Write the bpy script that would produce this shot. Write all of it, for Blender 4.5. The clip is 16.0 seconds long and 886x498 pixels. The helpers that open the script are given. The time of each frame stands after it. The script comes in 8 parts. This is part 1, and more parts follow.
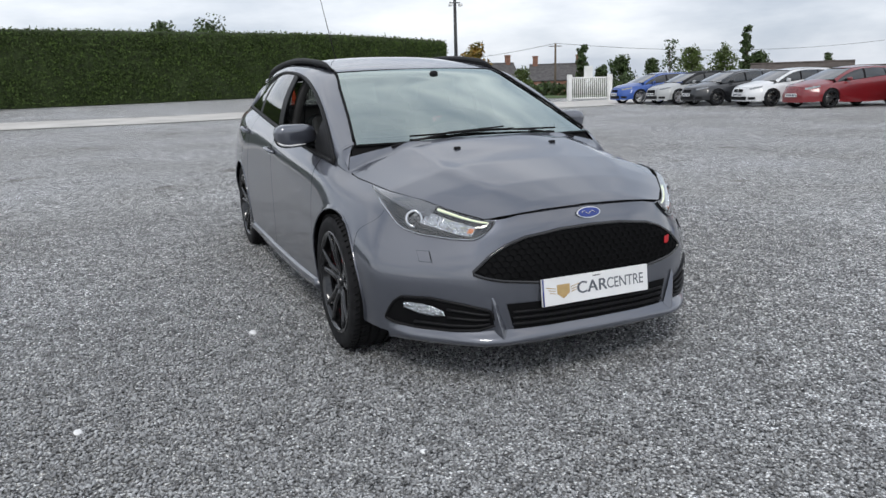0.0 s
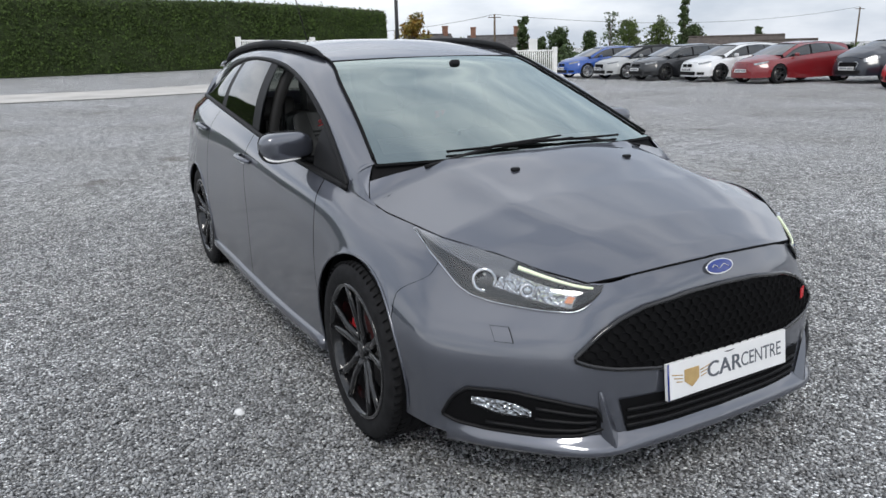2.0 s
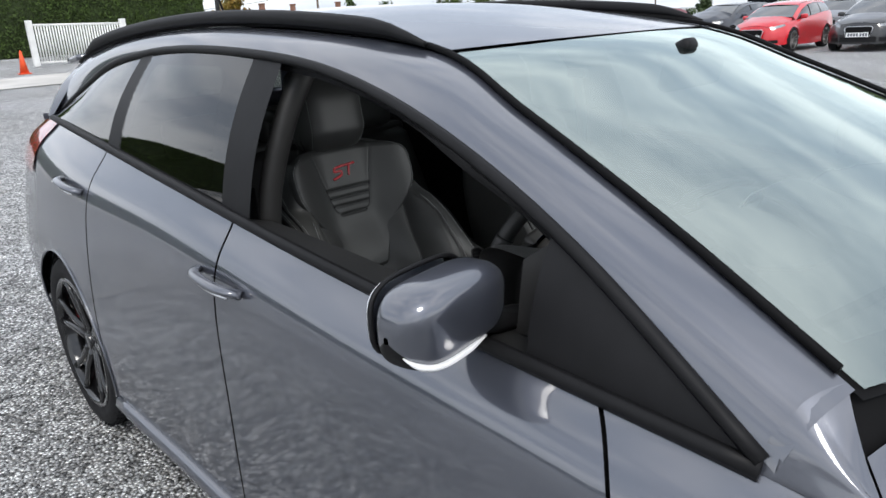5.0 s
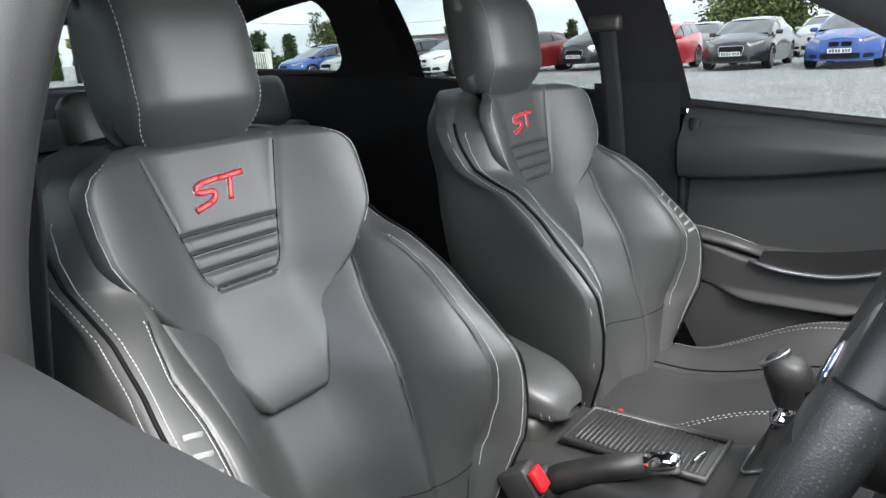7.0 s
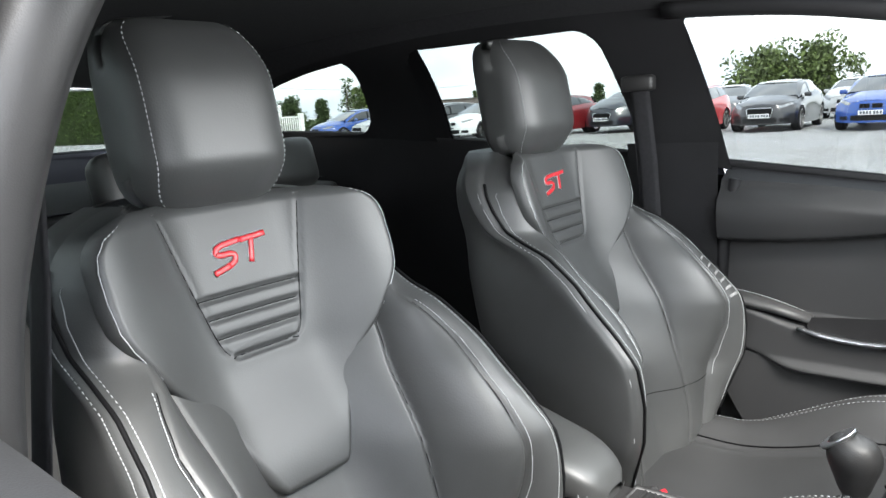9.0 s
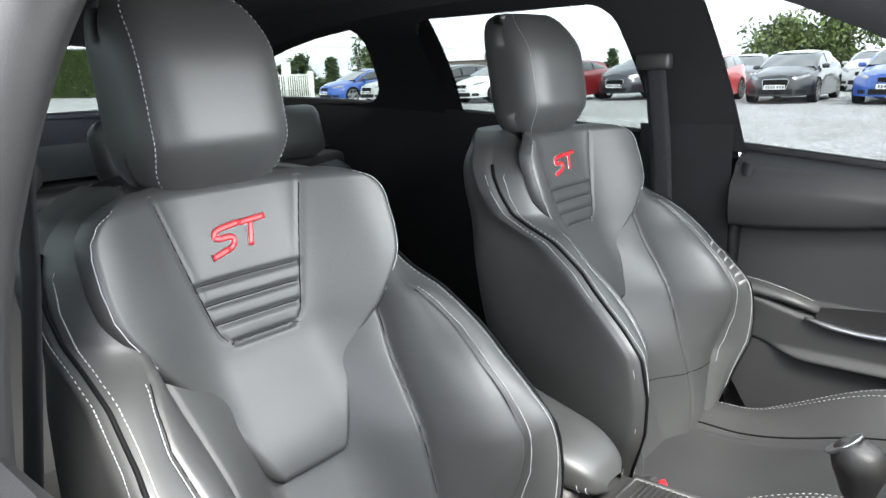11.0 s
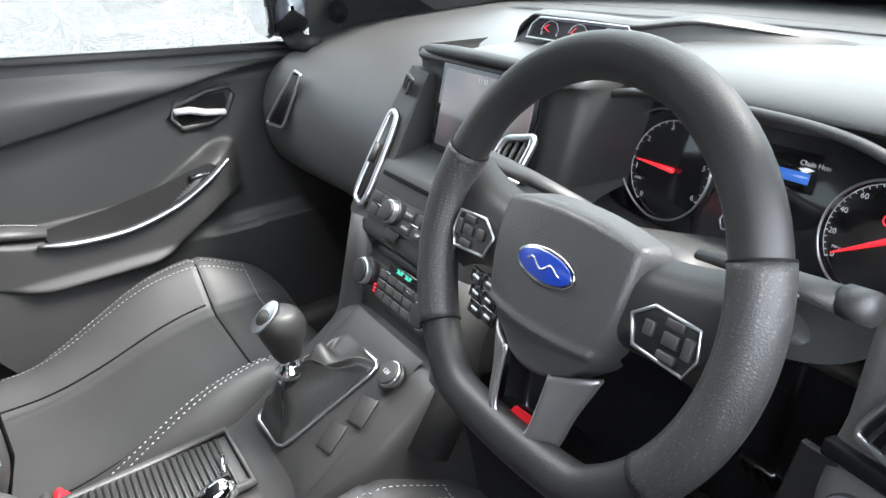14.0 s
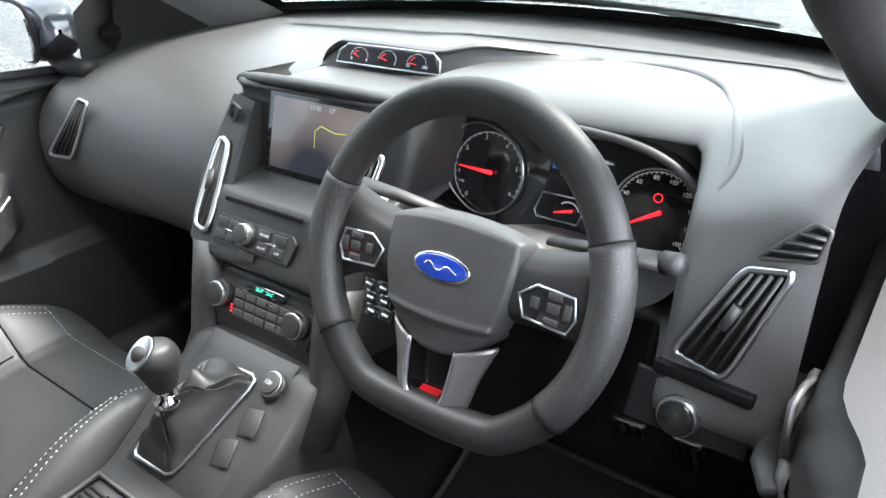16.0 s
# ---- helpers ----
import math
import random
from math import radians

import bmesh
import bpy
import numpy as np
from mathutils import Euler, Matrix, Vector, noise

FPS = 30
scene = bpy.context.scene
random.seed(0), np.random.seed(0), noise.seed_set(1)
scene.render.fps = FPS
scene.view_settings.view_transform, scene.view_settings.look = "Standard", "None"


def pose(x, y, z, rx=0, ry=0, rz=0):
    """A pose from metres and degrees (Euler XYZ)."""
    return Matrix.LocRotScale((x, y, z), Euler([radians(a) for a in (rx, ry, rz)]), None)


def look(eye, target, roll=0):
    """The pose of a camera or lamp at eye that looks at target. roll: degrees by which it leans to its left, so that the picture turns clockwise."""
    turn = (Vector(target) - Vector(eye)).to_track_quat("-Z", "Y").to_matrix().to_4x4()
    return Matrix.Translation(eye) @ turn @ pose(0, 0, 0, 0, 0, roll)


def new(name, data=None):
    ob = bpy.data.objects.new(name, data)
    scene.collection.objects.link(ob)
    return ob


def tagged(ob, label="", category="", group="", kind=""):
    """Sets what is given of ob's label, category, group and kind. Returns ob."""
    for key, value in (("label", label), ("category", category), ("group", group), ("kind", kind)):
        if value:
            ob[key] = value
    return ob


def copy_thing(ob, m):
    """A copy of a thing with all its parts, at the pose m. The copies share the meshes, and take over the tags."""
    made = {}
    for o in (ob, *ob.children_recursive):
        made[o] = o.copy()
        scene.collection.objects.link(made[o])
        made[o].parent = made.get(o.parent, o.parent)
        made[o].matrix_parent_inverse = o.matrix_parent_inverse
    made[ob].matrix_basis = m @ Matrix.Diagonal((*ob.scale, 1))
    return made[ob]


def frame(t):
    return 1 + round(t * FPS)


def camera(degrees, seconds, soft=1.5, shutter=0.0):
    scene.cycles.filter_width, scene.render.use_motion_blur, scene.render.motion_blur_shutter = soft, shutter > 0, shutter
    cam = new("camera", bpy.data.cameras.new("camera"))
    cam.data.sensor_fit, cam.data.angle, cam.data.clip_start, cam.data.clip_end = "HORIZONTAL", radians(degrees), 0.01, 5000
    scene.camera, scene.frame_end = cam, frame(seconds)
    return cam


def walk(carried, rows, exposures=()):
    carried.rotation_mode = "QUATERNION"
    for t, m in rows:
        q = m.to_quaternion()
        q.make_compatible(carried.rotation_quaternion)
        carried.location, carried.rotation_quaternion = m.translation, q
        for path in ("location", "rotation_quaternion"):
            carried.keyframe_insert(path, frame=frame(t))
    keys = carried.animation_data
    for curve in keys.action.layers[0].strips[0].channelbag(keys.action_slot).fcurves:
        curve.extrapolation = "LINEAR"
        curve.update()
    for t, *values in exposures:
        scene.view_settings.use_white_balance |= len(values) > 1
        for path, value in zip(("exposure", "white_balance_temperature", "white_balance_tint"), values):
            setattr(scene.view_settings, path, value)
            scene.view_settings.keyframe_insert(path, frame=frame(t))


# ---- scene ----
cam = camera(63.4, 16.0)
PATH = [
    (0, (-1.712, -3.241, 1.242), (-0.937, -1.454, 0.788), -1.7),
    (0.5, (-1.67, -2.984, 1.256), (-0.874, -1.209, 0.792), -1.6),
    (1, (-1.651, -2.788, 1.258), (-0.815, -1.036, 0.779), -1.5),
    (1.5, (-1.693, -2.486, 1.289), (-0.811, -0.763, 0.787), -1.4),
    (2, (-1.726, -2.235, 1.35), (-0.805, -0.542, 0.817), -1.4),
    (2.5, (-1.687, -1.899, 1.381), (-0.729, -0.236, 0.818), -1.6),
    (3, (-1.679, -1.585, 1.38), (-0.694, 0.052, 0.789), -2.2),
    (3.5, (-1.706, -1.199, 1.41), (-0.684, 0.41, 0.805), -2.9),
    (4, (-1.661, -0.804, 1.387), (-0.574, 0.76, 0.776), -3.3),
    (4.5, (-1.604, -0.421, 1.386), (-0.429, 1.079, 0.779), -3.4),
    (6.8, (-0.926, 0.874, 1.172), (0.593, 2.036, 0.585), -2.2),
    (7, (-0.884, 0.872, 1.142), (0.624, 2.065, 0.593), -3.4),
    (7.5, (-0.855, 0.894, 1.129), (0.655, 2.119, 0.662), -4.4),
    (8, (-0.849, 0.893, 1.135), (0.648, 2.153, 0.722), -4.6),
    (8.2, (-0.85, 0.895, 1.135), (0.647, 2.162, 0.741), -4.5),
    (10.3, (-0.834, 0.914, 1.136), (0.656, 2.189, 0.742), -2.8),
    (10.5, (-0.834, 0.912, 1.138), (0.65, 2.188, 0.723), -2.6),
    (11, (-0.82, 0.921, 1.161), (0.645, 2.195, 0.68), -2.1),
    (11.5, (-0.824, 0.914, 1.18), (0.625, 2.169, 0.608), -1.6),
    (12, (-0.824, 0.909, 1.178), (0.622, 2.12, 0.513), -1.4),
    (12.5, (-0.814, 0.957, 1.177), (0.748, 1.988, 0.471), -1.6),
    (13, (-0.804, 1.092, 1.143), (1.017, 1.484, 0.413), -1.5),
    (13.5, (-0.75, 1.194, 1.114), (1.066, 0.881, 0.336), -2.8),
    (14, (-0.704, 1.245, 1.147), (0.855, 0.334, 0.286), -4.8),
    (14.5, (-0.682, 1.333, 1.173), (0.645, 0.158, 0.246), -6.3),
    (15, (-0.693, 1.385, 1.208), (0.491, 0.061, 0.289), -4.5),
    (15.5, (-0.689, 1.396, 1.218), (0.424, 0.009, 0.304), -3.3),
    (16, (-0.69, 1.398, 1.221), (0.391, -0.007, 0.296), -2.7),
]
walk(cam, [(t, look(eye, target, roll)) for t, eye, target, roll in PATH],
     [(0, 0.05), (2.5, 0.2), (4.5, 0.48), (5.5, 0.65), (6.2, 1.6), (6.8, 2.95), (8.2, 3.25), (10.3, 3.5), (12.5, 3.5), (13.5, 3.8), (14.5, 3.95), (16, 4.0)])

# ---- world and light: bright overcast sky ----
world = bpy.data.worlds.new("overcast_sky")
scene.world = world
world.use_nodes = True
wn, wl = world.node_tree.nodes, world.node_tree.links
wn.clear()
w_out = wn.new("ShaderNodeOutputWorld")
w_bg = wn.new("ShaderNodeBackground")
w_sky = wn.new("ShaderNodeTexSky")
w_sky.sky_type = "NISHITA"
w_sky.sun_disc = False
w_sky.sun_elevation, w_sky.sun_rotation = radians(48), radians(150)
w_co = wn.new("ShaderNodeTexCoord")
w_map = wn.new("ShaderNodeMapping")
w_map.inputs["Scale"].default_value = (1.0, 1.0, 3.6)
w_noise = wn.new("ShaderNodeTexNoise")
w_noise.inputs["Scale"].default_value = 2.0
w_noise.inputs["Detail"].default_value = 7
w_noise.inputs["Roughness"].default_value = 0.55
w_ramp = wn.new("ShaderNodeValToRGB")
w_ramp.color_ramp.elements[0].position, w_ramp.color_ramp.elements[0].color = 0.38, (3.9, 4.35, 5.1, 1)
w_ramp.color_ramp.elements[1].position, w_ramp.color_ramp.elements[1].color = 0.62, (7.6, 7.8, 8.2, 1)
w_mix = wn.new("ShaderNodeMixRGB")
w_mix.inputs["Fac"].default_value = 0.9
wl.new(w_co.outputs["Generated"], w_map.inputs["Vector"])
wl.new(w_map.outputs["Vector"], w_noise.inputs["Vector"])
wl.new(w_noise.outputs["Fac"], w_ramp.inputs["Fac"])
wl.new(w_sky.outputs["Color"], w_mix.inputs["Color1"])
wl.new(w_ramp.outputs["Color"], w_mix.inputs["Color2"])
wl.new(w_mix.outputs["Color"], w_bg.inputs["Color"])
w_bg.inputs["Strength"].default_value = 0.14
wl.new(w_bg.outputs["Background"], w_out.inputs["Surface"])
sun = new("sun", bpy.data.lights.new("sun", "SUN"))
sun.data.energy, sun.data.angle, sun.data.color = 1.25, radians(18), (1.0, 0.97, 0.92)
sun.matrix_world = look((-6, -9, 12), (0, 0, 0))

# the sky's light through the open driver's window
sky_in = new("window_skylight", bpy.data.lights.new("window_skylight", "AREA"))
sky_in.data.shape, sky_in.data.size, sky_in.data.size_y, sky_in.data.energy = "RECTANGLE", 0.60, 0.20, 0.09
sky_in.data.color = (0.97, 0.98, 1.0)
sky_in.matrix_world = look((-0.715, 1.06, 1.08), (0.3, 1.12, 0.86))

# the sky's light through the upper windscreen
sky_ws = new("windscreen_skylight", bpy.data.lights.new("windscreen_skylight", "AREA"))
sky_ws.data.shape, sky_ws.data.size, sky_ws.data.size_y, sky_ws.data.energy = "RECTANGLE", 0.86, 0.12, 1.35
sky_ws.data.color = (0.96, 0.985, 1.0)
sky_ws.matrix_world = look((0.10, 0.965, 1.218), (0.16, 1.80, 0.80))

# ---- materials ----


def material(name, color, rough=0.5, metal=0.0, coat=0.0, spec=0.5, vary=0.0, scale=8.0, bump=0.0, bump_scale=200.0,
             color2=None, emit=0.0, detail=4.0, random_tint=0.0, distance=0.002, kind="noise"):
    """A procedural surface: base colour varied at two scales, with fine relief."""
    m = bpy.data.materials.new(name)
    m.use_nodes = True
    n, k = m.node_tree.nodes, m.node_tree.links
    b = n["Principled BSDF"]
    b.inputs["Roughness"].default_value = rough
    b.inputs["Metallic"].default_value = metal
    b.inputs["Coat Weight"].default_value = coat
    b.inputs["Coat Roughness"].default_value = 0.03
    b.inputs["Specular IOR Level"].default_value = spec
    b.inputs["Base Color"].default_value = (*color, 1)
    co = n.new("ShaderNodeTexCoord")
    if vary or color2:
        tex = n.new("ShaderNodeTexNoise")
        tex.inputs["Scale"].default_value, tex.inputs["Detail"].default_value = scale, detail
        k.new(co.outputs["Object"], tex.inputs["Vector"])
        ramp = n.new("ShaderNodeValToRGB")
        c2 = color2 or tuple(min(1, c * (1 + vary)) for c in color)
        c1 = color if color2 else tuple(c * (1 - vary) for c in color)
        ramp.color_ramp.elements[0].position, ramp.color_ramp.elements[0].color = 0.35, (*c1, 1)
        ramp.color_ramp.elements[1].position, ramp.color_ramp.elements[1].color = 0.65, (*c2, 1)
        k.new(tex.outputs["Fac"], ramp.inputs["Fac"])
        last = ramp.outputs["Color"]
        if random_tint:
            info = n.new("ShaderNodeObjectInfo" if random_tint > 0 else "ShaderNodeNewGeometry")
            mul = n.new("ShaderNodeMixRGB")
            mul.blend_type = "MULTIPLY"
            mul.inputs["Fac"].default_value = 1
            r2 = n.new("ShaderNodeMapRange")
            r2.inputs["To Min"].default_value, r2.inputs["To Max"].default_value = 1 - abs(random_tint), 1 + abs(random_tint)
            k.new(info.outputs["Random" if random_tint > 0 else "Random Per Island"], r2.inputs["Value"])
            k.new(last, mul.inputs["Color1"])
            k.new(r2.outputs["Result"], mul.inputs["Color2"])
            last = mul.outputs["Color"]
        k.new(last, b.inputs["Base Color"])
    if bump:
        t2 = n.new("ShaderNodeTexVoronoi" if kind == "voronoi" else "ShaderNodeTexNoise")
        t2.inputs["Scale"].default_value = bump_scale
        k.new(co.outputs["Object"], t2.inputs["Vector"])
        bp = n.new("ShaderNodeBump")
        bp.inputs["Strength"].default_value, bp.inputs["Distance"].default_value = bump, distance
        k.new(t2.outputs["Distance" if kind == "voronoi" else "Fac"], bp.inputs["Height"])
        k.new(bp.outputs["Normal"], b.inputs["Normal"])
    if emit:
        b.inputs["Emission Color"].default_value = (*color, 1)
        b.inputs["Emission Strength"].default_value = emit
    if name == "grey_paint":
        b.inputs["Coat IOR"].default_value = 2.0
        b.inputs["Coat Roughness"].default_value = 0.06
    return m


def glass_material(name, tint, gloss=0.08, power=5.0, sheen=(1, 1, 1)):
    """A thin pane: clear tint, and mirror gloss that grows towards grazing, alike from both sides."""
    m = bpy.data.materials.new(name)
    m.use_nodes = True
    n, k = m.node_tree.nodes, m.node_tree.links
    n.clear()
    out, mix = n.new("ShaderNodeOutputMaterial"), n.new("ShaderNodeMixShader")
    tr, gl, fr = n.new("ShaderNodeBsdfTransparent"), n.new("ShaderNodeBsdfGlossy"), n.new("ShaderNodeLayerWeight")
    tr.inputs["Color"].default_value = (*tint, 1)
    gl.inputs["Roughness"].default_value = 0.0
    gl.inputs["Color"].default_value = (*sheen, 1)
    fr.inputs["Blend"].default_value = 0.5
    pw, mr = n.new("ShaderNodeMath"), n.new("ShaderNodeMapRange")
    pw.operation = "POWER"
    pw.inputs[1].default_value = power
    mr.inputs["To Min"].default_value, mr.inputs["To Max"].default_value = gloss, 1.0
    k.new(fr.outputs["Facing"], pw.inputs[0])
    k.new(pw.outputs["Value"], mr.inputs["Value"])
    k.new(mr.outputs["Result"], mix.inputs["Fac"])
    k.new(tr.outputs["BSDF"], mix.inputs[1])
    k.new(gl.outputs["BSDF"], mix.inputs[2])
    k.new(mix.outputs["Shader"], out.inputs["Surface"])
    return m


M = {
    "paint": material("grey_paint", (0.092, 0.099, 0.124), 0.38, metal=0.62, coat=1.0, vary=0.04, scale=3),
    "paint_dark": material("gloss_black", (0.008, 0.008, 0.009), 0.12, coat=0.6, vary=0.1, scale=20),
    "trim": material("black_trim", (0.009, 0.009, 0.010), 0.55, spec=0.22, vary=0.15, scale=15, bump=0.15, bump_scale=900, distance=0.0004),
    "seam": material("shut_line", (0.003, 0.003, 0.0035), 0.7, spec=0.15, vary=0.1, scale=30),
    "rubber": material("tyre_rubber", (0.013, 0.013, 0.014), 0.8, spec=0.2, vary=0.3, scale=25, bump=0.3, bump_scale=300, distance=0.001),
    "chrome": material("chrome", (0.75, 0.76, 0.78), 0.08, metal=1.0, vary=0.03, scale=10),
    "satin": material("satin_metal", (0.62, 0.63, 0.65), 0.28, metal=1.0, vary=0.04, scale=40),
    "silver": material("silver_plastic", (0.52, 0.53, 0.54), 0.32, metal=0.35, vary=0.04, scale=40),
    "disc": material("brake_disc", (0.28, 0.27, 0.26), 0.35, metal=1.0, vary=0.2, scale=30),
    "red": material("red_enamel", (0.55, 0.012, 0.02), 0.35, vary=0.08, scale=30),
    "white": material("white_plastic", (0.82, 0.82, 0.82), 0.4, vary=0.03, scale=10),
    "leather": material("black_leather", (0.040, 0.0412, 0.0410), 0.47, spec=0.58, vary=0.12, scale=6, bump=0.12, bump_scale=420, distance=0.0006, kind="voronoi"),
    # darker copy of the black leather, with shade put into its colour
    "leather_dimmed": material("dimmed_leather", (0.029, 0.0292, 0.0296), 0.54, spec=0.42, vary=0.12, scale=6, bump=0.15, bump_scale=420, distance=0.0006, kind="voronoi"),
    "thread": material("pale_thread", (0.36, 0.375, 0.38), 0.7, vary=0.05, scale=100),
    "plastic": material("dash_plastic", (0.054, 0.0535, 0.053), 0.44, spec=0.5, vary=0.1, scale=5, bump=0.25, bump_scale=700, distance=0.0005, kind="voronoi"),
    "plastic2": material("lower_plastic", (0.024, 0.0235, 0.0235), 0.5, vary=0.12, scale=7, bump=0.2, bump_scale=700, distance=0.0005, kind="voronoi"),
    "cloth": material("headliner_cloth", (0.012, 0.012, 0.014), 0.95, vary=0.2, scale=120, bump=0.3, bump_scale=900, distance=0.0006),
    "door": material("door_plastic", (0.022, 0.0222, 0.0228), 0.54, spec=0.36, vary=0.1, scale=5, bump=0.25, bump_scale=700, distance=0.0005, kind="voronoi"),
    "pillar": material("pillar_plastic", (0.013, 0.013, 0.014), 0.75, spec=0.2, vary=0.12, scale=6, bump=0.2, bump_scale=800, distance=0.0004),
    "grain": material("pillar_cloth", (0.10, 0.10, 0.10), 0.7, vary=0.1, scale=40, bump=0.2, bump_scale=900, distance=0.0004),
    "carpet": material("black_carpet", (0.011, 0.011, 0.0135), 0.95, vary=0.3, scale=150, bump=0.6, bump_scale=500, distance=0.003),
    "glass": glass_material("clear_glass", (0.20, 0.212, 0.205), 0.06),
    "screen_glass": glass_material("windscreen_glass", (0.48, 0.52, 0.50), 0.27, 2.6, (0.88, 1.0, 0.96)),
    "privacy": glass_material("tinted_glass", (0.165, 0.182, 0.17), 0.09),
    "lens": glass_material("lamp_lens", (0.92, 0.94, 0.95), 0.10, 3.0),
    "blue": material("blue_enamel", (0.008, 0.03, 0.22), 0.25, coat=0.8, vary=0.06, scale=40),
    "lamp_red": material("tail_lamp", (0.4, 0.01, 0.015), 0.15, coat=1.0, vary=0.2, scale=60),
    "amber": material("amber_lens", (0.75, 0.22, 0.05), 0.25, coat=0.5, vary=0.1, scale=60),
    "drl": material("pale_light_bar", (0.80, 0.86, 0.62), 0.3, vary=0.03, emit=0.25),
    "facet": material("faceted_reflector", (0.72, 0.73, 0.75), 0.12, metal=1.0, vary=0.1, scale=60, bump=1.0, bump_scale=90, distance=0.01, kind="voronoi"),
    "smoke": material("smoked_lamp_cover", (0.10, 0.10, 0.11), 0.18, coat=1.0, vary=0.1, scale=30),
    "orange": material("cone_plastic", (0.8, 0.09, 0.02), 0.5, vary=0.1, scale=6),
    "gate": material("white_gate_paint", (0.78, 0.78, 0.76), 0.5, vary=0.06, scale=3),
    "pole": material("dark_pole", (0.02, 0.021, 0.022), 0.5, vary=0.2, scale=6),
    "wood": material("weathered_pole", (0.12, 0.09, 0.065), 0.85, vary=0.25, scale=12, bump=0.4, bump_scale=60, distance=0.01),
    "bark": material("bark", (0.10, 0.075, 0.055), 0.9, vary=0.3, scale=15, bump=0.6, bump_scale=40, distance=0.02),
    "leaf": material("green_leaf", (0.085, 0.12, 0.03), 0.6, vary=0.35, scale=1.5, random_tint=-0.3),
    "leaf_dark": material("dark_leaf", (0.05, 0.08, 0.024), 0.65, vary=0.35, scale=1.5, random_tint=-0.3),
    "leaf_gold": material("autumn_leaf", (0.28, 0.15, 0.02), 0.6, color2=(0.12, 0.13, 0.025), scale=1.2, random_tint=-0.3),
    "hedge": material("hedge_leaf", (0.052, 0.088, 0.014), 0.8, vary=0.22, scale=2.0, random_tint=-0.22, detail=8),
    # hedge leaf green about halved: shade within the foliage put into the colour
    "hedge_shade_core": material("hedge_shade_core", (0.026, 0.042, 0.009), 0.9, vary=0.4, scale=6, bump=1.0, bump_scale=14, distance=0.08, detail=8),
    "brick": material("house_brick", (0.22, 0.11, 0.075), 0.85, vary=0.25, scale=3, bump=0.4, bump_scale=20, distance=0.01),
    "slate": material("roof_slate", (0.085, 0.08, 0.08), 0.75, vary=0.25, scale=2.5, bump=0.5, bump_scale=8, distance=0.03),
    "tile_roof": material("brown_roof_tile", (0.085, 0.07, 0.062), 0.8, vary=0.25, scale=2.5, bump=0.5, bump_scale=8, distance=0.03),
    "grass": material("grass", (0.06, 0.10, 0.025), 0.9, vary=0.35, scale=0.8, bump=0.8, bump_scale=30, distance=0.05),
    "concrete": material("pale_concrete", (0.52, 0.50, 0.47), 0.85, vary=0.14, scale=0.9, bump=0.3, bump_scale=60, distance=0.005, detail=10),
    "stone": material("grey_gravel_stone", (0.31, 0.315, 0.32), 0.8, vary=0.25, scale=9, random_tint=-0.55),
}


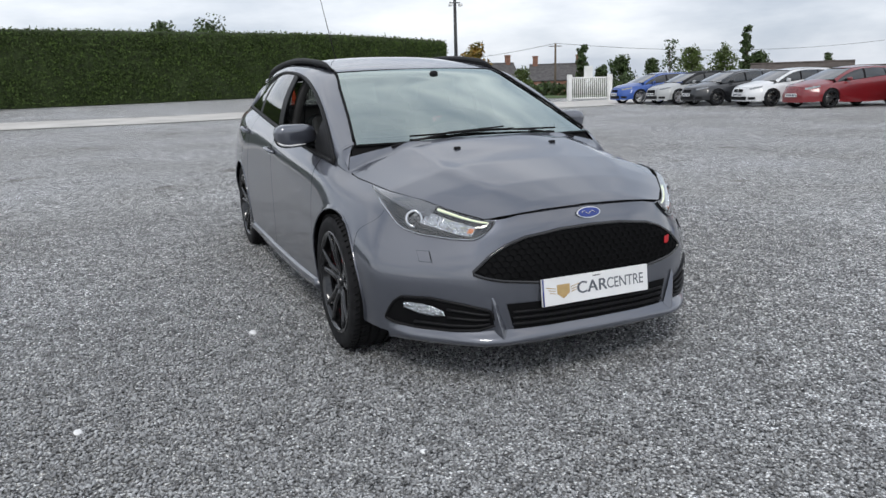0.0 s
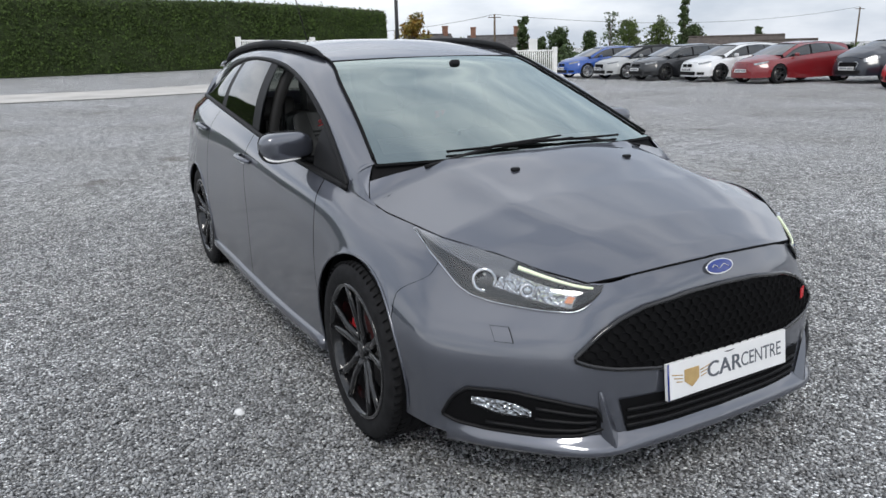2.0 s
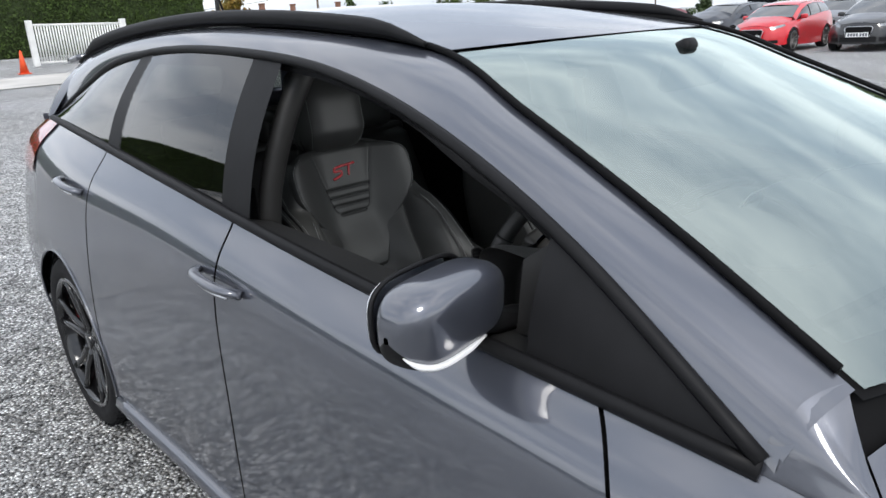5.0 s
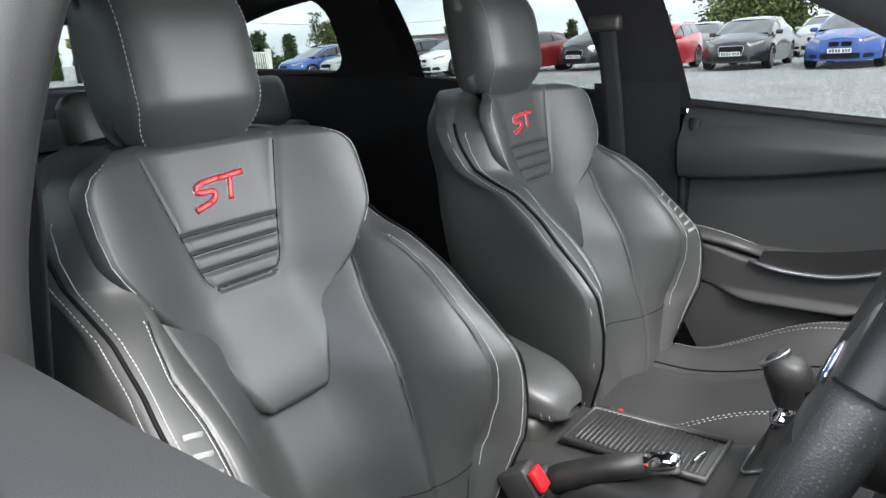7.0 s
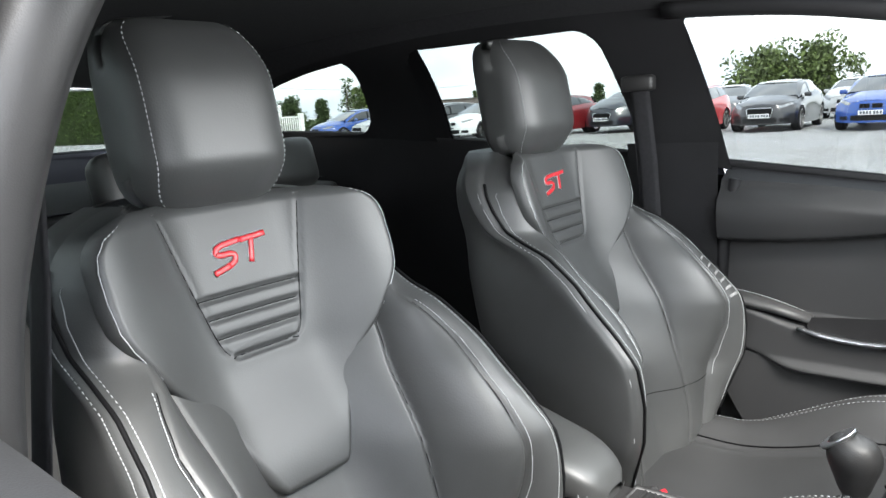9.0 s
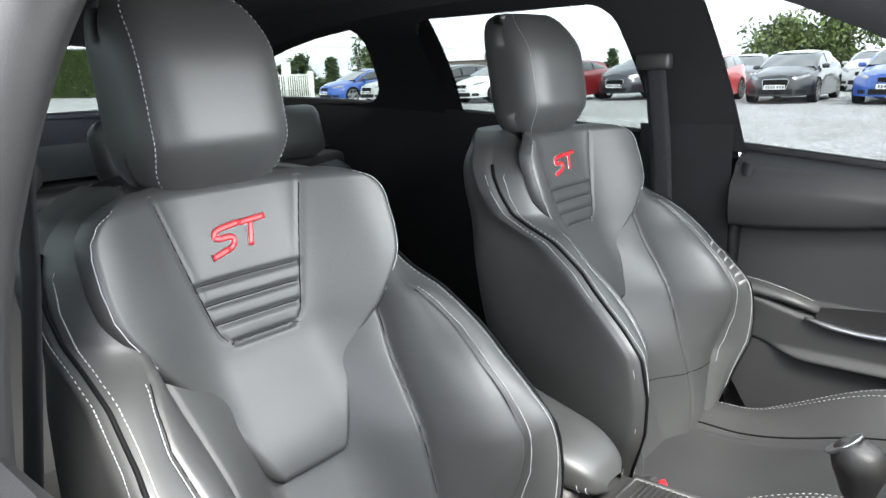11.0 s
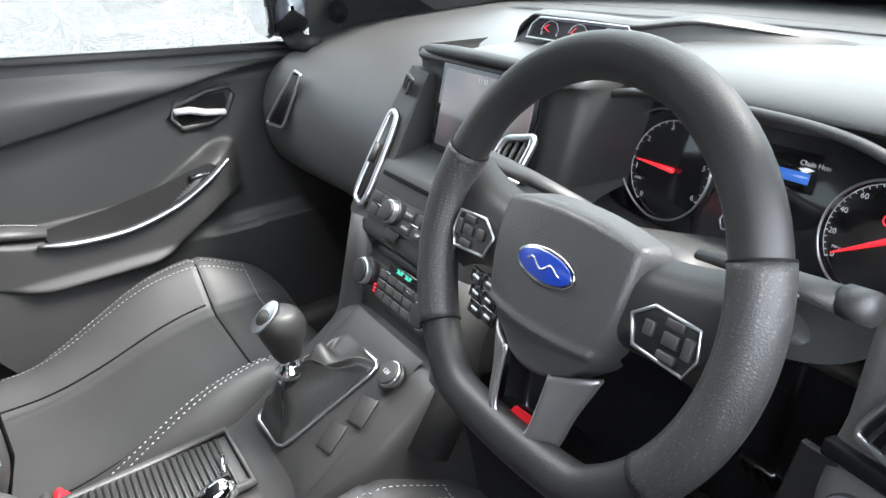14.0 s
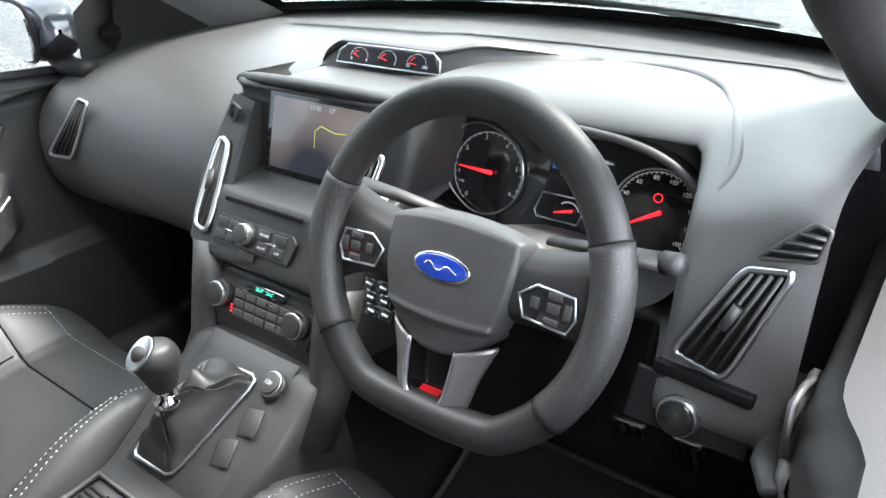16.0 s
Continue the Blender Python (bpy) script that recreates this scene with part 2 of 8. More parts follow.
def ground_material():
    m = bpy.data.materials.new("grey_gravel")
    m.use_nodes = True
    n, k = m.node_tree.nodes, m.node_tree.links
    b = n["Principled BSDF"]
    b.inputs["Roughness"].default_value = 0.85
    co = n.new("ShaderNodeTexCoord")
    vor = n.new("ShaderNodeTexVoronoi")
    vor.inputs["Scale"].default_value = 82
    k.new(co.outputs["Object"], vor.inputs["Vector"])
    stones = n.new("ShaderNodeValToRGB")
    stones.color_ramp.elements[0].color, stones.color_ramp.elements[1].color = (0.055, 0.059, 0.064, 1), (0.84, 0.855, 0.865, 1)
    sep = n.new("ShaderNodeSeparateColor")
    k.new(vor.outputs["Color"], sep.inputs["Color"])
    k.new(sep.outputs["Red"], stones.inputs["Fac"])
    big = n.new("ShaderNodeTexNoise")
    big.inputs["Scale"].default_value, big.inputs["Detail"].default_value = 0.35, 6
    k.new(co.outputs["Object"], big.inputs["Vector"])
    patch = n.new("ShaderNodeValToRGB")
    patch.color_ramp.elements[0].position, patch.color_ramp.elements[0].color = 0.3, (0.82, 0.80, 0.77, 1)
    patch.color_ramp.elements[1].position, patch.color_ramp.elements[1].color = 0.7, (1.12, 1.12, 1.14, 1)
    k.new(big.outputs["Fac"], patch.inputs["Fac"])
    mid = n.new("ShaderNodeTexNoise")
    mid.inputs["Scale"].default_value, mid.inputs["Detail"].default_value = 1.1, 5
    k.new(co.outputs["Object"], mid.inputs["Vector"])
    damp = n.new("ShaderNodeValToRGB")
    damp.color_ramp.elements[0].position, damp.color_ramp.elements[0].color = 0.28, (0.62, 0.60, 0.56, 1)
    damp.color_ramp.elements[1].position, damp.color_ramp.elements[1].color = 0.36, (1, 1, 1, 1)
    k.new(mid.outputs["Fac"], damp.inputs["Fac"])
    mul, mul2 = n.new("ShaderNodeMixRGB"), n.new("ShaderNodeMixRGB")
    for x in (mul, mul2):
        x.blend_type = "MULTIPLY"
        x.inputs["Fac"].default_value = 1
    k.new(stones.outputs["Color"], mul.inputs["Color1"])
    k.new(patch.outputs["Color"], mul.inputs["Color2"])
    k.new(mul.outputs["Color"], mul2.inputs["Color1"])
    k.new(damp.outputs["Color"], mul2.inputs["Color2"])
    # crevice shade painted into the colour: bright stone middles, dark gaps between
    gaps, gap_shade = n.new("ShaderNodeValToRGB"), n.new("ShaderNodeMixRGB")
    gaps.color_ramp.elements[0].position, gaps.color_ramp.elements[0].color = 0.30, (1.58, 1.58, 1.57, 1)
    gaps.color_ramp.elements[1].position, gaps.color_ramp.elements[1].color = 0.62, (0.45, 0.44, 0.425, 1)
    gap_shade.blend_type = "MULTIPLY"
    gap_shade.inputs["Fac"].default_value = 1
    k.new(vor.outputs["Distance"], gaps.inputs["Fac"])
    clump = n.new("ShaderNodeTexVoronoi")
    clump.inputs["Scale"].default_value = 17
    k.new(co.outputs["Object"], clump.inputs["Vector"])
    sep2, spread, mul3 = n.new("ShaderNodeSeparateColor"), n.new("ShaderNodeMapRange"), n.new("ShaderNodeMixRGB")
    spread.inputs["To Min"].default_value, spread.inputs["To Max"].default_value = 0.72, 1.28
    mul3.blend_type = "MULTIPLY"
    mul3.inputs["Fac"].default_value = 1
    k.new(clump.outputs["Color"], sep2.inputs["Color"])
    k.new(sep2.outputs["Green"], spread.inputs["Value"])
    k.new(mul2.outputs["Color"], mul3.inputs["Color1"])
    k.new(spread.outputs["Result"], mul3.inputs["Color2"])
    k.new(mul3.outputs["Color"], gap_shade.inputs["Color1"])
    k.new(gaps.outputs["Color"], gap_shade.inputs["Color2"])
    k.new(gap_shade.outputs["Color"], b.inputs["Base Color"])
    bp = n.new("ShaderNodeBump")
    bp.inputs["Strength"].default_value, bp.inputs["Distance"].default_value, bp.invert = 0.9, 0.02, True
    k.new(vor.outputs["Distance"], bp.inputs["Height"])
    k.new(bp.outputs["Normal"], b.inputs["Normal"])
    return m


M["ground"] = ground_material()

# ---- mesh helpers ----


def mesh_object(name, bm, mat, smooth=True):
    me = bpy.data.meshes.new(name)
    bm.to_mesh(me)
    bm.free()
    if mat:
        me.materials.append(mat)
    if smooth:
        me.polygons.foreach_set("use_smooth", [True] * len(me.polygons))
    return new(name, me)


def part(name, bm, mat, parent, label="", smooth=True):
    """Links a bmesh as one mesh object under a thing or a part."""
    ob = mesh_object(name, bm, mat, smooth)
    ob.parent = parent
    return tagged(ob, label)


def thing(name, label, category, group="", kind=""):
    ob = new(name)
    ob.empty_display_size = 0.2
    return tagged(ob, label, category, group, kind)


def cr(points, t):
    """A smooth curve through evenly spaced stations; t from 0 to 1."""
    n = len(points) - 1
    f = min(max(t, 0.0), 1.0) * n
    i = min(int(f), n - 1)
    f -= i
    p1, p2 = points[i], points[i + 1]
    p0 = points[i - 1] if i else [2 * a - b for a, b in zip(p1, p2)]
    p3 = points[i + 2] if i < n - 1 else [2 * b - a for a, b in zip(p1, p2)]
    f2, f3 = f * f, f * f * f
    w0, w1, w2, w3 = -0.5 * f + f2 - 0.5 * f3, 1 - 2.5 * f2 + 1.5 * f3, 0.5 * f + 2 * f2 - 1.5 * f3, 0.5 * (f3 - f2)
    return np.array([w0 * a + w1 * b + w2 * c + w3 * d for a, b, c, d in zip(p0, p1, p2, p3)])


def lerp_table(table, x):
    if x <= table[0][0]:
        return table[0][1]
    for (xa, ya), (xb, yb) in zip(table, table[1:]):
        if x <= xb:
            return ya + (yb - ya) * (x - xa) / (xb - xa)
    return table[-1][1]


def ease_table(table, x):
    """A smooth curve through unevenly spaced (x, y) pairs."""
    n = len(table)
    if x <= table[0][0]:
        return table[0][1]
    if x >= table[-1][0]:
        return table[-1][1]
    i = next(j for j in range(n - 1) if x <= table[j + 1][0])
    slope = lambda j: (table[j + 1][1] - table[j][1]) / (table[j + 1][0] - table[j][0])
    tangent = lambda j: slope(max(j - 1, 0)) if j == n - 1 else slope(0) if j == 0 else 0.0 if slope(j - 1) * slope(j) <= 0 else 2 * slope(j - 1) * slope(j) / (slope(j - 1) + slope(j))
    (xa, ya), (xb, yb) = table[i], table[i + 1]
    h = xb - xa
    t = (x - xa) / h
    return ya * (1 + 2 * t) * (1 - t) ** 2 + yb * t * t * (3 - 2 * t) + h * t * (1 - t) * (tangent(i) * (1 - t) - tangent(i + 1) * t)


def sheet(fn, nu, nv, keep=None, flip=False, thick=0.0):
    """A grid of quads over fn(u, v); thick gives it a second skin and edges."""
    bm = bmesh.new()
    rows = [[bm.verts.new(fn(i / nu, j / nv)) for j in range(nv + 1)] for i in range(nu + 1)]
    for i in range(nu):
        for j in range(nv):
            if keep and not keep((i + 0.5) / nu, (j + 0.5) / nv):
                continue
            q = [rows[i][j], rows[i + 1][j], rows[i + 1][j + 1], rows[i][j + 1]]
            if len({tuple(round(c, 6) for c in x.co) for x in q}) == 4:
                bm.faces.new(q[::-1] if flip else q)
    if thick:
        bm.normal_update()
        bmesh.ops.solidify(bm, geom=bm.faces[:], thickness=thick)
    loose = [x for x in bm.verts if not x.link_faces]
    bmesh.ops.delete(bm, geom=loose, context="VERTS")
    return bm


def tube(points, radius, n=8, closed=False, flat=1.0, up=(0, 0, 1)):
    """A round or flattened bar along points; radius may be a function of 0..1."""
    bm = bmesh.new()
    pts = [Vector(p) for p in points]
    rings = []
    m = len(pts)
    for i, p in enumerate(pts):
        a = pts[(i - 1) % m] if closed or i else p
        b = pts[(i + 1) % m] if closed or i < m - 1 else p
        d = (b - a).normalized()
        side = d.cross(Vector(up))
        side = side.normalized() if side.length > 1e-4 else d.orthogonal().normalized()
        top = side.cross(d).normalized()
        r = radius(i / max(1, m - 1)) if callable(radius) else radius
        rings.append([bm.verts.new(p + side * r * math.cos(2 * math.pi * k / n) + top * r * flat * math.sin(2 * math.pi * k / n)) for k in range(n)])
    for i in range(m if closed else m - 1):
        a, b = rings[i], rings[(i + 1) % m]
        for k in range(n):
            bm.faces.new((a[k], a[(k + 1) % n], b[(k + 1) % n], b[k]))
    if not closed:
        bm.faces.new(rings[0][::-1])
        bm.faces.new(rings[-1])
    bmesh.ops.recalc_face_normals(bm, faces=bm.faces[:])
    return bm


def block(sx, sy, sz, at=(0, 0, 0), bevel=0.0, seg=2, m=None):
    """A rounded block centred on a place."""
    bm = bmesh.new()
    bmesh.ops.create_cube(bm, size=1.0)
    bmesh.ops.scale(bm, vec=(sx, sy, sz), verts=bm.verts)
    if bevel:
        bmesh.ops.bevel(bm, geom=bm.edges[:], offset=bevel, segments=seg, profile=0.5, affect="EDGES")
    bm.transform((m or Matrix()) if m else Matrix.Translation(at))
    return bm


def drum(r1, r2, depth, m=None, n=32, bevel=0.0):
    """A turned disc or cone along its own z."""
    bm = bmesh.new()
    bmesh.ops.create_cone(bm, cap_ends=True, segments=n, radius1=r1, radius2=r2, depth=depth)
    if bevel:
        rim = [e for e in bm.edges if len(e.link_faces) == 2 and any(len(f.verts) > 4 for f in e.link_faces)]
        bmesh.ops.bevel(bm, geom=rim, offset=bevel, segments=2, profile=0.5, affect="EDGES")
    if m:
        bm.transform(m)
    return bm


def lathe(profile, n=48, axis="x"):
    """A turned shape: profile of (radius, offset along the axis)."""
    bm = bmesh.new()
    rings = []
    for r, h in profile:
        ring = []
        for k in range(n):
            a = 2 * math.pi * k / n
            c, s = r * math.cos(a), r * math.sin(a)
            ring.append(bm.verts.new({"x": (h, c, s), "y": (c, h, s), "z": (c, s, h)}[axis]))
        rings.append(ring)
    for a, b in zip(rings, rings[1:]):
        for k in range(n):
            bm.faces.new((a[k], a[(k + 1) % n], b[(k + 1) % n], b[k]))
    bmesh.ops.recalc_face_normals(bm, faces=bm.faces[:])
    return bm


def slab(outline, depth, m=None, bevel=0.0):
    """A flat outline in x, y given depth along z and rounded edges."""
    bm = bmesh.new()
    f = bm.faces.new([bm.verts.new((x, y, 0)) for x, y in outline])
    top = bmesh.ops.extrude_face_region(bm, geom=[f])
    bmesh.ops.translate(bm, vec=(0, 0, depth), verts=[g for g in top["geom"] if isinstance(g, bmesh.types.BMVert)])
    bmesh.ops.recalc_face_normals(bm, faces=bm.faces[:])
    if bevel:
        rim = [e for e in bm.edges if all(abs(x.co.z - depth) < 1e-6 for x in e.verts)]
        bmesh.ops.bevel(bm, geom=rim, offset=bevel, segments=2, profile=0.6, affect="EDGES")
    if m:
        bm.transform(m)
    return bm


def join(*meshes):
    """Several small meshes made one."""
    out = bmesh.new()
    for b in meshes:
        me = bpy.data.meshes.new("tmp")
        b.to_mesh(me)
        b.free()
        out.from_mesh(me)
        bpy.data.meshes.remove(me)
    return out


def lettering(name, text, size, m, mat, parent, depth=0.0006, label="", spacing=1.0):
    """Raised letters in the built-in font, as a mesh."""
    cu = bpy.data.curves.new(name, "FONT")
    cu.body, cu.size, cu.extrude = text, size, depth
    cu.align_x, cu.align_y, cu.space_character = "CENTER", "CENTER", spacing
    tmp = bpy.data.objects.new("tmp", cu)
    me = bpy.data.meshes.new_from_object(tmp)
    bpy.data.objects.remove(tmp)
    me.name = name
    me.transform(m)
    me.materials.clear()
    me.materials.append(mat)
    ob = new(name, me)
    ob.parent = parent
    return tagged(ob, label)


def frame_on(p, normal, up=(0, 0, 1)):
    """A pose whose z is the normal and whose y leans to up."""
    z = Vector(normal).normalized()
    x = Vector(up).cross(z).normalized()
    y = z.cross(x)
    return Matrix.Translation(p) @ Matrix((x, y, z)).transposed().to_4x4()

# ---- ground and distance ----


def polar(az, d):
    """A place d metres from the yard's corner, az degrees clockwise from +y."""
    return -1.7 + d * math.sin(radians(az)), -3.2 + d * math.cos(radians(az))


def smooth01(a, b, x):
    t = min(max((x - a) / (b - a), 0.0), 1.0)
    return t * t * (3 - 2 * t)


def ground_z(x, y):
    """The yard rises gently towards the hedge and lies level elsewhere."""
    dx, dy = x + 1.7, y + 3.2
    d, az = math.hypot(dx, dy), math.degrees(math.atan2(dx, dy))
    side = (1 - smooth01(12, 36, az)) * smooth01(-150, -70, az)
    return min(0.0155 * max(0.0, d - 8), 0.62) * side - 1.2 * smooth01(50, 90, d)


def ground_sheet():
    def at(u, v):
        r = 2600 * v ** 3.2
        a = 2 * math.pi * u
        x, y = 1.0 + r * math.cos(a), 1.0 + r * math.sin(a)
        return Vector((x, y, ground_z(x, y)))
    return sheet(at, 120, 90)


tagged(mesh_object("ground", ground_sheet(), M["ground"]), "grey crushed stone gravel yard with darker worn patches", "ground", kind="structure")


def strip(x0, x1, lo, hi, lift, n=90):
    """A band laid over the ground between two lines lo(x) and hi(x)."""
    def at(u, v):
        x = x0 + (x1 - x0) * u
        y = lo(x) + (hi(x) - lo(x)) * v
        return Vector((x, y, ground_z(x, y) + lift))
    return sheet(at, n, 8, thick=-0.0)


tagged(mesh_object("road", strip(-60, 60, lambda x: 20.6 + 0.16 * max(x, 0) - 0.01 * x, lambda x: 24.6 + 0.25 * max(x, 0), 0.02), M["concrete"]),
       "pale concrete access road crossing behind the gravel", "road", kind="structure")
tagged(mesh_object("verge", strip(22, 140, lambda x: 34 + 0.05 * x, lambda x: 75 + 0.1 * x, 0.03), M["grass"]),
       "mown green grass beyond the gate", "grass", kind="structure")


def leaf_cloud(points, sizes, rng, normals=None):
    """Small bent leaf quads at points, as one mesh."""
    n = len(points)
    d = rng.normal(size=(n, 3))
    d /= np.linalg.norm(d, axis=1)[:, None]
    e = np.cross(d, rng.normal(size=(n, 3)))
    e /= np.linalg.norm(e, axis=1)[:, None]
    if normals is not None:
        f = np.cross(d, e)
        e = e - 0.7 * (e * normals).sum(1)[:, None] * normals
        d = d - 0.7 * (d * normals).sum(1)[:, None] * normals
    s = np.asarray(sizes)[:, None]
    quad = np.stack([points - d * s, points + e * s * 0.45, points + d * s, points - e * s * 0.45], 1).reshape(-1, 3)
    me = bpy.data.meshes.new("leaves")
    me.from_pydata(quad.tolist(), [], np.arange(4 * n).reshape(-1, 4).tolist())
    return me


def mesh_part(name, me, mat, parent, label=""):
    me.materials.append(mat)
    ob = new(name, me)
    ob.parent = parent
    return tagged(ob, label)


def hedge_wall():
    a, b = np.array([-62.0, 22.5]), np.array([20.4, 46.0])
    way = (b - a) / np.linalg.norm(b - a)
    side = np.array([-way[1], way[0]])
    length = np.linalg.norm(b - a)
    rng = np.random.default_rng(5)
    root = thing("hedge", "tall dense clipped dark green conifer hedge", "hedge")

    def core(u, v):
        prof = [(0.0, 0.02), (0.0, 2.2), (0.08, 3.55), (0.35, 3.8), (1.2, 3.86), (2.2, 3.75), (2.5, 3.3), (2.5, 0.3)]
        c = cr(prof, v)
        l = length * u
        w = 0.10 * noise.noise(Vector((l * 0.5, v * 9, 0))) + 0.05 * noise.noise(Vector((l * 2, v * 30, 3)))
        p = a + way * l + side * (c[0] - w)
        return Vector((p[0], p[1], ground_z(*p) + c[1] + 0.06 * noise.noise(Vector((l * 0.8, 5, 1)))))
    part("core", sheet(core, 420, 28), M["hedge_shade_core"], root, "dense inner growth, its darker green standing for shade")

    def cap(u, v):
        prof = [(0.0, 0.02), (0.0, 2.2), (0.08, 3.55), (0.35, 3.8), (1.2, 3.86), (2.2, 3.75), (2.5, 3.3), (2.5, 0.3)]
        c = cr(prof, u)
        p = b + side * (1.25 + (c[0] - 1.25) * (1 - v))
        return Vector((p[0], p[1], ground_z(*p) + 1.8 + (c[1] - 1.8) * (1 - v)))
    part("end", sheet(cap, 28, 6), M["hedge_shade_core"], root)
    n = 52000
    l = length * (1 - rng.random(n) ** 1.25 * 0.75)
    pick = rng.random(n)
    off, z = np.where(pick < 0.82, -0.02 + 0.06 * rng.normal(size=n), rng.random(n) * 2.0), np.where(pick < 0.82, 0.08 + 3.6 * rng.random(n), 3.78 + 0.07 * rng.normal(size=n))
    off = np.where((pick < 0.82) & (z > 3.3), off + (z - 3.3) ** 2 * 0.6, off)
    p = a + way * l[:, None] + side * off[:, None]
    pts = np.c_[p, z + np.array([ground_z(*q) for q in p])]
    tall = rng.random(n) < 0.004
    pts[tall, 2] += 0.15
    mesh_part("foliage", leaf_cloud(pts, 0.05 + 0.06 * rng.random(n), rng), M["hedge"], root, "fine green sprays")
    for i in range(16):
        q = a + way * (length - 6 - i * 2.1 - rng.random()) + side * 0.8
        z0 = ground_z(*q)
        part("stem", tube([(q[0], q[1], z0 - 0.1), (q[0] + 0.1, q[1], z0 + 0.7)], 0.07, 6), M["bark"], root)
    return root


hedge_wall()


def tree(x, y, z, height, radius, seed, leaf, shape="round", count=2600, size=0.22, thin=1.0, label="", group="trees beyond the yard"):
    """A tapered trunk with limbs and a crown of many small leaves in clumps."""
    rng = np.random.default_rng(seed)
    root = thing("tree", label or "leafy green tree standing beyond the yard", "tree", group)
    base = Vector((x, y, z))
    bars = [tube([base + Vector((0.06 * math.sin(i + seed), 0.05 * math.cos(2 * i), height * 0.78 * i / 6)) for i in range(7)],
                 lambda t: 0.018 * height * (1 - 0.85 * t) + 0.01, 7)]
    clumps = []
    n_limb = 16
    for i in range(n_limb):
        h = height * (0.22 + 0.72 * (i + 0.5) / n_limb)
        rel = (h / height - 0.22) / 0.78
        if shape == "round":
            r = radius * (0.55 + 0.6 * math.sin(math.pi * min(1, rel * 0.9 + 0.12)) - 0.35 * rel)
        elif shape == "column":
            r = radius * (0.9 - 0.55 * rel)
        else:
            r = radius * (1.05 - 0.95 * rel)
        ang = i * 2.4 + rng.random()
        tip = base + Vector((r * 0.75 * math.cos(ang), r * 0.75 * math.sin(ang), h + 0.12 * height * rng.random() * 0.6))
        start = base + Vector((0, 0, h * 0.75))
        bars.append(tube([start, start.lerp(tip, 0.5) + Vector((0, 0, 0.03 * height)), tip], lambda t: 0.006 * height * (1 - 0.7 * t), 5))
        for _ in range(3):
            c = tip.lerp(base + Vector((0, 0, h)), rng.random() * 0.7)
            clumps.append((c + Vector(rng.normal(size=3) * 0.12 * radius), radius * (0.22 + 0.2 * rng.random())))
    clumps.append((base + Vector((0, 0, height * 0.95)), radius * 0.22))
    part("trunk", join(*bars), M["bark"], root)
    idx = rng.integers(0, len(clumps), count)
    cen = np.array([clumps[i][0] for i in idx])
    rad = np.array([clumps[i][1] for i in idx])
    v = rng.normal(size=(count, 3))
    v /= np.linalg.norm(v, axis=1)[:, None]
    pts = cen + v * (rad * rng.random(count) ** 0.45 * thin)[:, None]
    mesh_part("crown", leaf_cloud(pts, size * (0.6 + 0.8 * rng.random(count)), rng), leaf, root)
    return root


def far_tree(az, d, top_px, radius, seed, leaf, shape="round", base=-1.2, **k):
    x, y = polar(az, d)
    top = 1.24 + math.tan(radians(top_px)) * d
    tree(x, y, base, 0.90 * (top - base), radius, seed, leaf, shape, **k)


# azimuth, distance, elevation of the top, crown radius
far_tree(3.4, 75, 5.2, 2.2, 11, M["leaf_dark"], base=0)
far_tree(6.5, 78, 5.3, 2.7, 12, M["leaf_dark"], base=0, count=1900, thin=1.15)
far_tree(1.0, 80, 4.2, 1.6, 13, M["leaf_dark"], base=0)
far_tree(26.3, 60, 3.1, 1.45, 14, M["leaf_gold"], "round", size=0.16, label="tree with golden autumn leaves")
far_tree(34.5, 62, 2.7, 0.85, 15, M["leaf_dark"], "column", count=1500, size=0.16, label="slim dark green young tree")
far_tree(37.4, 85, 1.75, 1.7, 16, M["leaf_dark"], size=0.17)
far_tree(36.0, 88, 1.0, 1.2, 30, M["leaf_dark"], size=0.17)
far_tree(39.6, 88, 1.5, 1.4, 17, M["leaf_dark"], "cone", size=0.17)
far_tree(40.9, 60, 3.2, 1.1, 18, M["leaf_dark"], "column", count=380, size=0.13, label="sparse young birch with few leaves")
far_tree(42.4, 84, 2.2, 1.7, 19, M["leaf"], size=0.17)
far_tree(44.6, 86, 2.1, 2.0, 20, M["leaf"], size=0.17)
far_tree(46.1, 62, 4.0, 0.75, 21, M["leaf_dark"], "column", count=900, size=0.17, label="tall slim poplar with a ragged crown")
far_tree(46.9, 86, 1.8, 1.6, 22, M["leaf_dark"], size=0.17)
far_tree(51.3, 95, 1.5, 0.9, 23, M["leaf_dark"], "cone", count=1200, size=0.16, label="small dark conifer behind the bungalow")
far_tree(30.0, 90, 0.8, 1.6, 24, M["leaf"], size=0.17)
far_tree(70.5, 60, 2.8, 3.3, 25, M["leaf"], count=4600, size=0.2)
far_tree(74.0, 62, 2.9, 3.2, 26, M["leaf"], count=4600, size=0.2)
far_tree(80.5, 70, 1.9, 2.4, 27, M["leaf"], size=0.18)
far_tree(66.0, 90, 1.5, 2.2, 28, M["leaf_dark"], size=0.18)
far_tree(60.5, 100, 1.2, 1.4, 29, M["leaf_dark"], "cone", size=0.18)


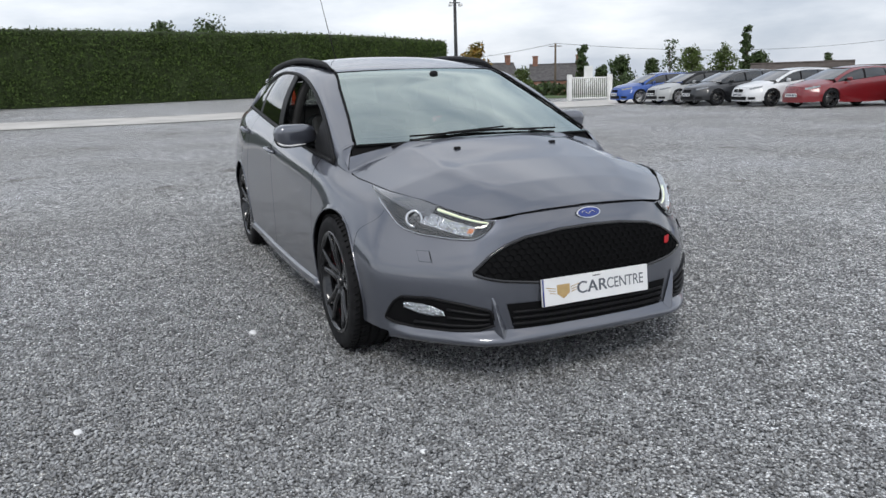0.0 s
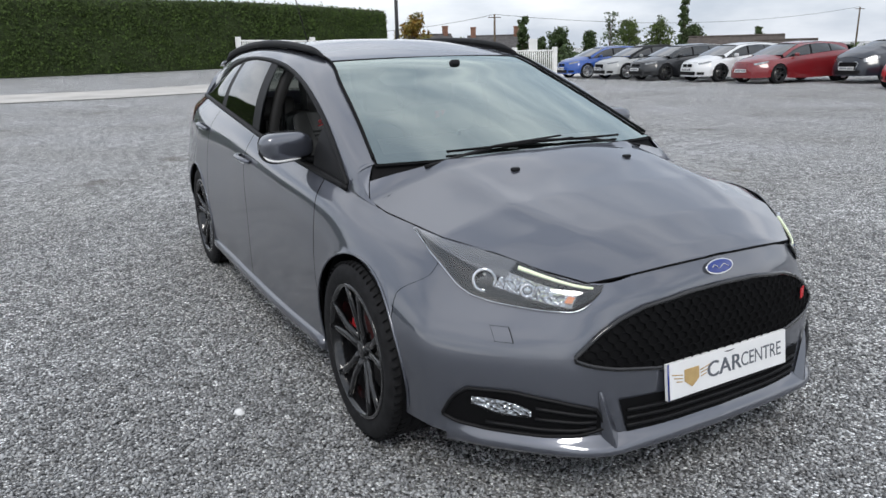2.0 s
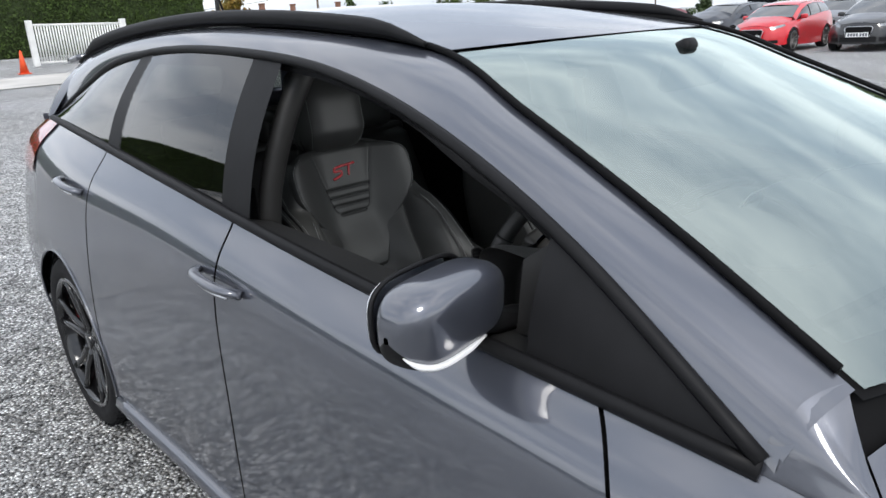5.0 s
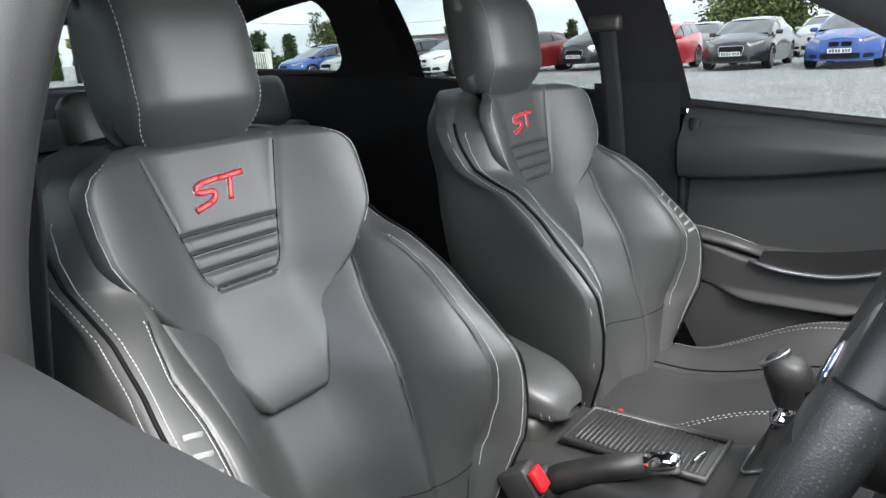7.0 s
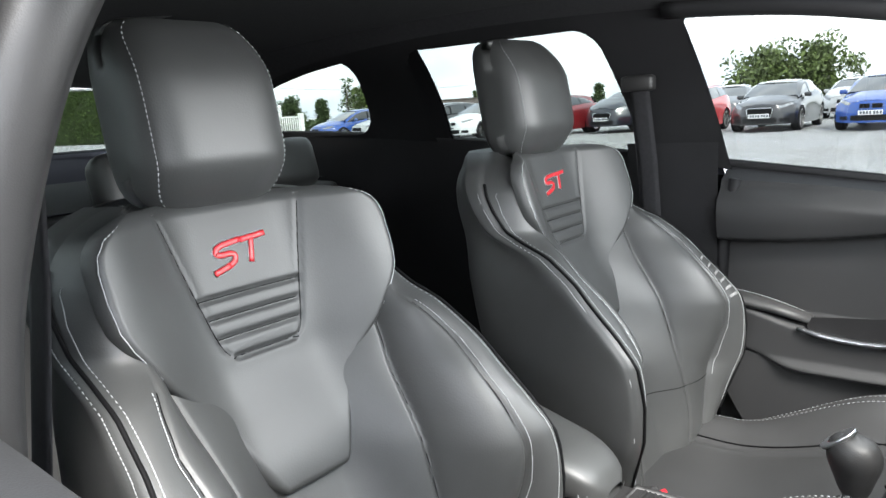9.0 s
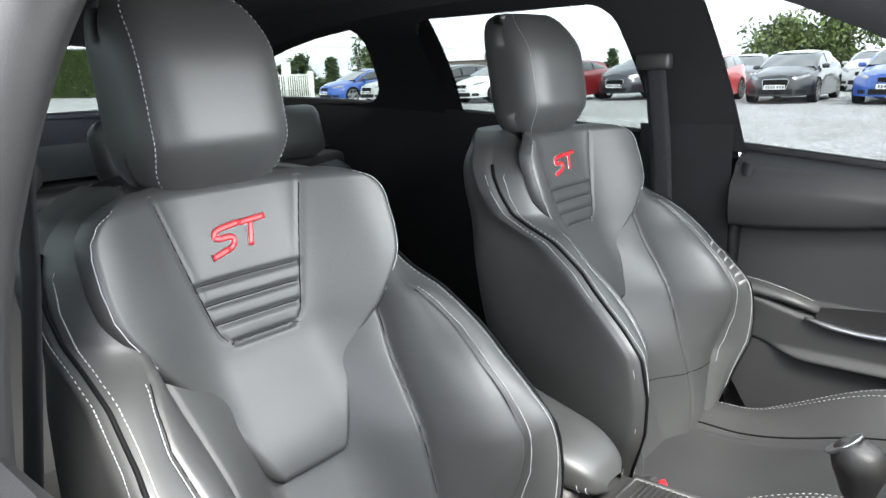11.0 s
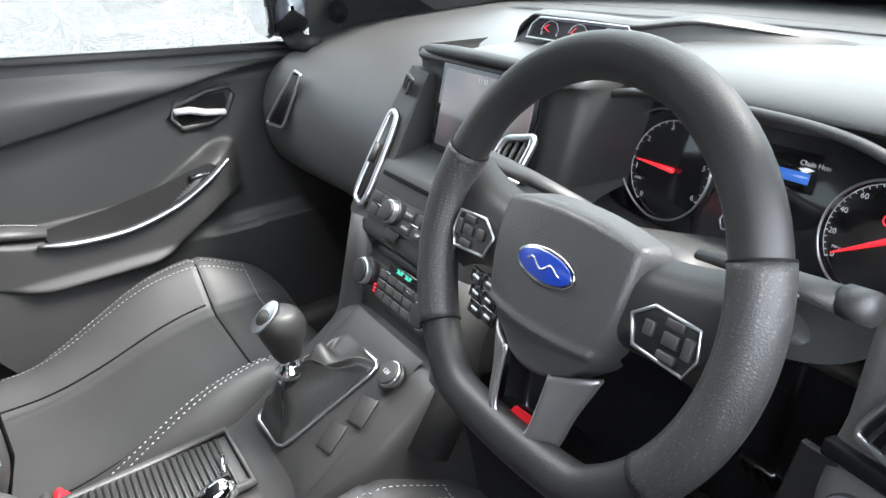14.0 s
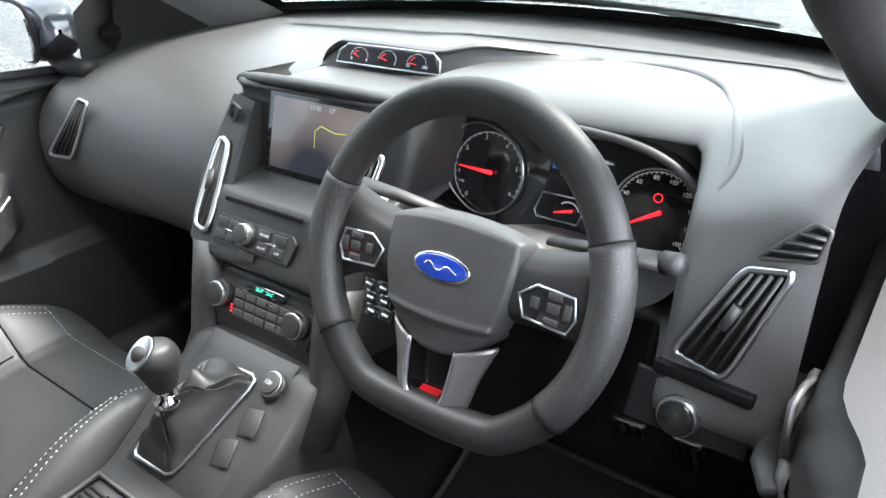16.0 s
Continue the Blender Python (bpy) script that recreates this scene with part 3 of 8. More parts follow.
def far_hedge(az0, az1, d, top, depth, seed, mat, label):
    """A low field hedge, one run of many leaves."""
    rng = np.random.default_rng(seed)
    n = 9000
    a = az0 + (az1 - az0) * rng.random(n)
    r = d + depth * rng.random(n)
    h = top + 0.12 * np.sin(a * 3) + 0.08 * rng.normal(size=n)
    z = -1.2 + (h + 1.2) * rng.random(n) ** 0.5
    pts = np.c_[-1.7 + r * np.sin(np.radians(a)), -3.2 + r * np.cos(np.radians(a)), z]
    root = thing("field_hedge", label, "hedge", kind="stuff")
    mesh_part("foliage", leaf_cloud(pts, 0.14 + 0.12 * rng.random(n), rng), mat, root)


far_hedge(26, 52, 66, 0.75, 2.5, 31, M["leaf_dark"], "low green field hedge beyond the grass")
far_hedge(52, 110, 75, 0.9, 3.0, 32, M["leaf_dark"], "low green hedge along the yard's far side")


def house(az, d, width, depth, eaves, ridge, wall, roof, turn, chimneys, label):
    x, y = polar(az, d)
    root = thing("house", label, "house", "far houses")
    root.matrix_world = pose(x, y, -1.3, 0, 0, turn)
    w, e, r = width / 2, eaves + 1.3, ridge + 1.3
    body = block(width, depth, e, (0, 0, e / 2))
    part("wall", body, wall, root, smooth=False)
    for s in (-1, 1):
        gable = bmesh.new()
        vs = [gable.verts.new(c) for c in ((s * (w - 0.01), -depth / 2, e), (s * (w - 0.01), depth / 2, e), (s * (w - 0.01), 0, r - 0.1))]
        gable.faces.new(vs)
        bmesh.ops.solidify(gable, geom=gable.faces[:], thickness=0.25 * s)
        part("gable", gable, wall, root, smooth=False)
        run = math.hypot(depth / 2 + 0.4, r - e)
        tilt = math.degrees(math.atan2(r - e, depth / 2))
        part("roof", block(width + 0.6, run, 0.14, m=Matrix.Translation((0, s * depth / 4, (e + r) / 2 + 0.04)) @ pose(0, 0, 0, -s * tilt)), roof, root, smooth=False)
    for c in chimneys:
        part("chimney", join(block(0.7, 0.7, 1.5, (c * w, 0, r + 0.5), 0.03), block(0.84, 0.84, 0.16, (c * w, 0, r + 1.2), 0.03)), wall, root, smooth=False)
    for i in range(3):
        px = (-0.6 + 0.6 * i) * w
        win = part("window", block(1.1, 0.1, 1.1, (px, -depth / 2 - 0.02, e - 1.0), 0.01), M["gate"], root, smooth=False)
        part("pane", block(0.92, 0.04, 0.92, (px, -depth / 2 - 0.08, e - 1.0)), M["paint_dark"], win, smooth=False)
    return root


house(32.6, 105, 7.0, 6.0, 1.0, 3.1, M["brick"], M["slate"], -33, (-0.85, 0.85), "brick cottage with a slate roof and two chimneys")
house(27.6, 112, 6.5, 6.0, 1.3, 3.6, M["brick"], M["slate"], -10, (0.8,), "brick house with a grey roof behind trees")
house(49.6, 82, 9.0, 7.0, -0.3, 2.0, M["brick"], M["tile_roof"], -52, (), "low bungalow with a brown tiled roof")
house(53.0, 80, 5.0, 6.0, -0.3, 1.5, M["brick"], M["tile_roof"], -52, (), "low bungalow wing with a brown tiled roof")


def gate(p, q, height, bars, label):
    """A white barred metal gate between two places."""
    root = thing("gate", label, "gate", "white gates")
    p, q = Vector((*p, ground_z(*p))), Vector((*q, ground_z(*q)))
    for e in (p, q):
        part("post", block(0.22, 0.22, height + 0.12, (e.x, e.y, e.z + height / 2 + 0.06), 0.02), M["gate"], root, smooth=False)
    for h in (0.14, height - 0.06):
        part("rail", tube([p + Vector((0, 0, h)), q + Vector((0, 0, h))], 0.05, 6), M["gate"], root)
    for i in range(1, bars):
        c = p.lerp(q, i / bars)
        part("bar", tube([c + Vector((0, 0, 0.14)), c + Vector((0, 0, height - 0.06))], 0.032, 6), M["gate"], root)
    return root


gate(polar(33.6, 40), polar(36.6, 41), 1.28, 20, "white barred metal gate, closed, beside the road")
gate(polar(13.2, 36.5), polar(18.5, 37), 1.62, 34, "long white barred sliding gate standing before the hedge")
bx, by = polar(35.0, 41.2)
sign = thing("notice_board", "blank white notice board on a post behind the gate", "sign")
part("board", block(0.55, 0.05, 0.6, (bx, by, ground_z(bx, by) + 1.55), 0.01), M["gate"], sign, smooth=False)
part("post", tube([(bx, by + 0.05, ground_z(bx, by)), (bx, by + 0.05, ground_z(bx, by) + 1.5)], 0.04, 6), M["gate"], sign)

cx, cy = polar(12.3, 31.5)
cone = thing("traffic_cone", "orange plastic traffic cone before the hedge", "cone")
cone.matrix_world = pose(cx, cy, ground_z(cx, cy))
part("base", block(0.36, 0.36, 0.04, (0, 0, 0.02), 0.01), M["orange"], cone)
part("body", drum(0.14, 0.03, 0.72, Matrix.Translation((0, 0, 0.4)), 20), M["orange"], cone)


def lamp_post(az, d, height):
    x, y = polar(az, d)
    z = ground_z(x, y)
    root = thing("camera_pole", "tall dark steel pole with small cameras at its top", "pole")
    part("shaft", tube([(x, y, z), (x, y, z + height)], lambda t: 0.13 - 0.04 * t, 10), M["pole"], root)
    part("crossbar", tube([(x - 0.35, y, z + height - 0.25), (x + 0.35, y, z + height - 0.25)], 0.035, 6), M["pole"], root)
    for s in (-1, 1):
        part("camera_head", block(0.16, 0.34, 0.16, (x + s * 0.33, y - 0.1, z + height - 0.38), 0.03), M["gate"], root)


lamp_post(24.9, 46, 5.9)


def telegraph(az, d, top_el, label):
    x, y = polar(az, d)
    top = 1.24 + math.tan(radians(top_el)) * d
    root = thing("telegraph_pole", label, "pole")
    part("shaft", tube([(x, y, -1.3), (x, y, top)], lambda t: 0.15 - 0.05 * t, 8), M["wood"], root)
    part("crossarm", tube([(x - 0.6, y + 0.3, top - 0.3), (x + 0.6, y - 0.3, top - 0.3)], 0.05, 6), M["wood"], root)
    return Vector((x, y, top))


def wire(p, q, sag):
    root = thing("overhead_wire", "thin dark overhead wire between poles", "wire")
    part("strand", tube([p.lerp(q, t / 12) - Vector((0, 0, sag * 4 * (t / 12) * (1 - t / 12))) for t in range(13)], 0.02, 4), M["pole"], root)


pa = telegraph(32.5, 80, 2.6, "weathered wooden telegraph pole behind the cottage")
pb = telegraph(57.5, 130, 2.2, "weathered wooden telegraph pole far beyond the yard")
wire(pa, pb, 1.5)
wire(pa, Vector((*polar(20, 100), 4.0)), 0.6)

# ---- car shape: stations from the nose's middle round one side to the tail's middle ----
SHAPE = {
    "T": [(0, -0.79, 0.738), (0.25, -0.775, 0.722), (0.43, -0.725, 0.700), (0.60, -0.50, 0.764), (0.69, -0.33, 0.788), (0.733, 0, 0.815), (0.770, 0.30, 0.862),
          (0.793, 1.0, 0.925), (0.785, 1.8, 1.005), (0.745, 2.6, 1.066), (0.69, 3.1, 1.08), (0.62, 3.42, 1.06), (0.4, 3.56, 1.05), (0, 3.60, 1.05)],
    "S": [(0, -0.825, 0.65), (0.26, -0.81, 0.64), (0.49, -0.735, 0.61), (0.69, -0.50, 0.65), (0.775, -0.33, 0.69), (0.83, 0, 0.735), (0.852, 0.35, 0.775),
          (0.866, 1.0, 0.80), (0.862, 1.8, 0.85), (0.85, 2.6, 0.915), (0.79, 3.15, 0.95), (0.70, 3.47, 0.94), (0.42, 3.62, 0.93), (0, 3.66, 0.93)],
    "M": [(0, -0.862, 0.46), (0.28, -0.845, 0.46), (0.53, -0.76, 0.46), (0.765, -0.52, 0.47), (0.848, -0.36, 0.50), (0.893, 0, 0.52), (0.885, 0.40, 0.50),
          (0.872, 1.0, 0.48), (0.88, 1.8, 0.50), (0.905, 2.6, 0.56), (0.86, 3.2, 0.56), (0.74, 3.52, 0.55), (0.45, 3.67, 0.55), (0, 3.70, 0.55)],
    "B": [(0, -0.855, 0.20), (0.30, -0.84, 0.20), (0.51, -0.775, 0.205), (0.75, -0.53, 0.215), (0.835, -0.37, 0.23), (0.865, 0, 0.22), (0.86, 0.40, 0.19),
          (0.872, 1.0, 0.175), (0.872, 1.8, 0.175), (0.88, 2.6, 0.21), (0.81, 3.2, 0.26), (0.68, 3.47, 0.28), (0.42, 3.60, 0.30), (0, 3.62, 0.30)],
    "D": [(0.768, 0.245, 0.866), (0.722, 0.56, 1.06), (0.69, 0.85, 1.19), (0.668, 1.13, 1.272), (0.658, 1.41, 1.314), (0.635, 1.85, 1.334), (0.603, 2.25, 1.325),
          (0.585, 2.65, 1.285), (0.585, 2.98, 1.20), (0.625, 3.22, 1.10)],
    "E": [(0.683, 0.19, 0.948), (0.625, 0.48, 1.085), (0.572, 0.78, 1.215), (0.527, 1.03, 1.312), (0.535, 1.42, 1.362), (0.545, 1.88, 1.385), (0.535, 2.35, 1.378),
          (0.520, 2.80, 1.35), (0.505, 3.18, 1.30), (0.49, 3.34, 1.265)],
    "front": 0.0, "rear": 2.648, "wheel_z": 0.325, "arch": 0.352,
}


LINES = {}


def skirt(K, s, v, out=0.0):
    """A place on the body's belt: s from nose to tail, v from sill to shoulder."""
    p = cr([cr(K[c], s) for c in "BMST"], v)
    if out:
        e = 0.004
        a = skirt(K, min(s + e, 1), v) - skirt(K, max(s - e, 0), v)
        b = skirt(K, s, min(v + e, 1)) - skirt(K, s, max(v - e, 0))
        n = np.cross(b, a)
        n /= np.linalg.norm(n) + 1e-9
        if n[0] * (1 if p[0] > 0.3 else 0) + (p[1] - 1.3) * n[1] * 0.4 < 0:
            n = -n
        p = p + n * out
    return p


def edge_line(K, name):
    pts = np.array([cr(K[name], t) for t in np.linspace(0, 1, 240)])
    if name in "BMST":
        pts = pts[(pts[:, 0] > 0.5)]
    return pts


def along(K, name, y):
    """The place at y on one of the long edge lines."""
    key = (id(K), name)
    if key not in LINES:
        LINES[key] = edge_line(K, name)
    l = LINES[key]
    return np.array([np.interp(y, l[:, 1], l[:, 0]), y, np.interp(y, l[:, 1], l[:, 2])])


def s_at(K, y, name="M"):
    key = (id(K), name, "s")
    ts = np.linspace(0.2, 0.8, 200)
    if key not in LINES:
        LINES[key] = [cr(K[name], t)[1] for t in ts]
    return float(np.interp(y, LINES[key], ts))


def side_glass(K, y, h):
    """A place on the side glass between belt line and roof frame."""
    a, b = along(K, "T", y), along(K, "D", y)
    p = a + (b - a) * h
    p[0] += 0.022 * math.sin(math.pi * h) * min(1, (b[2] - a[2]) / 0.3)
    return p


FRONT = {}


def front(K, x, z, out=0.0):
    """A place on the nose, found by its x and z."""
    key = id(K)
    if key not in FRONT:
        ss, vs = np.linspace(0, 0.33, 70), np.linspace(0, 1, 60)
        FRONT[key] = np.array([[skirt(K, s, v) for v in vs] for s in ss])
    g = FRONT[key]
    f = (g[:, :, 0] - abs(x)) ** 2 + (g[:, :, 2] - z) ** 2
    i, j = np.unravel_index(f.argmin(), f.shape)
    i, j = min(max(i, 1), 68), min(max(j, 1), 58)
    p, du, dv = g[i, j], (g[i + 1, j] - g[i - 1, j]) / 2, (g[i, j + 1] - g[i, j - 1]) / 2
    a = np.array([[du[0], dv[0]], [du[2], dv[2]]])
    t = np.clip(np.linalg.lstsq(a, np.array([abs(x) - p[0], z - p[2]]), rcond=None)[0], -3, 3)
    y = p[1] + t[0] * du[1] + t[1] * dv[1]
    n = np.cross(dv, du)
    n /= np.linalg.norm(n)
    if n[1] > 0:
        n = -n
    q = np.array([abs(x), y, z]) + n * out
    return Vector((math.copysign(q[0], x) if x else 0.0, q[1], q[2]))


def both(fn, side):
    """A surface function mirrored to one side: -1 is the car's right."""
    def at(u, v):
        p = fn(u, v)
        return Vector((p[0] * side, p[1], p[2]))
    return at


def arch_cut(K, bm, side, r):
    """Round wheel openings cut in a side panel."""
    for cy in (K["front"], K["rear"]):
        c = np.array([cy, K["wheel_z"]])
        inside = {x for x in bm.verts if abs(x.co.x) > 0.6 and math.hypot(x.co.y - c[0], x.co.z - c[1]) < r}
        gone = [f for f in bm.faces if all(x in inside for x in f.verts)]
        bmesh.ops.delete(bm, geom=gone, context="FACES")
        for x in inside:
            if x.is_valid and x.link_faces:
                d = np.array([x.co.y, x.co.z]) - c
                d *= r / (np.linalg.norm(d) + 1e-9)
                x.co.y, x.co.z = c + d
    loose = [x for x in bm.verts if not x.link_faces]
    bmesh.ops.delete(bm, geom=loose, context="VERTS")


def panel(K, s0, s1, side, v0=0.0, v1=1.0, out=0.0, nu=40, nv=26):
    def at(u, v):
        w = v0 + (v1 - v0) * v
        a, b = s0(w) if callable(s0) else s0, s1(w) if callable(s1) else s1
        return skirt(K, a + (b - a) * u, w, out)
    bm = sheet(both(at, side), nu, nv, flip=side > 0)
    arch_cut(K, bm, side, K["arch"])
    return bm


BONNET_X = [(-0.80, 0.0), (-0.79, 0.20), (-0.765, 0.34), (-0.725, 0.435), (-0.62, 0.53), (-0.5, 0.605), (-0.33, 0.69), (0.0, 0.733), (0.13, 0.736), (0.2, 0.70)]
BONNET_EDGE = [(-0.80, 0.738), (-0.765, 0.718), (-0.725, 0.702), (-0.5, 0.766), (-0.33, 0.79), (0.0, 0.817), (0.13, 0.836), (0.2, 0.94)]
BONNET_MID = [(-0.80, 0.738), (-0.74, 0.77), (-0.6, 0.822), (-0.35, 0.885), (-0.115, 0.93), (0.1, 0.965), (0.2, 0.975)]


def bonnet(u, w):
    """The bonnet: u across from -1 to 1, w from nose to windscreen."""
    y = -0.80 + 0.97 * (w ** 1.5)
    xe = lerp_table(BONNET_X, y)
    ze, zm = lerp_table(BONNET_EDGE, y), lerp_table(BONNET_MID, y)
    z = zm - (zm - ze) * abs(u) ** 2.5 + 0.008 * math.exp(-((abs(u) - 0.62) / 0.08) ** 2) * smooth01(-0.75, -0.3, y)
    return Vector((xe * u, y - 0.11 * (1 - u * u) * smooth01(-0.3, 0.17, y), z))


def windscreen(K, u, w, out=0.0):
    y = 0.19 + 0.84 * w
    e = along(K, "E", y)
    bow = (0.15 - 0.05 * w) * (1 - u * u)
    return Vector((e[0] * u, y - bow, e[2] + 0.012 * (1 - u * u) + out))


def roof(K, u, w):
    y = 1.03 + 2.31 * w
    e = along(K, "E", y)
    return Vector((e[0] * u, y - 0.10 * (1 - u * u) * (1 - smooth01(0, 0.3, w)) + 0.08 * (1 - u * u) * smooth01(0.8, 1, w), e[2] + 0.004 + (0.010 + 0.03 * smooth01(0, 0.25, w)) * (1 - abs(u) ** 2.4)))


def wheel(parent, x, y, z, side, r=0.323, detail=True, rim_mat=None, steer=0.0):
    """A tyre on a black five-spoke rim, with disc and caliper; its face looks along side."""
    rim_mat = rim_mat or M["paint_dark"]
    hub = new("wheel")
    hub.parent = parent
    hub.matrix_local = pose(x, y, z, 0, 0, (0 if side > 0 else 180) + steer)
    w = 0.112
    prof = [(r - 0.085, -w + 0.01), (r - 0.06, -w), (r - 0.02, -w + 0.004), (r - 0.006, -w + 0.02)]
    for g in (-0.066, -0.022, 0.022, 0.066):
        prof += [(r, g - 0.012), (r, g - 0.005), (r - 0.008, g - 0.004), (r - 0.008, g + 0.004), (r, g + 0.005), (r, g + 0.012)]
    prof += [(r - 0.006, w - 0.02), (r - 0.02, w - 0.004), (r - 0.045, w), (r - 0.07, w - 0.004), (r - 0.085, w - 0.012)]
    part("tyre", lathe(prof, 72 if detail else 36), M["rubber"], hub, "low-profile black tyre")
    if detail:
        cuts = [block(0.062, 0.0035, 0.010, m=pose(0, 0, 0, math.degrees(2 * math.pi * i / 64)) @ pose(sx * 0.072, 0, r - 0.0042, 0, 0, sx * 22)) for i in range(64) for sx in (-1, 1)]
        tagged(part("tread", join(*cuts), M["seam"], hub), kind="stuff")
    rr = r - 0.082
    part("rim", lathe([(rr + 0.004, w - 0.012), (rr + 0.006, w - 0.004), (rr - 0.006, w - 0.002), (rr - 0.012, w - 0.02), (rr - 0.02, w - 0.06), (rr - 0.02, -w + 0.02)], 56), rim_mat, hub, "gloss black alloy rim")
    spokes = []
    for i in range(5):
        for off in (-13, 13):
            a = radians(72 * i + 90)
            tip = a + radians(off)
            p0 = Vector((w - 0.045, 0.045 * math.cos(a + radians(off * 1.5)), 0.045 * math.sin(a + radians(off * 1.5))))
            p1 = Vector((w - 0.028, 0.13 * math.cos(a + radians(off * 0.75)), 0.13 * math.sin(a + radians(off * 0.75))))
            p2 = Vector((w - 0.014, (rr - 0.004) * math.cos(tip), (rr - 0.004) * math.sin(tip)))
            spokes.append(tube([p0, p0.lerp(p1, 0.5), p1, p1.lerp(p2, 0.5), p2], lambda t: 0.017 - 0.003 * t, 6, flat=0.8, up=(1, 0, 0)))
        spokes.append(tube([Vector((w - 0.05, 0.0, 0.0)), Vector((w - 0.05, 0.06 * math.cos(a), 0.06 * math.sin(a)))], 0.02, 6, up=(1, 0, 0)))
    if detail:
        for i, s in enumerate(spokes):
            part("spoke", s, rim_mat, hub)
    else:
        part("spokes", join(*spokes), rim_mat, hub)
    part("hub_cap", drum(0.034, 0.030, 0.024, pose(w - 0.038, 0, 0, 0, 90), 24, 0.003), rim_mat, hub)
    part("brake_disc", drum(0.165, 0.165, 0.024, pose(0.0, 0, 0, 0, 90), 40), M["disc"], hub)
    if detail:
        cal = [block(0.06, 0.045, 0.045, m=pose(0.0, 0, 0, a, 0, 0) @ Matrix.Translation((0.02, 0, 0.15)), bevel=0.010) for a in (72, 84, 96)]
        part("caliper", join(*cal), M["red"], hub, "red brake caliper")
        for i in range(5):
            a = radians(72 * i + 36)
            part("wheel_nut", drum(0.009, 0.008, 0.02, pose(w - 0.052, 0.042 * math.cos(a), 0.042 * math.sin(a), 0, 90), 6), M["satin"], hub)
    return hub


def honeycomb(K, x0, x1, zlo, zhi, cell, out, radius):
    """Hexagonal mesh bars between two height lines on the nose."""
    bars = []
    dz, dx = cell * 0.75, cell * math.sqrt(3) / 2 * 1.35
    row, z = 0, 0.40
    while z < 0.70:
        x = x0 + (dx / 2 if row % 2 else 0)
        while x < x1:
            if zlo(x) + cell * 0.35 < z < zhi(x) - cell * 0.35:
                pts = [front(K, x + 0.54 * cell * 1.12 * math.cos(a), z + 0.5 * cell * math.sin(a), out) for a in [math.pi * (k / 3 + 1 / 6) for k in range(6)]]
                bars.append(tube(pts, radius, 4, closed=True, up=(0, 1, 0)))
            x += dx
        z += dz
        row += 1
    return join(*bars)


# ---- the grey estate car: outside ----
K0 = SHAPE
car = thing("estate_car", "dark grey five-door sports estate car with black wheels, driver's window open", "car")
nose_seam = lambda v: (4.24 - 0.46 * smooth01(0.48, 0.72, v)) / 13
door_seam = lambda v: (5.72 + 0.57 * v) / 13
gap = 0.0007
bounds = [("front_bumper", 0.0, nose_seam), ("front_wing", lambda v: nose_seam(v) + gap, door_seam), ("front_door", lambda v: door_seam(v) + 1.4 * gap, s_at(K0, 1.445)),
          ("rear_door", s_at(K0, 1.453), s_at(K0, 2.30)), ("rear_quarter", s_at(K0, 2.308), s_at(K0, 3.12)), ("rear_bumper", s_at(K0, 3.126), 1.0)]
BODY = {}
for side in (-1, 1):
    for name, s0, s1 in bounds:
        n = max(14, int(((s1(0.5) if callable(s1) else s1) - (s0(0.5) if callable(s0) else s0)) * 330))
        BODY[name, side] = part(name, panel(K0, s0, s1, side, 0.0, 1.0, 0.0, n, 30), M["paint"], car)
    back = panel(K0, 0.16, 0.80, side, 0.02, 0.97, -0.012, 120, 12)
    part("body_shell", back, M["seam"], car)
    # sill skirt
    part("side_skirt", tube([(side * p[0] * 1.0, p[1], p[2] + 0.01) for p in (skirt(K0, s_at(K0, y), 0.02) for y in np.linspace(0.36, 2.28, 30))], 0.022, 8, flat=1.4), M["paint"], car)
    for cy in (0.0, 2.648):
        lip = []
        for i in range(37):
            a = radians(-14 + 208 * i / 36)
            y, z = cy + 0.354 * math.cos(a), 0.325 + 0.354 * math.sin(a)
            s = s_at(K0, y)
            vv = np.linspace(0, 1, 40)
            zz = [skirt(K0, s, v)[2] for v in vv]
            p = skirt(K0, s, float(np.interp(z, zz, vv)))
            lip.append((side * (p[0] + 0.002), y, z))
        part("arch_lip", tube(lip, 0.0045, 6), M["paint"], car)

        def well_fn(u, v, cy=cy):
            a = radians(-20 + 220 * u)
            return Vector((side * (0.86 - 0.34 * v), cy + 0.352 * math.cos(a), 0.325 + 0.352 * math.sin(a)))
        part("wheel_arch_liner", sheet(well_fn, 30, 4), M["seam"], car)
        wheel(car, side * 0.772, cy, 0.325, side, steer=0.0)

part("bonnet", sheet(lambda u, v: bonnet(2 * u - 1, v), 60, 60), M["paint"], car)
# dark channel under the bonnet's rim
part("bonnet_gap", sheet(lambda u, v: bonnet(2 * u - 1, v) - Vector((0, 0, 0.007)), 40, 40), M["seam"], car)
part("bonnet_seam", tube([bonnet(-1, w) + Vector((-0.001, 0, -0.003)) for w in np.linspace(0.95, 0.04, 50)] + [bonnet(u, 0.012) + Vector((0, -0.002, -0.004)) for u in np.linspace(-1, 1, 30)]
                         + [bonnet(1, w) + Vector((0.001, 0, -0.003)) for w in np.linspace(0.04, 0.95, 50)], 0.0018, 5), M["seam"], car)
for side in (-1, 1):
    b = next(p for p in (bonnet(side * 0.365, w / 200) for w in range(100, 200)) if p.y > -0.113)
    part("washer_jet", block(0.032, 0.022, 0.014, (b.x, b.y, b.z + 0.003), 0.005), M["trim"], car, "black washer jet on the bonnet")

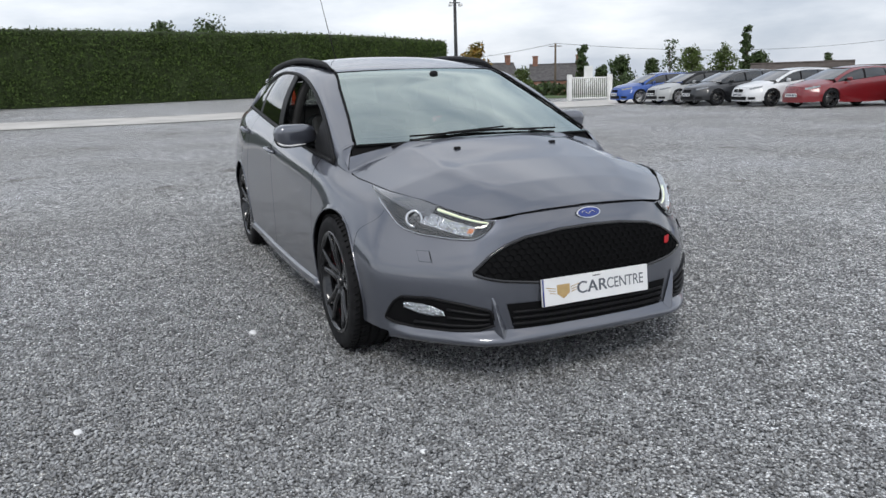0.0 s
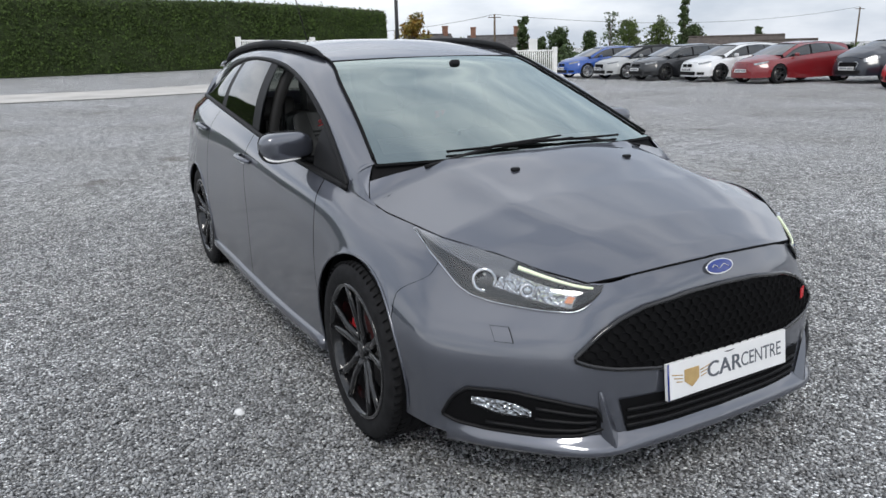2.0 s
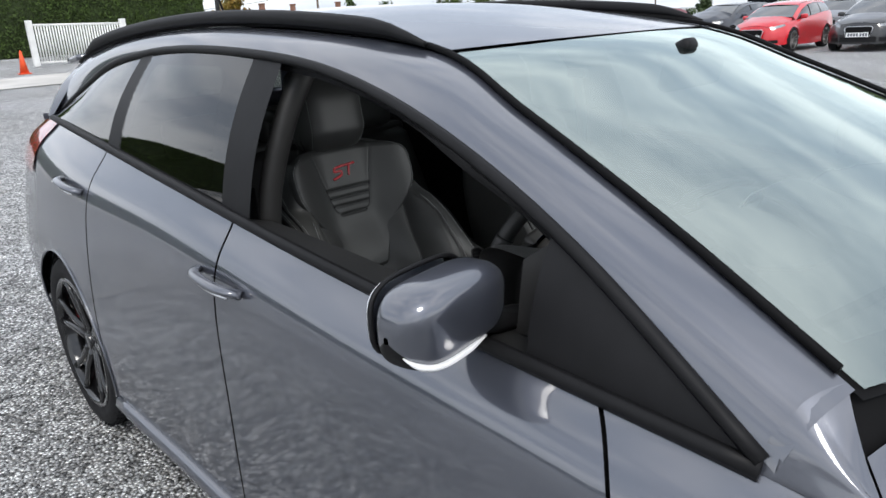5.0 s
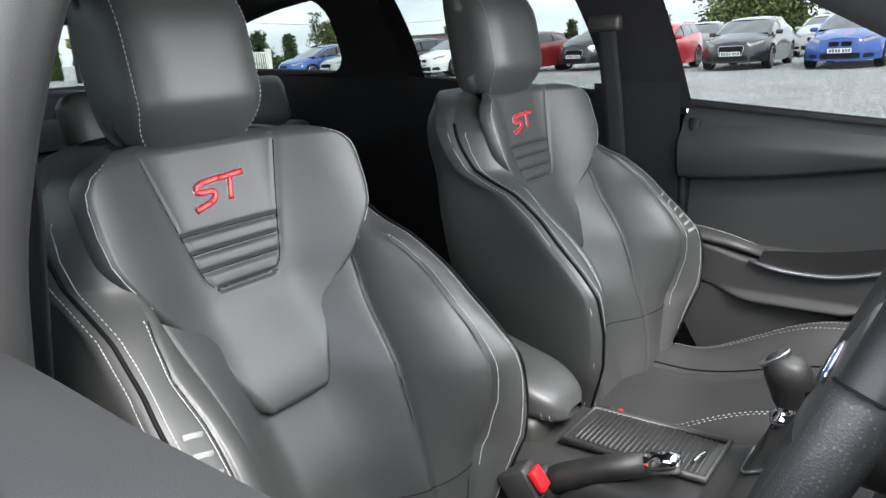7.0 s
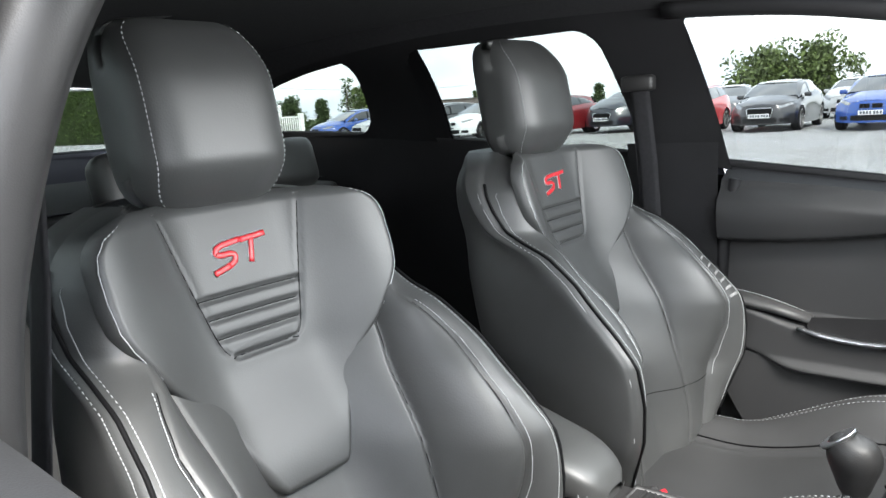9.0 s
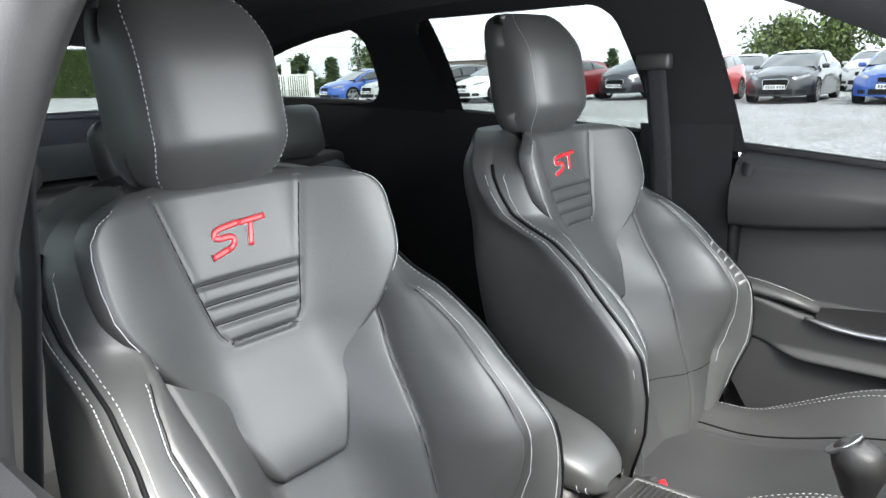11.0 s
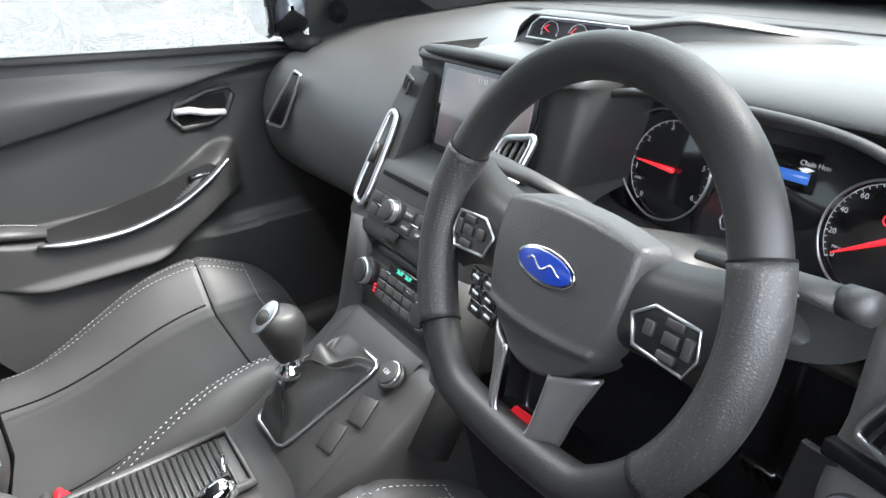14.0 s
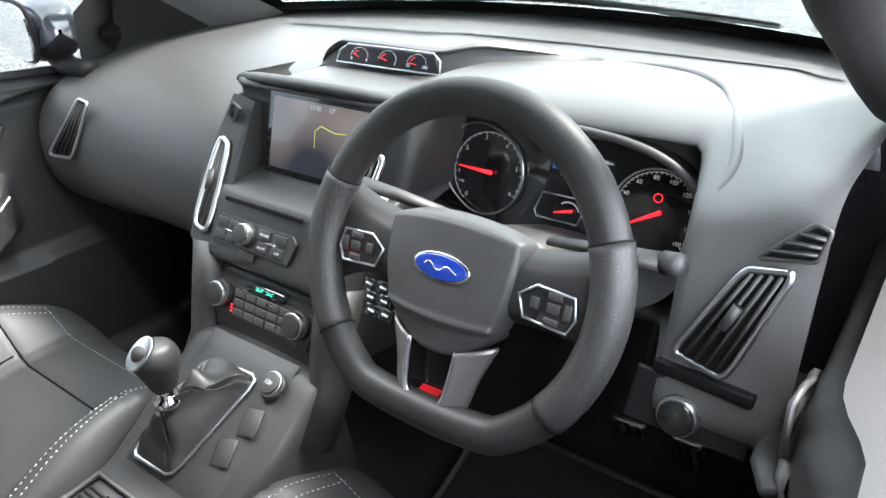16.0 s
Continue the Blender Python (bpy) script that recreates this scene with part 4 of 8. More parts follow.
# cowl, wipers
part("cowl", sheet(lambda u, v: (bonnet(2 * u - 1, 0.995) + Vector((0, 0, -0.02))) * (1 - v) + windscreen(K0, 2 * u - 1, 0.03, -0.006) * v, 40, 6), M["seam"], car, "black plastic scuttle panel")
for x0, x1, y1, w1 in ((-0.50, 0.10, 0.06, 0.13), (0.52, -0.05, 0.0, 0.10)):
    base = bonnet(x0 / 0.70, 0.985) + Vector((0, 0.01, 0.012))
    tip = windscreen(K0, x1 / 0.66, w1 * 0.5, 0.022)
    wip = part("wiper", tube([base, base.lerp(tip, 0.5) + Vector((0, 0, 0.018)), tip], lambda t: 0.008 - 0.004 * t, 6), M["trim"], car)
    blade = [windscreen(K0, (x0 + (x1 - x0) * t) / 0.67, 0.035 + 0.02 * t, 0.012) for t in np.linspace(0.15, 1.1, 14)]
    part("blade", tube(blade, 0.005, 6), M["seam"], wip)

# windscreen and its dark border
part("windscreen", sheet(lambda u, v: windscreen(K0, (2 * u - 1) * 0.985, 0.01 + 0.985 * v), 40, 30), M["screen_glass"], car, "raked windscreen reflecting the sky").visible_shadow = False
part("windscreen_border", sheet(lambda u, v: windscreen(K0, 2 * u - 1, v, -0.004), 60, 50,
                                keep=lambda u, v: abs(2 * u - 1) > 0.94 or v < 0.075 or v > 0.955), M["seam"], car)

# roof, pillars
part("roof", sheet(lambda u, v: roof(K0, 2 * u - 1, v), 40, 60), M["paint"], car)
for side in (-1, 1):
    def cant(u, v):
        y = 0.20 + 3.12 * u
        a, b = along(K0, "D", max(y, 0.245)), along(K0, "E", y)
        if y > 3.22:
            a = along(K0, "T", y) + np.array([0, 0, 0.01])
        p = a + (b - a) * v
        p[0] += 0.016 * math.sin(math.pi * v)
        p[2] += 0.012 * math.sin(math.pi * v)
        return p
    part("roof_pillar", sheet(both(cant, side), 90, 8), M["paint"], car)
    def foot(u, v):
        """The wing's upper corner between bonnet, pillar and belt."""
        wv = ((0.06 + 0.105 * v + 0.80) / 0.97) ** (1 / 1.5)
        fr = np.array(bonnet(1, min(wv, 1.0))) + np.array([0.002, 0.003, 0.001])
        y = 0.27 - 0.06 * v
        a, b = along(K0, "D", max(y, 0.245)), along(K0, "E", y)
        rr = a + (b - a) * v + np.array([0.017, 0, 0.013]) * math.sin(math.pi * v)
        p = fr * (1 - u) + rr * u
        k = smooth01(0, 0.22, v)
        p = p * k + skirt(K0, s_at(K0, 0.06 + 0.21 * u, "T"), 1.0) * (1 - k)
        return p + np.array([0.012, 0, 0.006]) * math.sin(math.pi * u) * (0.3 + v * (1 - v) * 2)
    part("pillar_base", sheet(both(foot, side), 18, 24), M["paint"], car)
    rail = [along(K0, "E", y) + np.array([0.012, 0, 0.012 + 0.014 * min(1, (y - 1.06) / 0.12, (3.12 - y) / 0.15)]) for y in np.linspace(1.06, 3.12, 40)]
    part("roof_rail", tube([(side * p[0], p[1], p[2]) for p in rail], lambda t: 0.016 * min(1, 0.35 + 8 * t, 0.35 + 8 * (1 - t)), 8, flat=1.1), M["trim"], car, "black roof rail")
    part("roof_gutter", tube([(side * p[0], p[1], p[2] + 0.008) for p in (along(K0, "E", y) for y in np.linspace(0.22, 3.3, 60))], 0.007, 5), M["seam"], car)
    part("window_trim", tube([(side * (p[0] + 0.003), p[1], p[2]) for p in (along(K0, "D", y) for y in np.linspace(0.26, 3.2, 70))], 0.011, 6), M["trim"], car)
    part("belt_moulding", tube([(side * (p[0] + 0.004), p[1], p[2] + 0.006) for p in (along(K0, "T", y) for y in np.linspace(0.26, 3.13, 60))], 0.011, 6, flat=1.2), M["trim"], car)
    glass = lambda y0, y1, mat, label, name="side_window", n=16: part(name, sheet(both(lambda u, v: side_glass(K0, y0 + (y1 - y0) * u, v), side), n, 14), mat, car, label)
    glass(0.27, 0.60, M["trim"], "black mirror corner panel", "mirror_corner", 10)
    if side > 0:
        glass(0.60, 1.54, M["glass"], "closed clear front passenger window").visible_shadow = False
    rear = 1.515 if side < 0 else 1.60
    glass(rear - 0.13 if side < 0 else rear - 0.07, rear, M["trim"], "black door pillar", "door_pillar", 6)
    glass(rear, 2.215, M["privacy"], "tinted rear door window").visible_shadow = False
    glass(2.205, 2.32, M["trim"], "black door pillar", "door_pillar", 6)
    glass(2.32, 3.18, M["privacy"], "tinted rear quarter window").visible_shadow = False

    # door mirror
    mir = new("door_mirror")
    mir.parent = car
    mir.matrix_local = pose(side * 0.865, 0.685, 0.980, 0, 0, -side * 8)

    def shell(a, v, k=1.0):
        """The mirror's skin: a round the long axis from front to top to back, v from foot to tip."""
        t = math.sin(math.pi * (v - 0.5))
        r = max(0.0, 1 - abs(t) ** (4.5 if t > 0 else 4.0)) ** 0.5 * (1 - 0.14 * (1 - v)) * k
        ca, sa = math.cos(radians(a)), math.sin(radians(a))
        cy, cz = math.copysign(abs(ca) ** 0.66, ca), math.copysign(abs(sa) ** 0.60, sa)
        z = 0.068 * cz * r
        return Vector((side * (0.118 * t * (k if k > 1 else 1) + 0.10 * z), -0.064 * cy * r * (1.0 if cy > 0 else 0.68) - 0.10 * z, z - 0.004 * t))
    part("cap", sheet(lambda u, v: shell(-30 + 232 * u, v), 50, 60), M["paint"], mir, "grey painted mirror cap")
    part("housing", sheet(lambda u, v: shell(198 + 136 * u, v, 0.975), 40, 60), M["trim"], mir)
    part("indicator", tube([shell(-37, v, 1.0) for v in np.linspace(0.40, 0.90, 24)], lambda t: 0.0115 * min(1, 0.25 + 3 * t, 0.2 + 5 * (1 - t)), 6, flat=0.45, up=(0, 0, 1)), M["white"], mir, "clear indicator strip")
    part("glass", slab([(side * 0.100 * math.copysign(abs(math.cos(a)) ** 0.6, math.cos(a)), 0.056 * math.copysign(abs(math.sin(a)) ** 0.6, math.sin(a))) for a in np.linspace(0, 2 * math.pi, 33)[:-1]], 0.004,
                       pose(0, 0.047, 0.002, -90, 0, 0)), M["chrome"], mir, "mirror glass", smooth=False)
    part("glass_surround", tube([Vector((side * 0.102 * math.copysign(abs(math.cos(a)) ** 0.6, math.cos(a)), 0.042, 0.002 - 0.058 * math.copysign(abs(math.sin(a)) ** 0.6, math.sin(a)))) for a in np.linspace(0, 2 * math.pi, 33)[:-1]], 0.004, 6, closed=True, up=(0, 1, 0)), M["trim"], mir)
    part("arm", tube([(-side * 0.06, 0.0, -0.045), (-side * 0.115, 0.0, -0.062), (-side * 0.17, -0.02, -0.065)], 0.026, 8, flat=0.7), M["trim"], mir)

    # handles
    for y0, name in ((1.33, "front_door"), (2.36, "rear_door")):
        vs = 0.70
        s0 = s_at(K0, y0, "S")
        pts = [skirt(K0, s_at(K0, y0 - 0.012 + d, "S"), vs, o) for d, o in zip(np.linspace(-0.0, 0.21, 9), (0.006, 0.026, 0.036, 0.04, 0.041, 0.04, 0.036, 0.026, 0.006))]
        h = part("handle", tube([(side * p[0], p[1], p[2]) for p in pts], 0.014, 8, flat=0.7), M["paint"], BODY[name, side])
        part("handle_insert", tube([(side * p[0], p[1], p[2] - 0.014) for p in pts[1:-1]], 0.004, 6), M["chrome"], BODY[name, side])

# tailgate and lamps
part("tailgate", sheet(lambda u, v: Vector(((2 * u - 1) * (0.60 + 0.02 * v), 3.565 + 0.06 * math.cos((2 * u - 1) * 1.4) - 0.03 * v, 0.55 + 0.52 * v)), 24, 12), M["paint"], car)
part("rear_window", sheet(lambda u, v: Vector(((2 * u - 1) * (0.58 - 0.10 * v), 3.53 - 0.20 * v + 0.07 * (1 - (2 * u - 1) ** 2), 1.06 + 0.215 * v)), 20, 10), M["privacy"], car, "tinted tailgate window").visible_shadow = False
for side in (-1, 1):
    part("rear_pillar", sheet(both(lambda u, v: (1 - u) * (along(K0, "T", 3.2) * (1 - v) + along(K0, "E", 3.2) * v) + u * np.array([0.585 - 0.10 * v, 3.54 - 0.19 * v, 1.05 + 0.22 * v]), side), 8, 8), M["paint"], car)
    part("tail_lamp", sheet(both(lambda u, v: skirt(K0, s_at(K0, 3.05) + 0.07 * u, 0.62 + 0.36 * v, 0.006), side), 14, 8), M["lamp_red"], car, "red tail lamp")
part("spoiler", sheet(lambda u, v: Vector(((2 * u - 1) * 0.50, 3.30 + 0.16 * v + 0.06 * (1 - (2 * u - 1) ** 2), 1.315 - 0.02 * v)), 20, 4, thick=0.02), M["paint"], car)
aer = [Vector((0.06, 3.0, 1.36)), Vector((0.02, 3.09, 1.66)), Vector((-0.02, 3.18, 1.98))]
part("aerial", tube(aer, lambda t: 0.005 - 0.0025 * t, 6), M["trim"], car, "thin black roof aerial")

# nose: grille, badge, plate, lower intake, fog lamps, headlamps
g_hi = lambda x: lerp_table([(0, 0.652), (0.15, 0.647), (0.295, 0.628), (0.37, 0.604), (0.44, 0.565), (0.51, 0.502)], abs(x))
g_lo = lambda x: lerp_table([(0, 0.446), (0.26, 0.449), (0.40, 0.464), (0.47, 0.478), (0.51, 0.494)], abs(x))
gr = part("upper_grille", sheet(lambda u, v: front(K0, 1.02 * (u - 0.5), g_lo(1.02 * (u - 0.5)) + (g_hi(1.02 * (u - 0.5)) - g_lo(1.02 * (u - 0.5))) * v, 0.004), 50, 8), M["seam"], car, "black honeycomb grille")
part("mesh", honeycomb(K0, -0.49, 0.49, g_lo, g_hi, 0.029, 0.009, 0.0024), M["seam"], gr)
rim = [front(K0, x, g_hi(x), 0.006) for x in np.linspace(-0.508, 0.508, 40)] + [front(K0, x, g_lo(x), 0.006) for x in np.linspace(0.508, -0.508, 40)]
part("rim", tube(rim, 0.008, 6, closed=True, up=(0, 1, 0)), M["paint_dark"], gr)
part("emblem", join(slab([(-0.022, -0.014), (-0.004, -0.016), (0.004, 0.014), (-0.016, 0.016)], 0.004, frame_on(front(K0, 0.405, 0.540, 0.012), (0.42, -0.9, 0.1))),
                    slab([(0.006, -0.016), (0.012, -0.016), (0.024, 0.016), (0.006, 0.016)], 0.004, frame_on(front(K0, 0.405, 0.540, 0.012), (0.42, -0.9, 0.1)))), M["red"], gr, "small red emblem", smooth=False)


def oval(a, b, depth, m, n=40):
    return slab([(a * math.cos(t), b * math.sin(t)) for t in np.linspace(0, 2 * math.pi, n + 1)[:-1]], depth, m, 0.001)


bp = front(K0, 0, 0.700, 0.0)
bm0 = frame_on(bp, (0, -0.93, 0.36))
BADGE = [(0.036 * (t - 0.5), 0.0035 * math.sin(11 * t) * (1 - 0.4 * t)) for t in np.linspace(0, 1, 40)]
badge = part("badge", oval(0.058, 0.024, 0.006, bm0), M["chrome"], car, "small blue oval badge with a bright rim")
part("field", oval(0.053, 0.020, 0.0075, bm0), M["blue"], badge)
part("stroke", tube([bm0 @ Vector((1.9 * x, 1.9 * y, 0.0085)) for x, y in BADGE], 0.0014, 5), M["chrome"], badge)

pm = frame_on((0, -0.868, 0.405), (0, -0.985, 0.12)) @ pose(0, 0, 0, 0, 0, 0)
plate = part("show_plate", slab([(-0.26, -0.0555), (0.26, -0.0555), (0.26, 0.0555), (-0.26, 0.0555)], 0.012, pm, 0.002), M["white"], car, "white dealer show plate with grey lettering", smooth=False)
part("edge_strip", block(0.006, 0.111, 0.002, m=pm @ Matrix.Translation((-0.257, 0, 0.0125))), M["blue"], plate)
M["plate_ink"] = material("plate_ink", (0.10, 0.11, 0.13), 0.5, vary=0.05)
M["gold"] = material("gold_print", (0.48, 0.33, 0.14), 0.45, vary=0.08, scale=40)
lettering("lettering", "CAR", 0.068, pm @ Matrix.Translation((-0.026, -0.001, 0.0125)) @ Matrix.Diagonal((1.10, 1, 1, 1)), M["plate_ink"], plate, spacing=1.02)
lettering("lettering", "CAR", 0.068, pm @ Matrix.Translation((-0.0235, -0.001, 0.0128)) @ Matrix.Diagonal((1.10, 1.03, 1, 1)), M["plate_ink"], plate, spacing=1.02)
lettering("lettering", "CENTRE", 0.064, pm @ Matrix.Translation((0.142, -0.001, 0.0125)) @ Matrix.Diagonal((0.82, 1, 1, 1)), M["plate_ink"], plate, depth=0.0003, spacing=0.96)
part("shield", slab([(-0.03, 0.026), (0.03, 0.026), (0.03, -0.01), (0.0, -0.032), (-0.03, -0.01)], 0.0012, pm @ Matrix.Translation((-0.163, 0, 0.0122))), M["gold"], plate, "small gold shield mark", smooth=False)
for i in range(3):
    for sx in (-1, 1):
        part("wing_line", block(0.045 - 0.01 * i, 0.003, 0.0008, m=pm @ Matrix.Translation((-0.163 + sx * (0.058 - 0.004 * i), 0.016 - 0.011 * i, 0.0125)) @ pose(0, 0, 0, 0, 0, sx * 12)), M["gold"], plate)

low = part("lower_intake", sheet(lambda u, v: front(K0, (u - 0.5) * (0.79 - 0.06 * (1 - v)), 0.262 + 0.108 * v, 0.004), 40, 8), M["seam"], car, "black lower air intake")
for z in (0.285, 0.31, 0.335):
    part("slat", tube([front(K0, x, z, 0.008) for x in np.linspace(-0.37, 0.37, 24)], 0.006, 6), M["trim"], low)
def lip_at(u, v):
    """The bumper's lower lip, standing proudest below the fog lamps' inner ends."""
    x = 1.56 * (u - 0.5)
    k = 0.62 + 0.38 * math.exp(-((abs(x) - 0.44) / 0.12) ** 2)
    z, o = cr([(0.264, 0.001), (0.250, 0.014), (0.236, 0.030), (0.224, 0.036), (0.212, 0.034), (0.198, 0.012)], v)
    return front(K0, x, z - 0.004 * abs(x), o * k * (1 - smooth01(0.70, 0.78, abs(x)) * 0.8))


part("splitter", sheet(lip_at, 90, 14), M["paint"], car)
for side in (-1, 1):
    def vane(u, v):
        """A folded body-coloured vane between fog lamp and middle intake."""
        x = 0.385 + 0.055 * u + 0.045 * v * (1 - u) + 0.015 * v
        ridge = 1 - abs(2 * u - 1)
        return front(K0, side * x, 0.235 + 0.165 * v, 0.005 + 0.030 * ridge * (1 - v) ** 0.7)
    part("vane", sheet(vane, 14, 16), M["paint"], car)
    f_lo = lambda x: lerp_table([(0.437, 0.286), (0.50, 0.266), (0.585, 0.257), (0.70, 0.257), (0.76, 0.265), (0.788, 0.282)], x)
    f_hi = lambda x: lerp_table([(0.437, 0.300), (0.456, 0.345), (0.55, 0.370), (0.651, 0.389), (0.742, 0.384), (0.77, 0.350), (0.788, 0.290)], x)
    pod = part("fog_pod", sheet(lambda u, v: front(K0, side * (0.437 + 0.351 * u), f_lo(0.437 + 0.351 * u) + (f_hi(0.437 + 0.351 * u) - f_lo(0.437 + 0.351 * u)) * v, 0.004), 36, 8), M["seam"], car, "black fog lamp surround")
    for i in range(3):
        part("slat", tube([front(K0, side * x, f_lo(x) + (f_hi(x) - f_lo(x)) * (0.2 + 0.27 * i), 0.010) for x in np.linspace(0.46, 0.60 if i else 0.70, 10)], 0.006, 6), M["trim"], pod)
    lamp_at = lambda u, v, o, k: front(K0, side * (0.608 + 0.122 * u), 0.331 + 0.022 * u + 0.046 * k * (v - 0.5) * math.sin(math.pi * min(max(u, 0.06), 0.94)) ** 0.4, o)
    part("lamp", sheet(lambda u, v: lamp_at(u, v, 0.012, 0.9), 16, 8), M["facet"], pod, "clear fog lamp")
    part("lens", sheet(lambda u, v: lamp_at(u, v, 0.017, 1.0), 16, 8), M["lens"], pod)
    xs = np.linspace(0.437, 0.788, 30)
    part("surround", tube([front(K0, side * x, f_lo(x), 0.005) for x in xs] + [front(K0, side * x, f_hi(x), 0.005) for x in xs[::-1]], 0.006, 6, closed=True, up=(0, 1, 0)), M["trim"], pod)
    part("washer_cover", sheet(lambda u, v: front(K0, side * (0.637 + 0.036 * u), 0.533 + 0.04 * v, 0.005), 4, 4), M["paint"], car)
    part("washer_gap", sheet(lambda u, v: front(K0, side * (0.6358 + 0.0384 * u), 0.5318 + 0.0424 * v, 0.0025), 4, 4), M["seam"], car)
    sa, sb = 1.80 / 13, 4.42 / 13
    hl_lo = lambda u: lerp_table([(0, 0.90), (0.035, 0.76), (0.08, 0.705), (0.20, 0.68), (0.36, 0.655), (0.45, 0.66), (0.53, 0.685), (0.66, 0.745), (0.82, 0.82), (1.0, 0.965)], u)
    lampbox = part("headlamp", sheet(both(lambda u, v: skirt(K0, sa + (sb - sa) * u, hl_lo(u) + (0.985 - hl_lo(u)) * v, 0.006), side), 60, 16), M["seam"], car, "swept-back headlamp with a dark housing")
    part("lens", sheet(both(lambda u, v: skirt(K0, sa + (sb - sa) * u, hl_lo(u) + (0.985 - hl_lo(u)) * v, 0.011 + 0.014 * math.sin(math.pi * v) * math.sin(math.pi * u) ** 0.5), side), 40, 12), M["lens"], lampbox, "clear lamp lens")
    part("daylight_strip", tube([Vector((p[0] * side, p[1], p[2])) for p in (skirt(K0, sa + (sb - sa) * u, 0.945, 0.012) for u in np.linspace(0.05, 0.34, 20))], lambda t: 0.0035 + 0.003 * t, 6), M["drl"], lampbox, "pale daylight lamp strip")
    for u0, v0, r in ((0.43, 0.778, 0.034), (0.27, 0.80, 0.019)):
        c = skirt(K0, sa + (sb - sa) * u0, v0, 0.008)
        n = Vector((side * 0.55, -0.8, 0.15))
        m = frame_on(Vector((c[0] * side, c[1], c[2])), n)
        part("projector_ring", lathe([(r, 0.0), (r + 0.004, 0.008), (r + 0.001, 0.012), (r - 0.006, 0.009)], 28, "z"), M["chrome"], lampbox).matrix_local = m
        bulb = bmesh.new()
        bmesh.ops.create_uvsphere(bulb, u_segments=20, v_segments=10, radius=r * 0.85)
        bmesh.ops.scale(bulb, vec=(1, 1, 0.45), verts=bulb.verts)
        bulb.transform(m)
        part("projector_lens", bulb, M["paint_dark"] if r > 0.025 else M["chrome"], lampbox)
    part("reflector", sheet(both(lambda u, v: skirt(K0, sa + (sb - sa) * (0.10 + 0.28 * u), 0.735 + 0.02 * u + 0.135 * v, 0.0085), side), 26, 6), M["facet"], lampbox)
    part("upper_cover", sheet(both(lambda u, v: skirt(K0, sa + (sb - sa) * (0.36 + 0.60 * u), 0.985 - (0.985 - hl_lo(0.36 + 0.60 * u)) * (0.44 + 0.04 * u) * (1 - v), 0.0088), side), 40, 6), M["smoke"], lampbox, "smoked grey upper lamp cover")
    part("edge_line", tube([Vector((p[0] * side, p[1], p[2])) for p in (skirt(K0, sa + (sb - sa) * u, hl_lo(u) + 0.004, 0.009) for u in np.linspace(0.03, 0.99, 50))], 0.0022, 5), M["chrome"], lampbox)
    part("indicator", sheet(both(lambda u, v: skirt(K0, sa + (sb - sa) * (0.105 + 0.028 * u), 0.775 + 0.06 * v, 0.0115), side), 6, 4), M["amber"], lampbox)

# ---- the cabin: seats ----
XS = [(.42, .115), (.60, .12), (.74, .13), (.80, .138), (.86, .15), (.90, .155), (1.05, .10)]
FS = [(.42, .055), (.52, .08), (.60, .085), (.72, .08), (.76, .07), (.81, .05), (.86, .035), (.90, .02), (1.05, -.02)]
FC = [(.42, .03), (.60, .032), (.70, .012), (.80, 0), (.86, -.02), (1.05, -.03)]
XI = [(.42, .16), (.55, .185), (.60, .20), (.66, .205), (.80, .195), (.84, .198), (.87, .19), (.90, .176), (.93, .192), (.98, .195), (1.005, .186), (1.025, .168), (1.04, .135), (1.048, .10)]
FI = [(.42, .06), (.52, .09), (.58, .11), (.62, .135), (.66, .16), (.70, .18), (.72, .185), (.76, .176), (.80, .154), (.84, .122), (.88, .088), (.90, .062), (.93, .048), (1.0, .045), (1.03, .03), (1.05, 0)]
XO = [(.42, .19), (.50, .215), (.60, .24), (.70, .245), (.82, .235), (.90, .222), (.95, .225), (.98, .221), (1.005, .209), (1.025, .188), (1.04, .150), (1.048, .11)]
FO = [(.42, .06), (.52, .12), (.60, .173), (.66, .195), (.70, .202), (.72, .203), (.76, .184), (.80, .156), (.84, .13), (.88, .088), (.90, .045), (.92, .015), (.96, 0), (1.05, -.02)]
PAD_W = [(.708, .030), (.711, .045), (.717, .056), (.727, .064), (.745, .073), (.80, .100), (.83, .118), (.85, .138), (.87, .156), (.89, .170), (.905, .180), (.92, .190), (.94, .199),
         (.97, .203), (1.0, .203), (1.015, .200), (1.03, .188), (1.04, .165), (1.047, .13)]
SEAT_INS = [(0.861, -0.03), (0.8635, 0.035), (0.868, 0.050), (0.876, 0.057), (0.89, 0.062), (0.95, 0.078), (1.03, 0.098), (1.1, 0.11)]
FOLDS = (0.934, 0.911, 0.888)


def seat_pt(x, f, z):
    """A place in the seat's frame: f is the distance before the leaning back plane."""
    return Vector((x, 1.652 + 0.32 * (z - 0.977) - f, z))


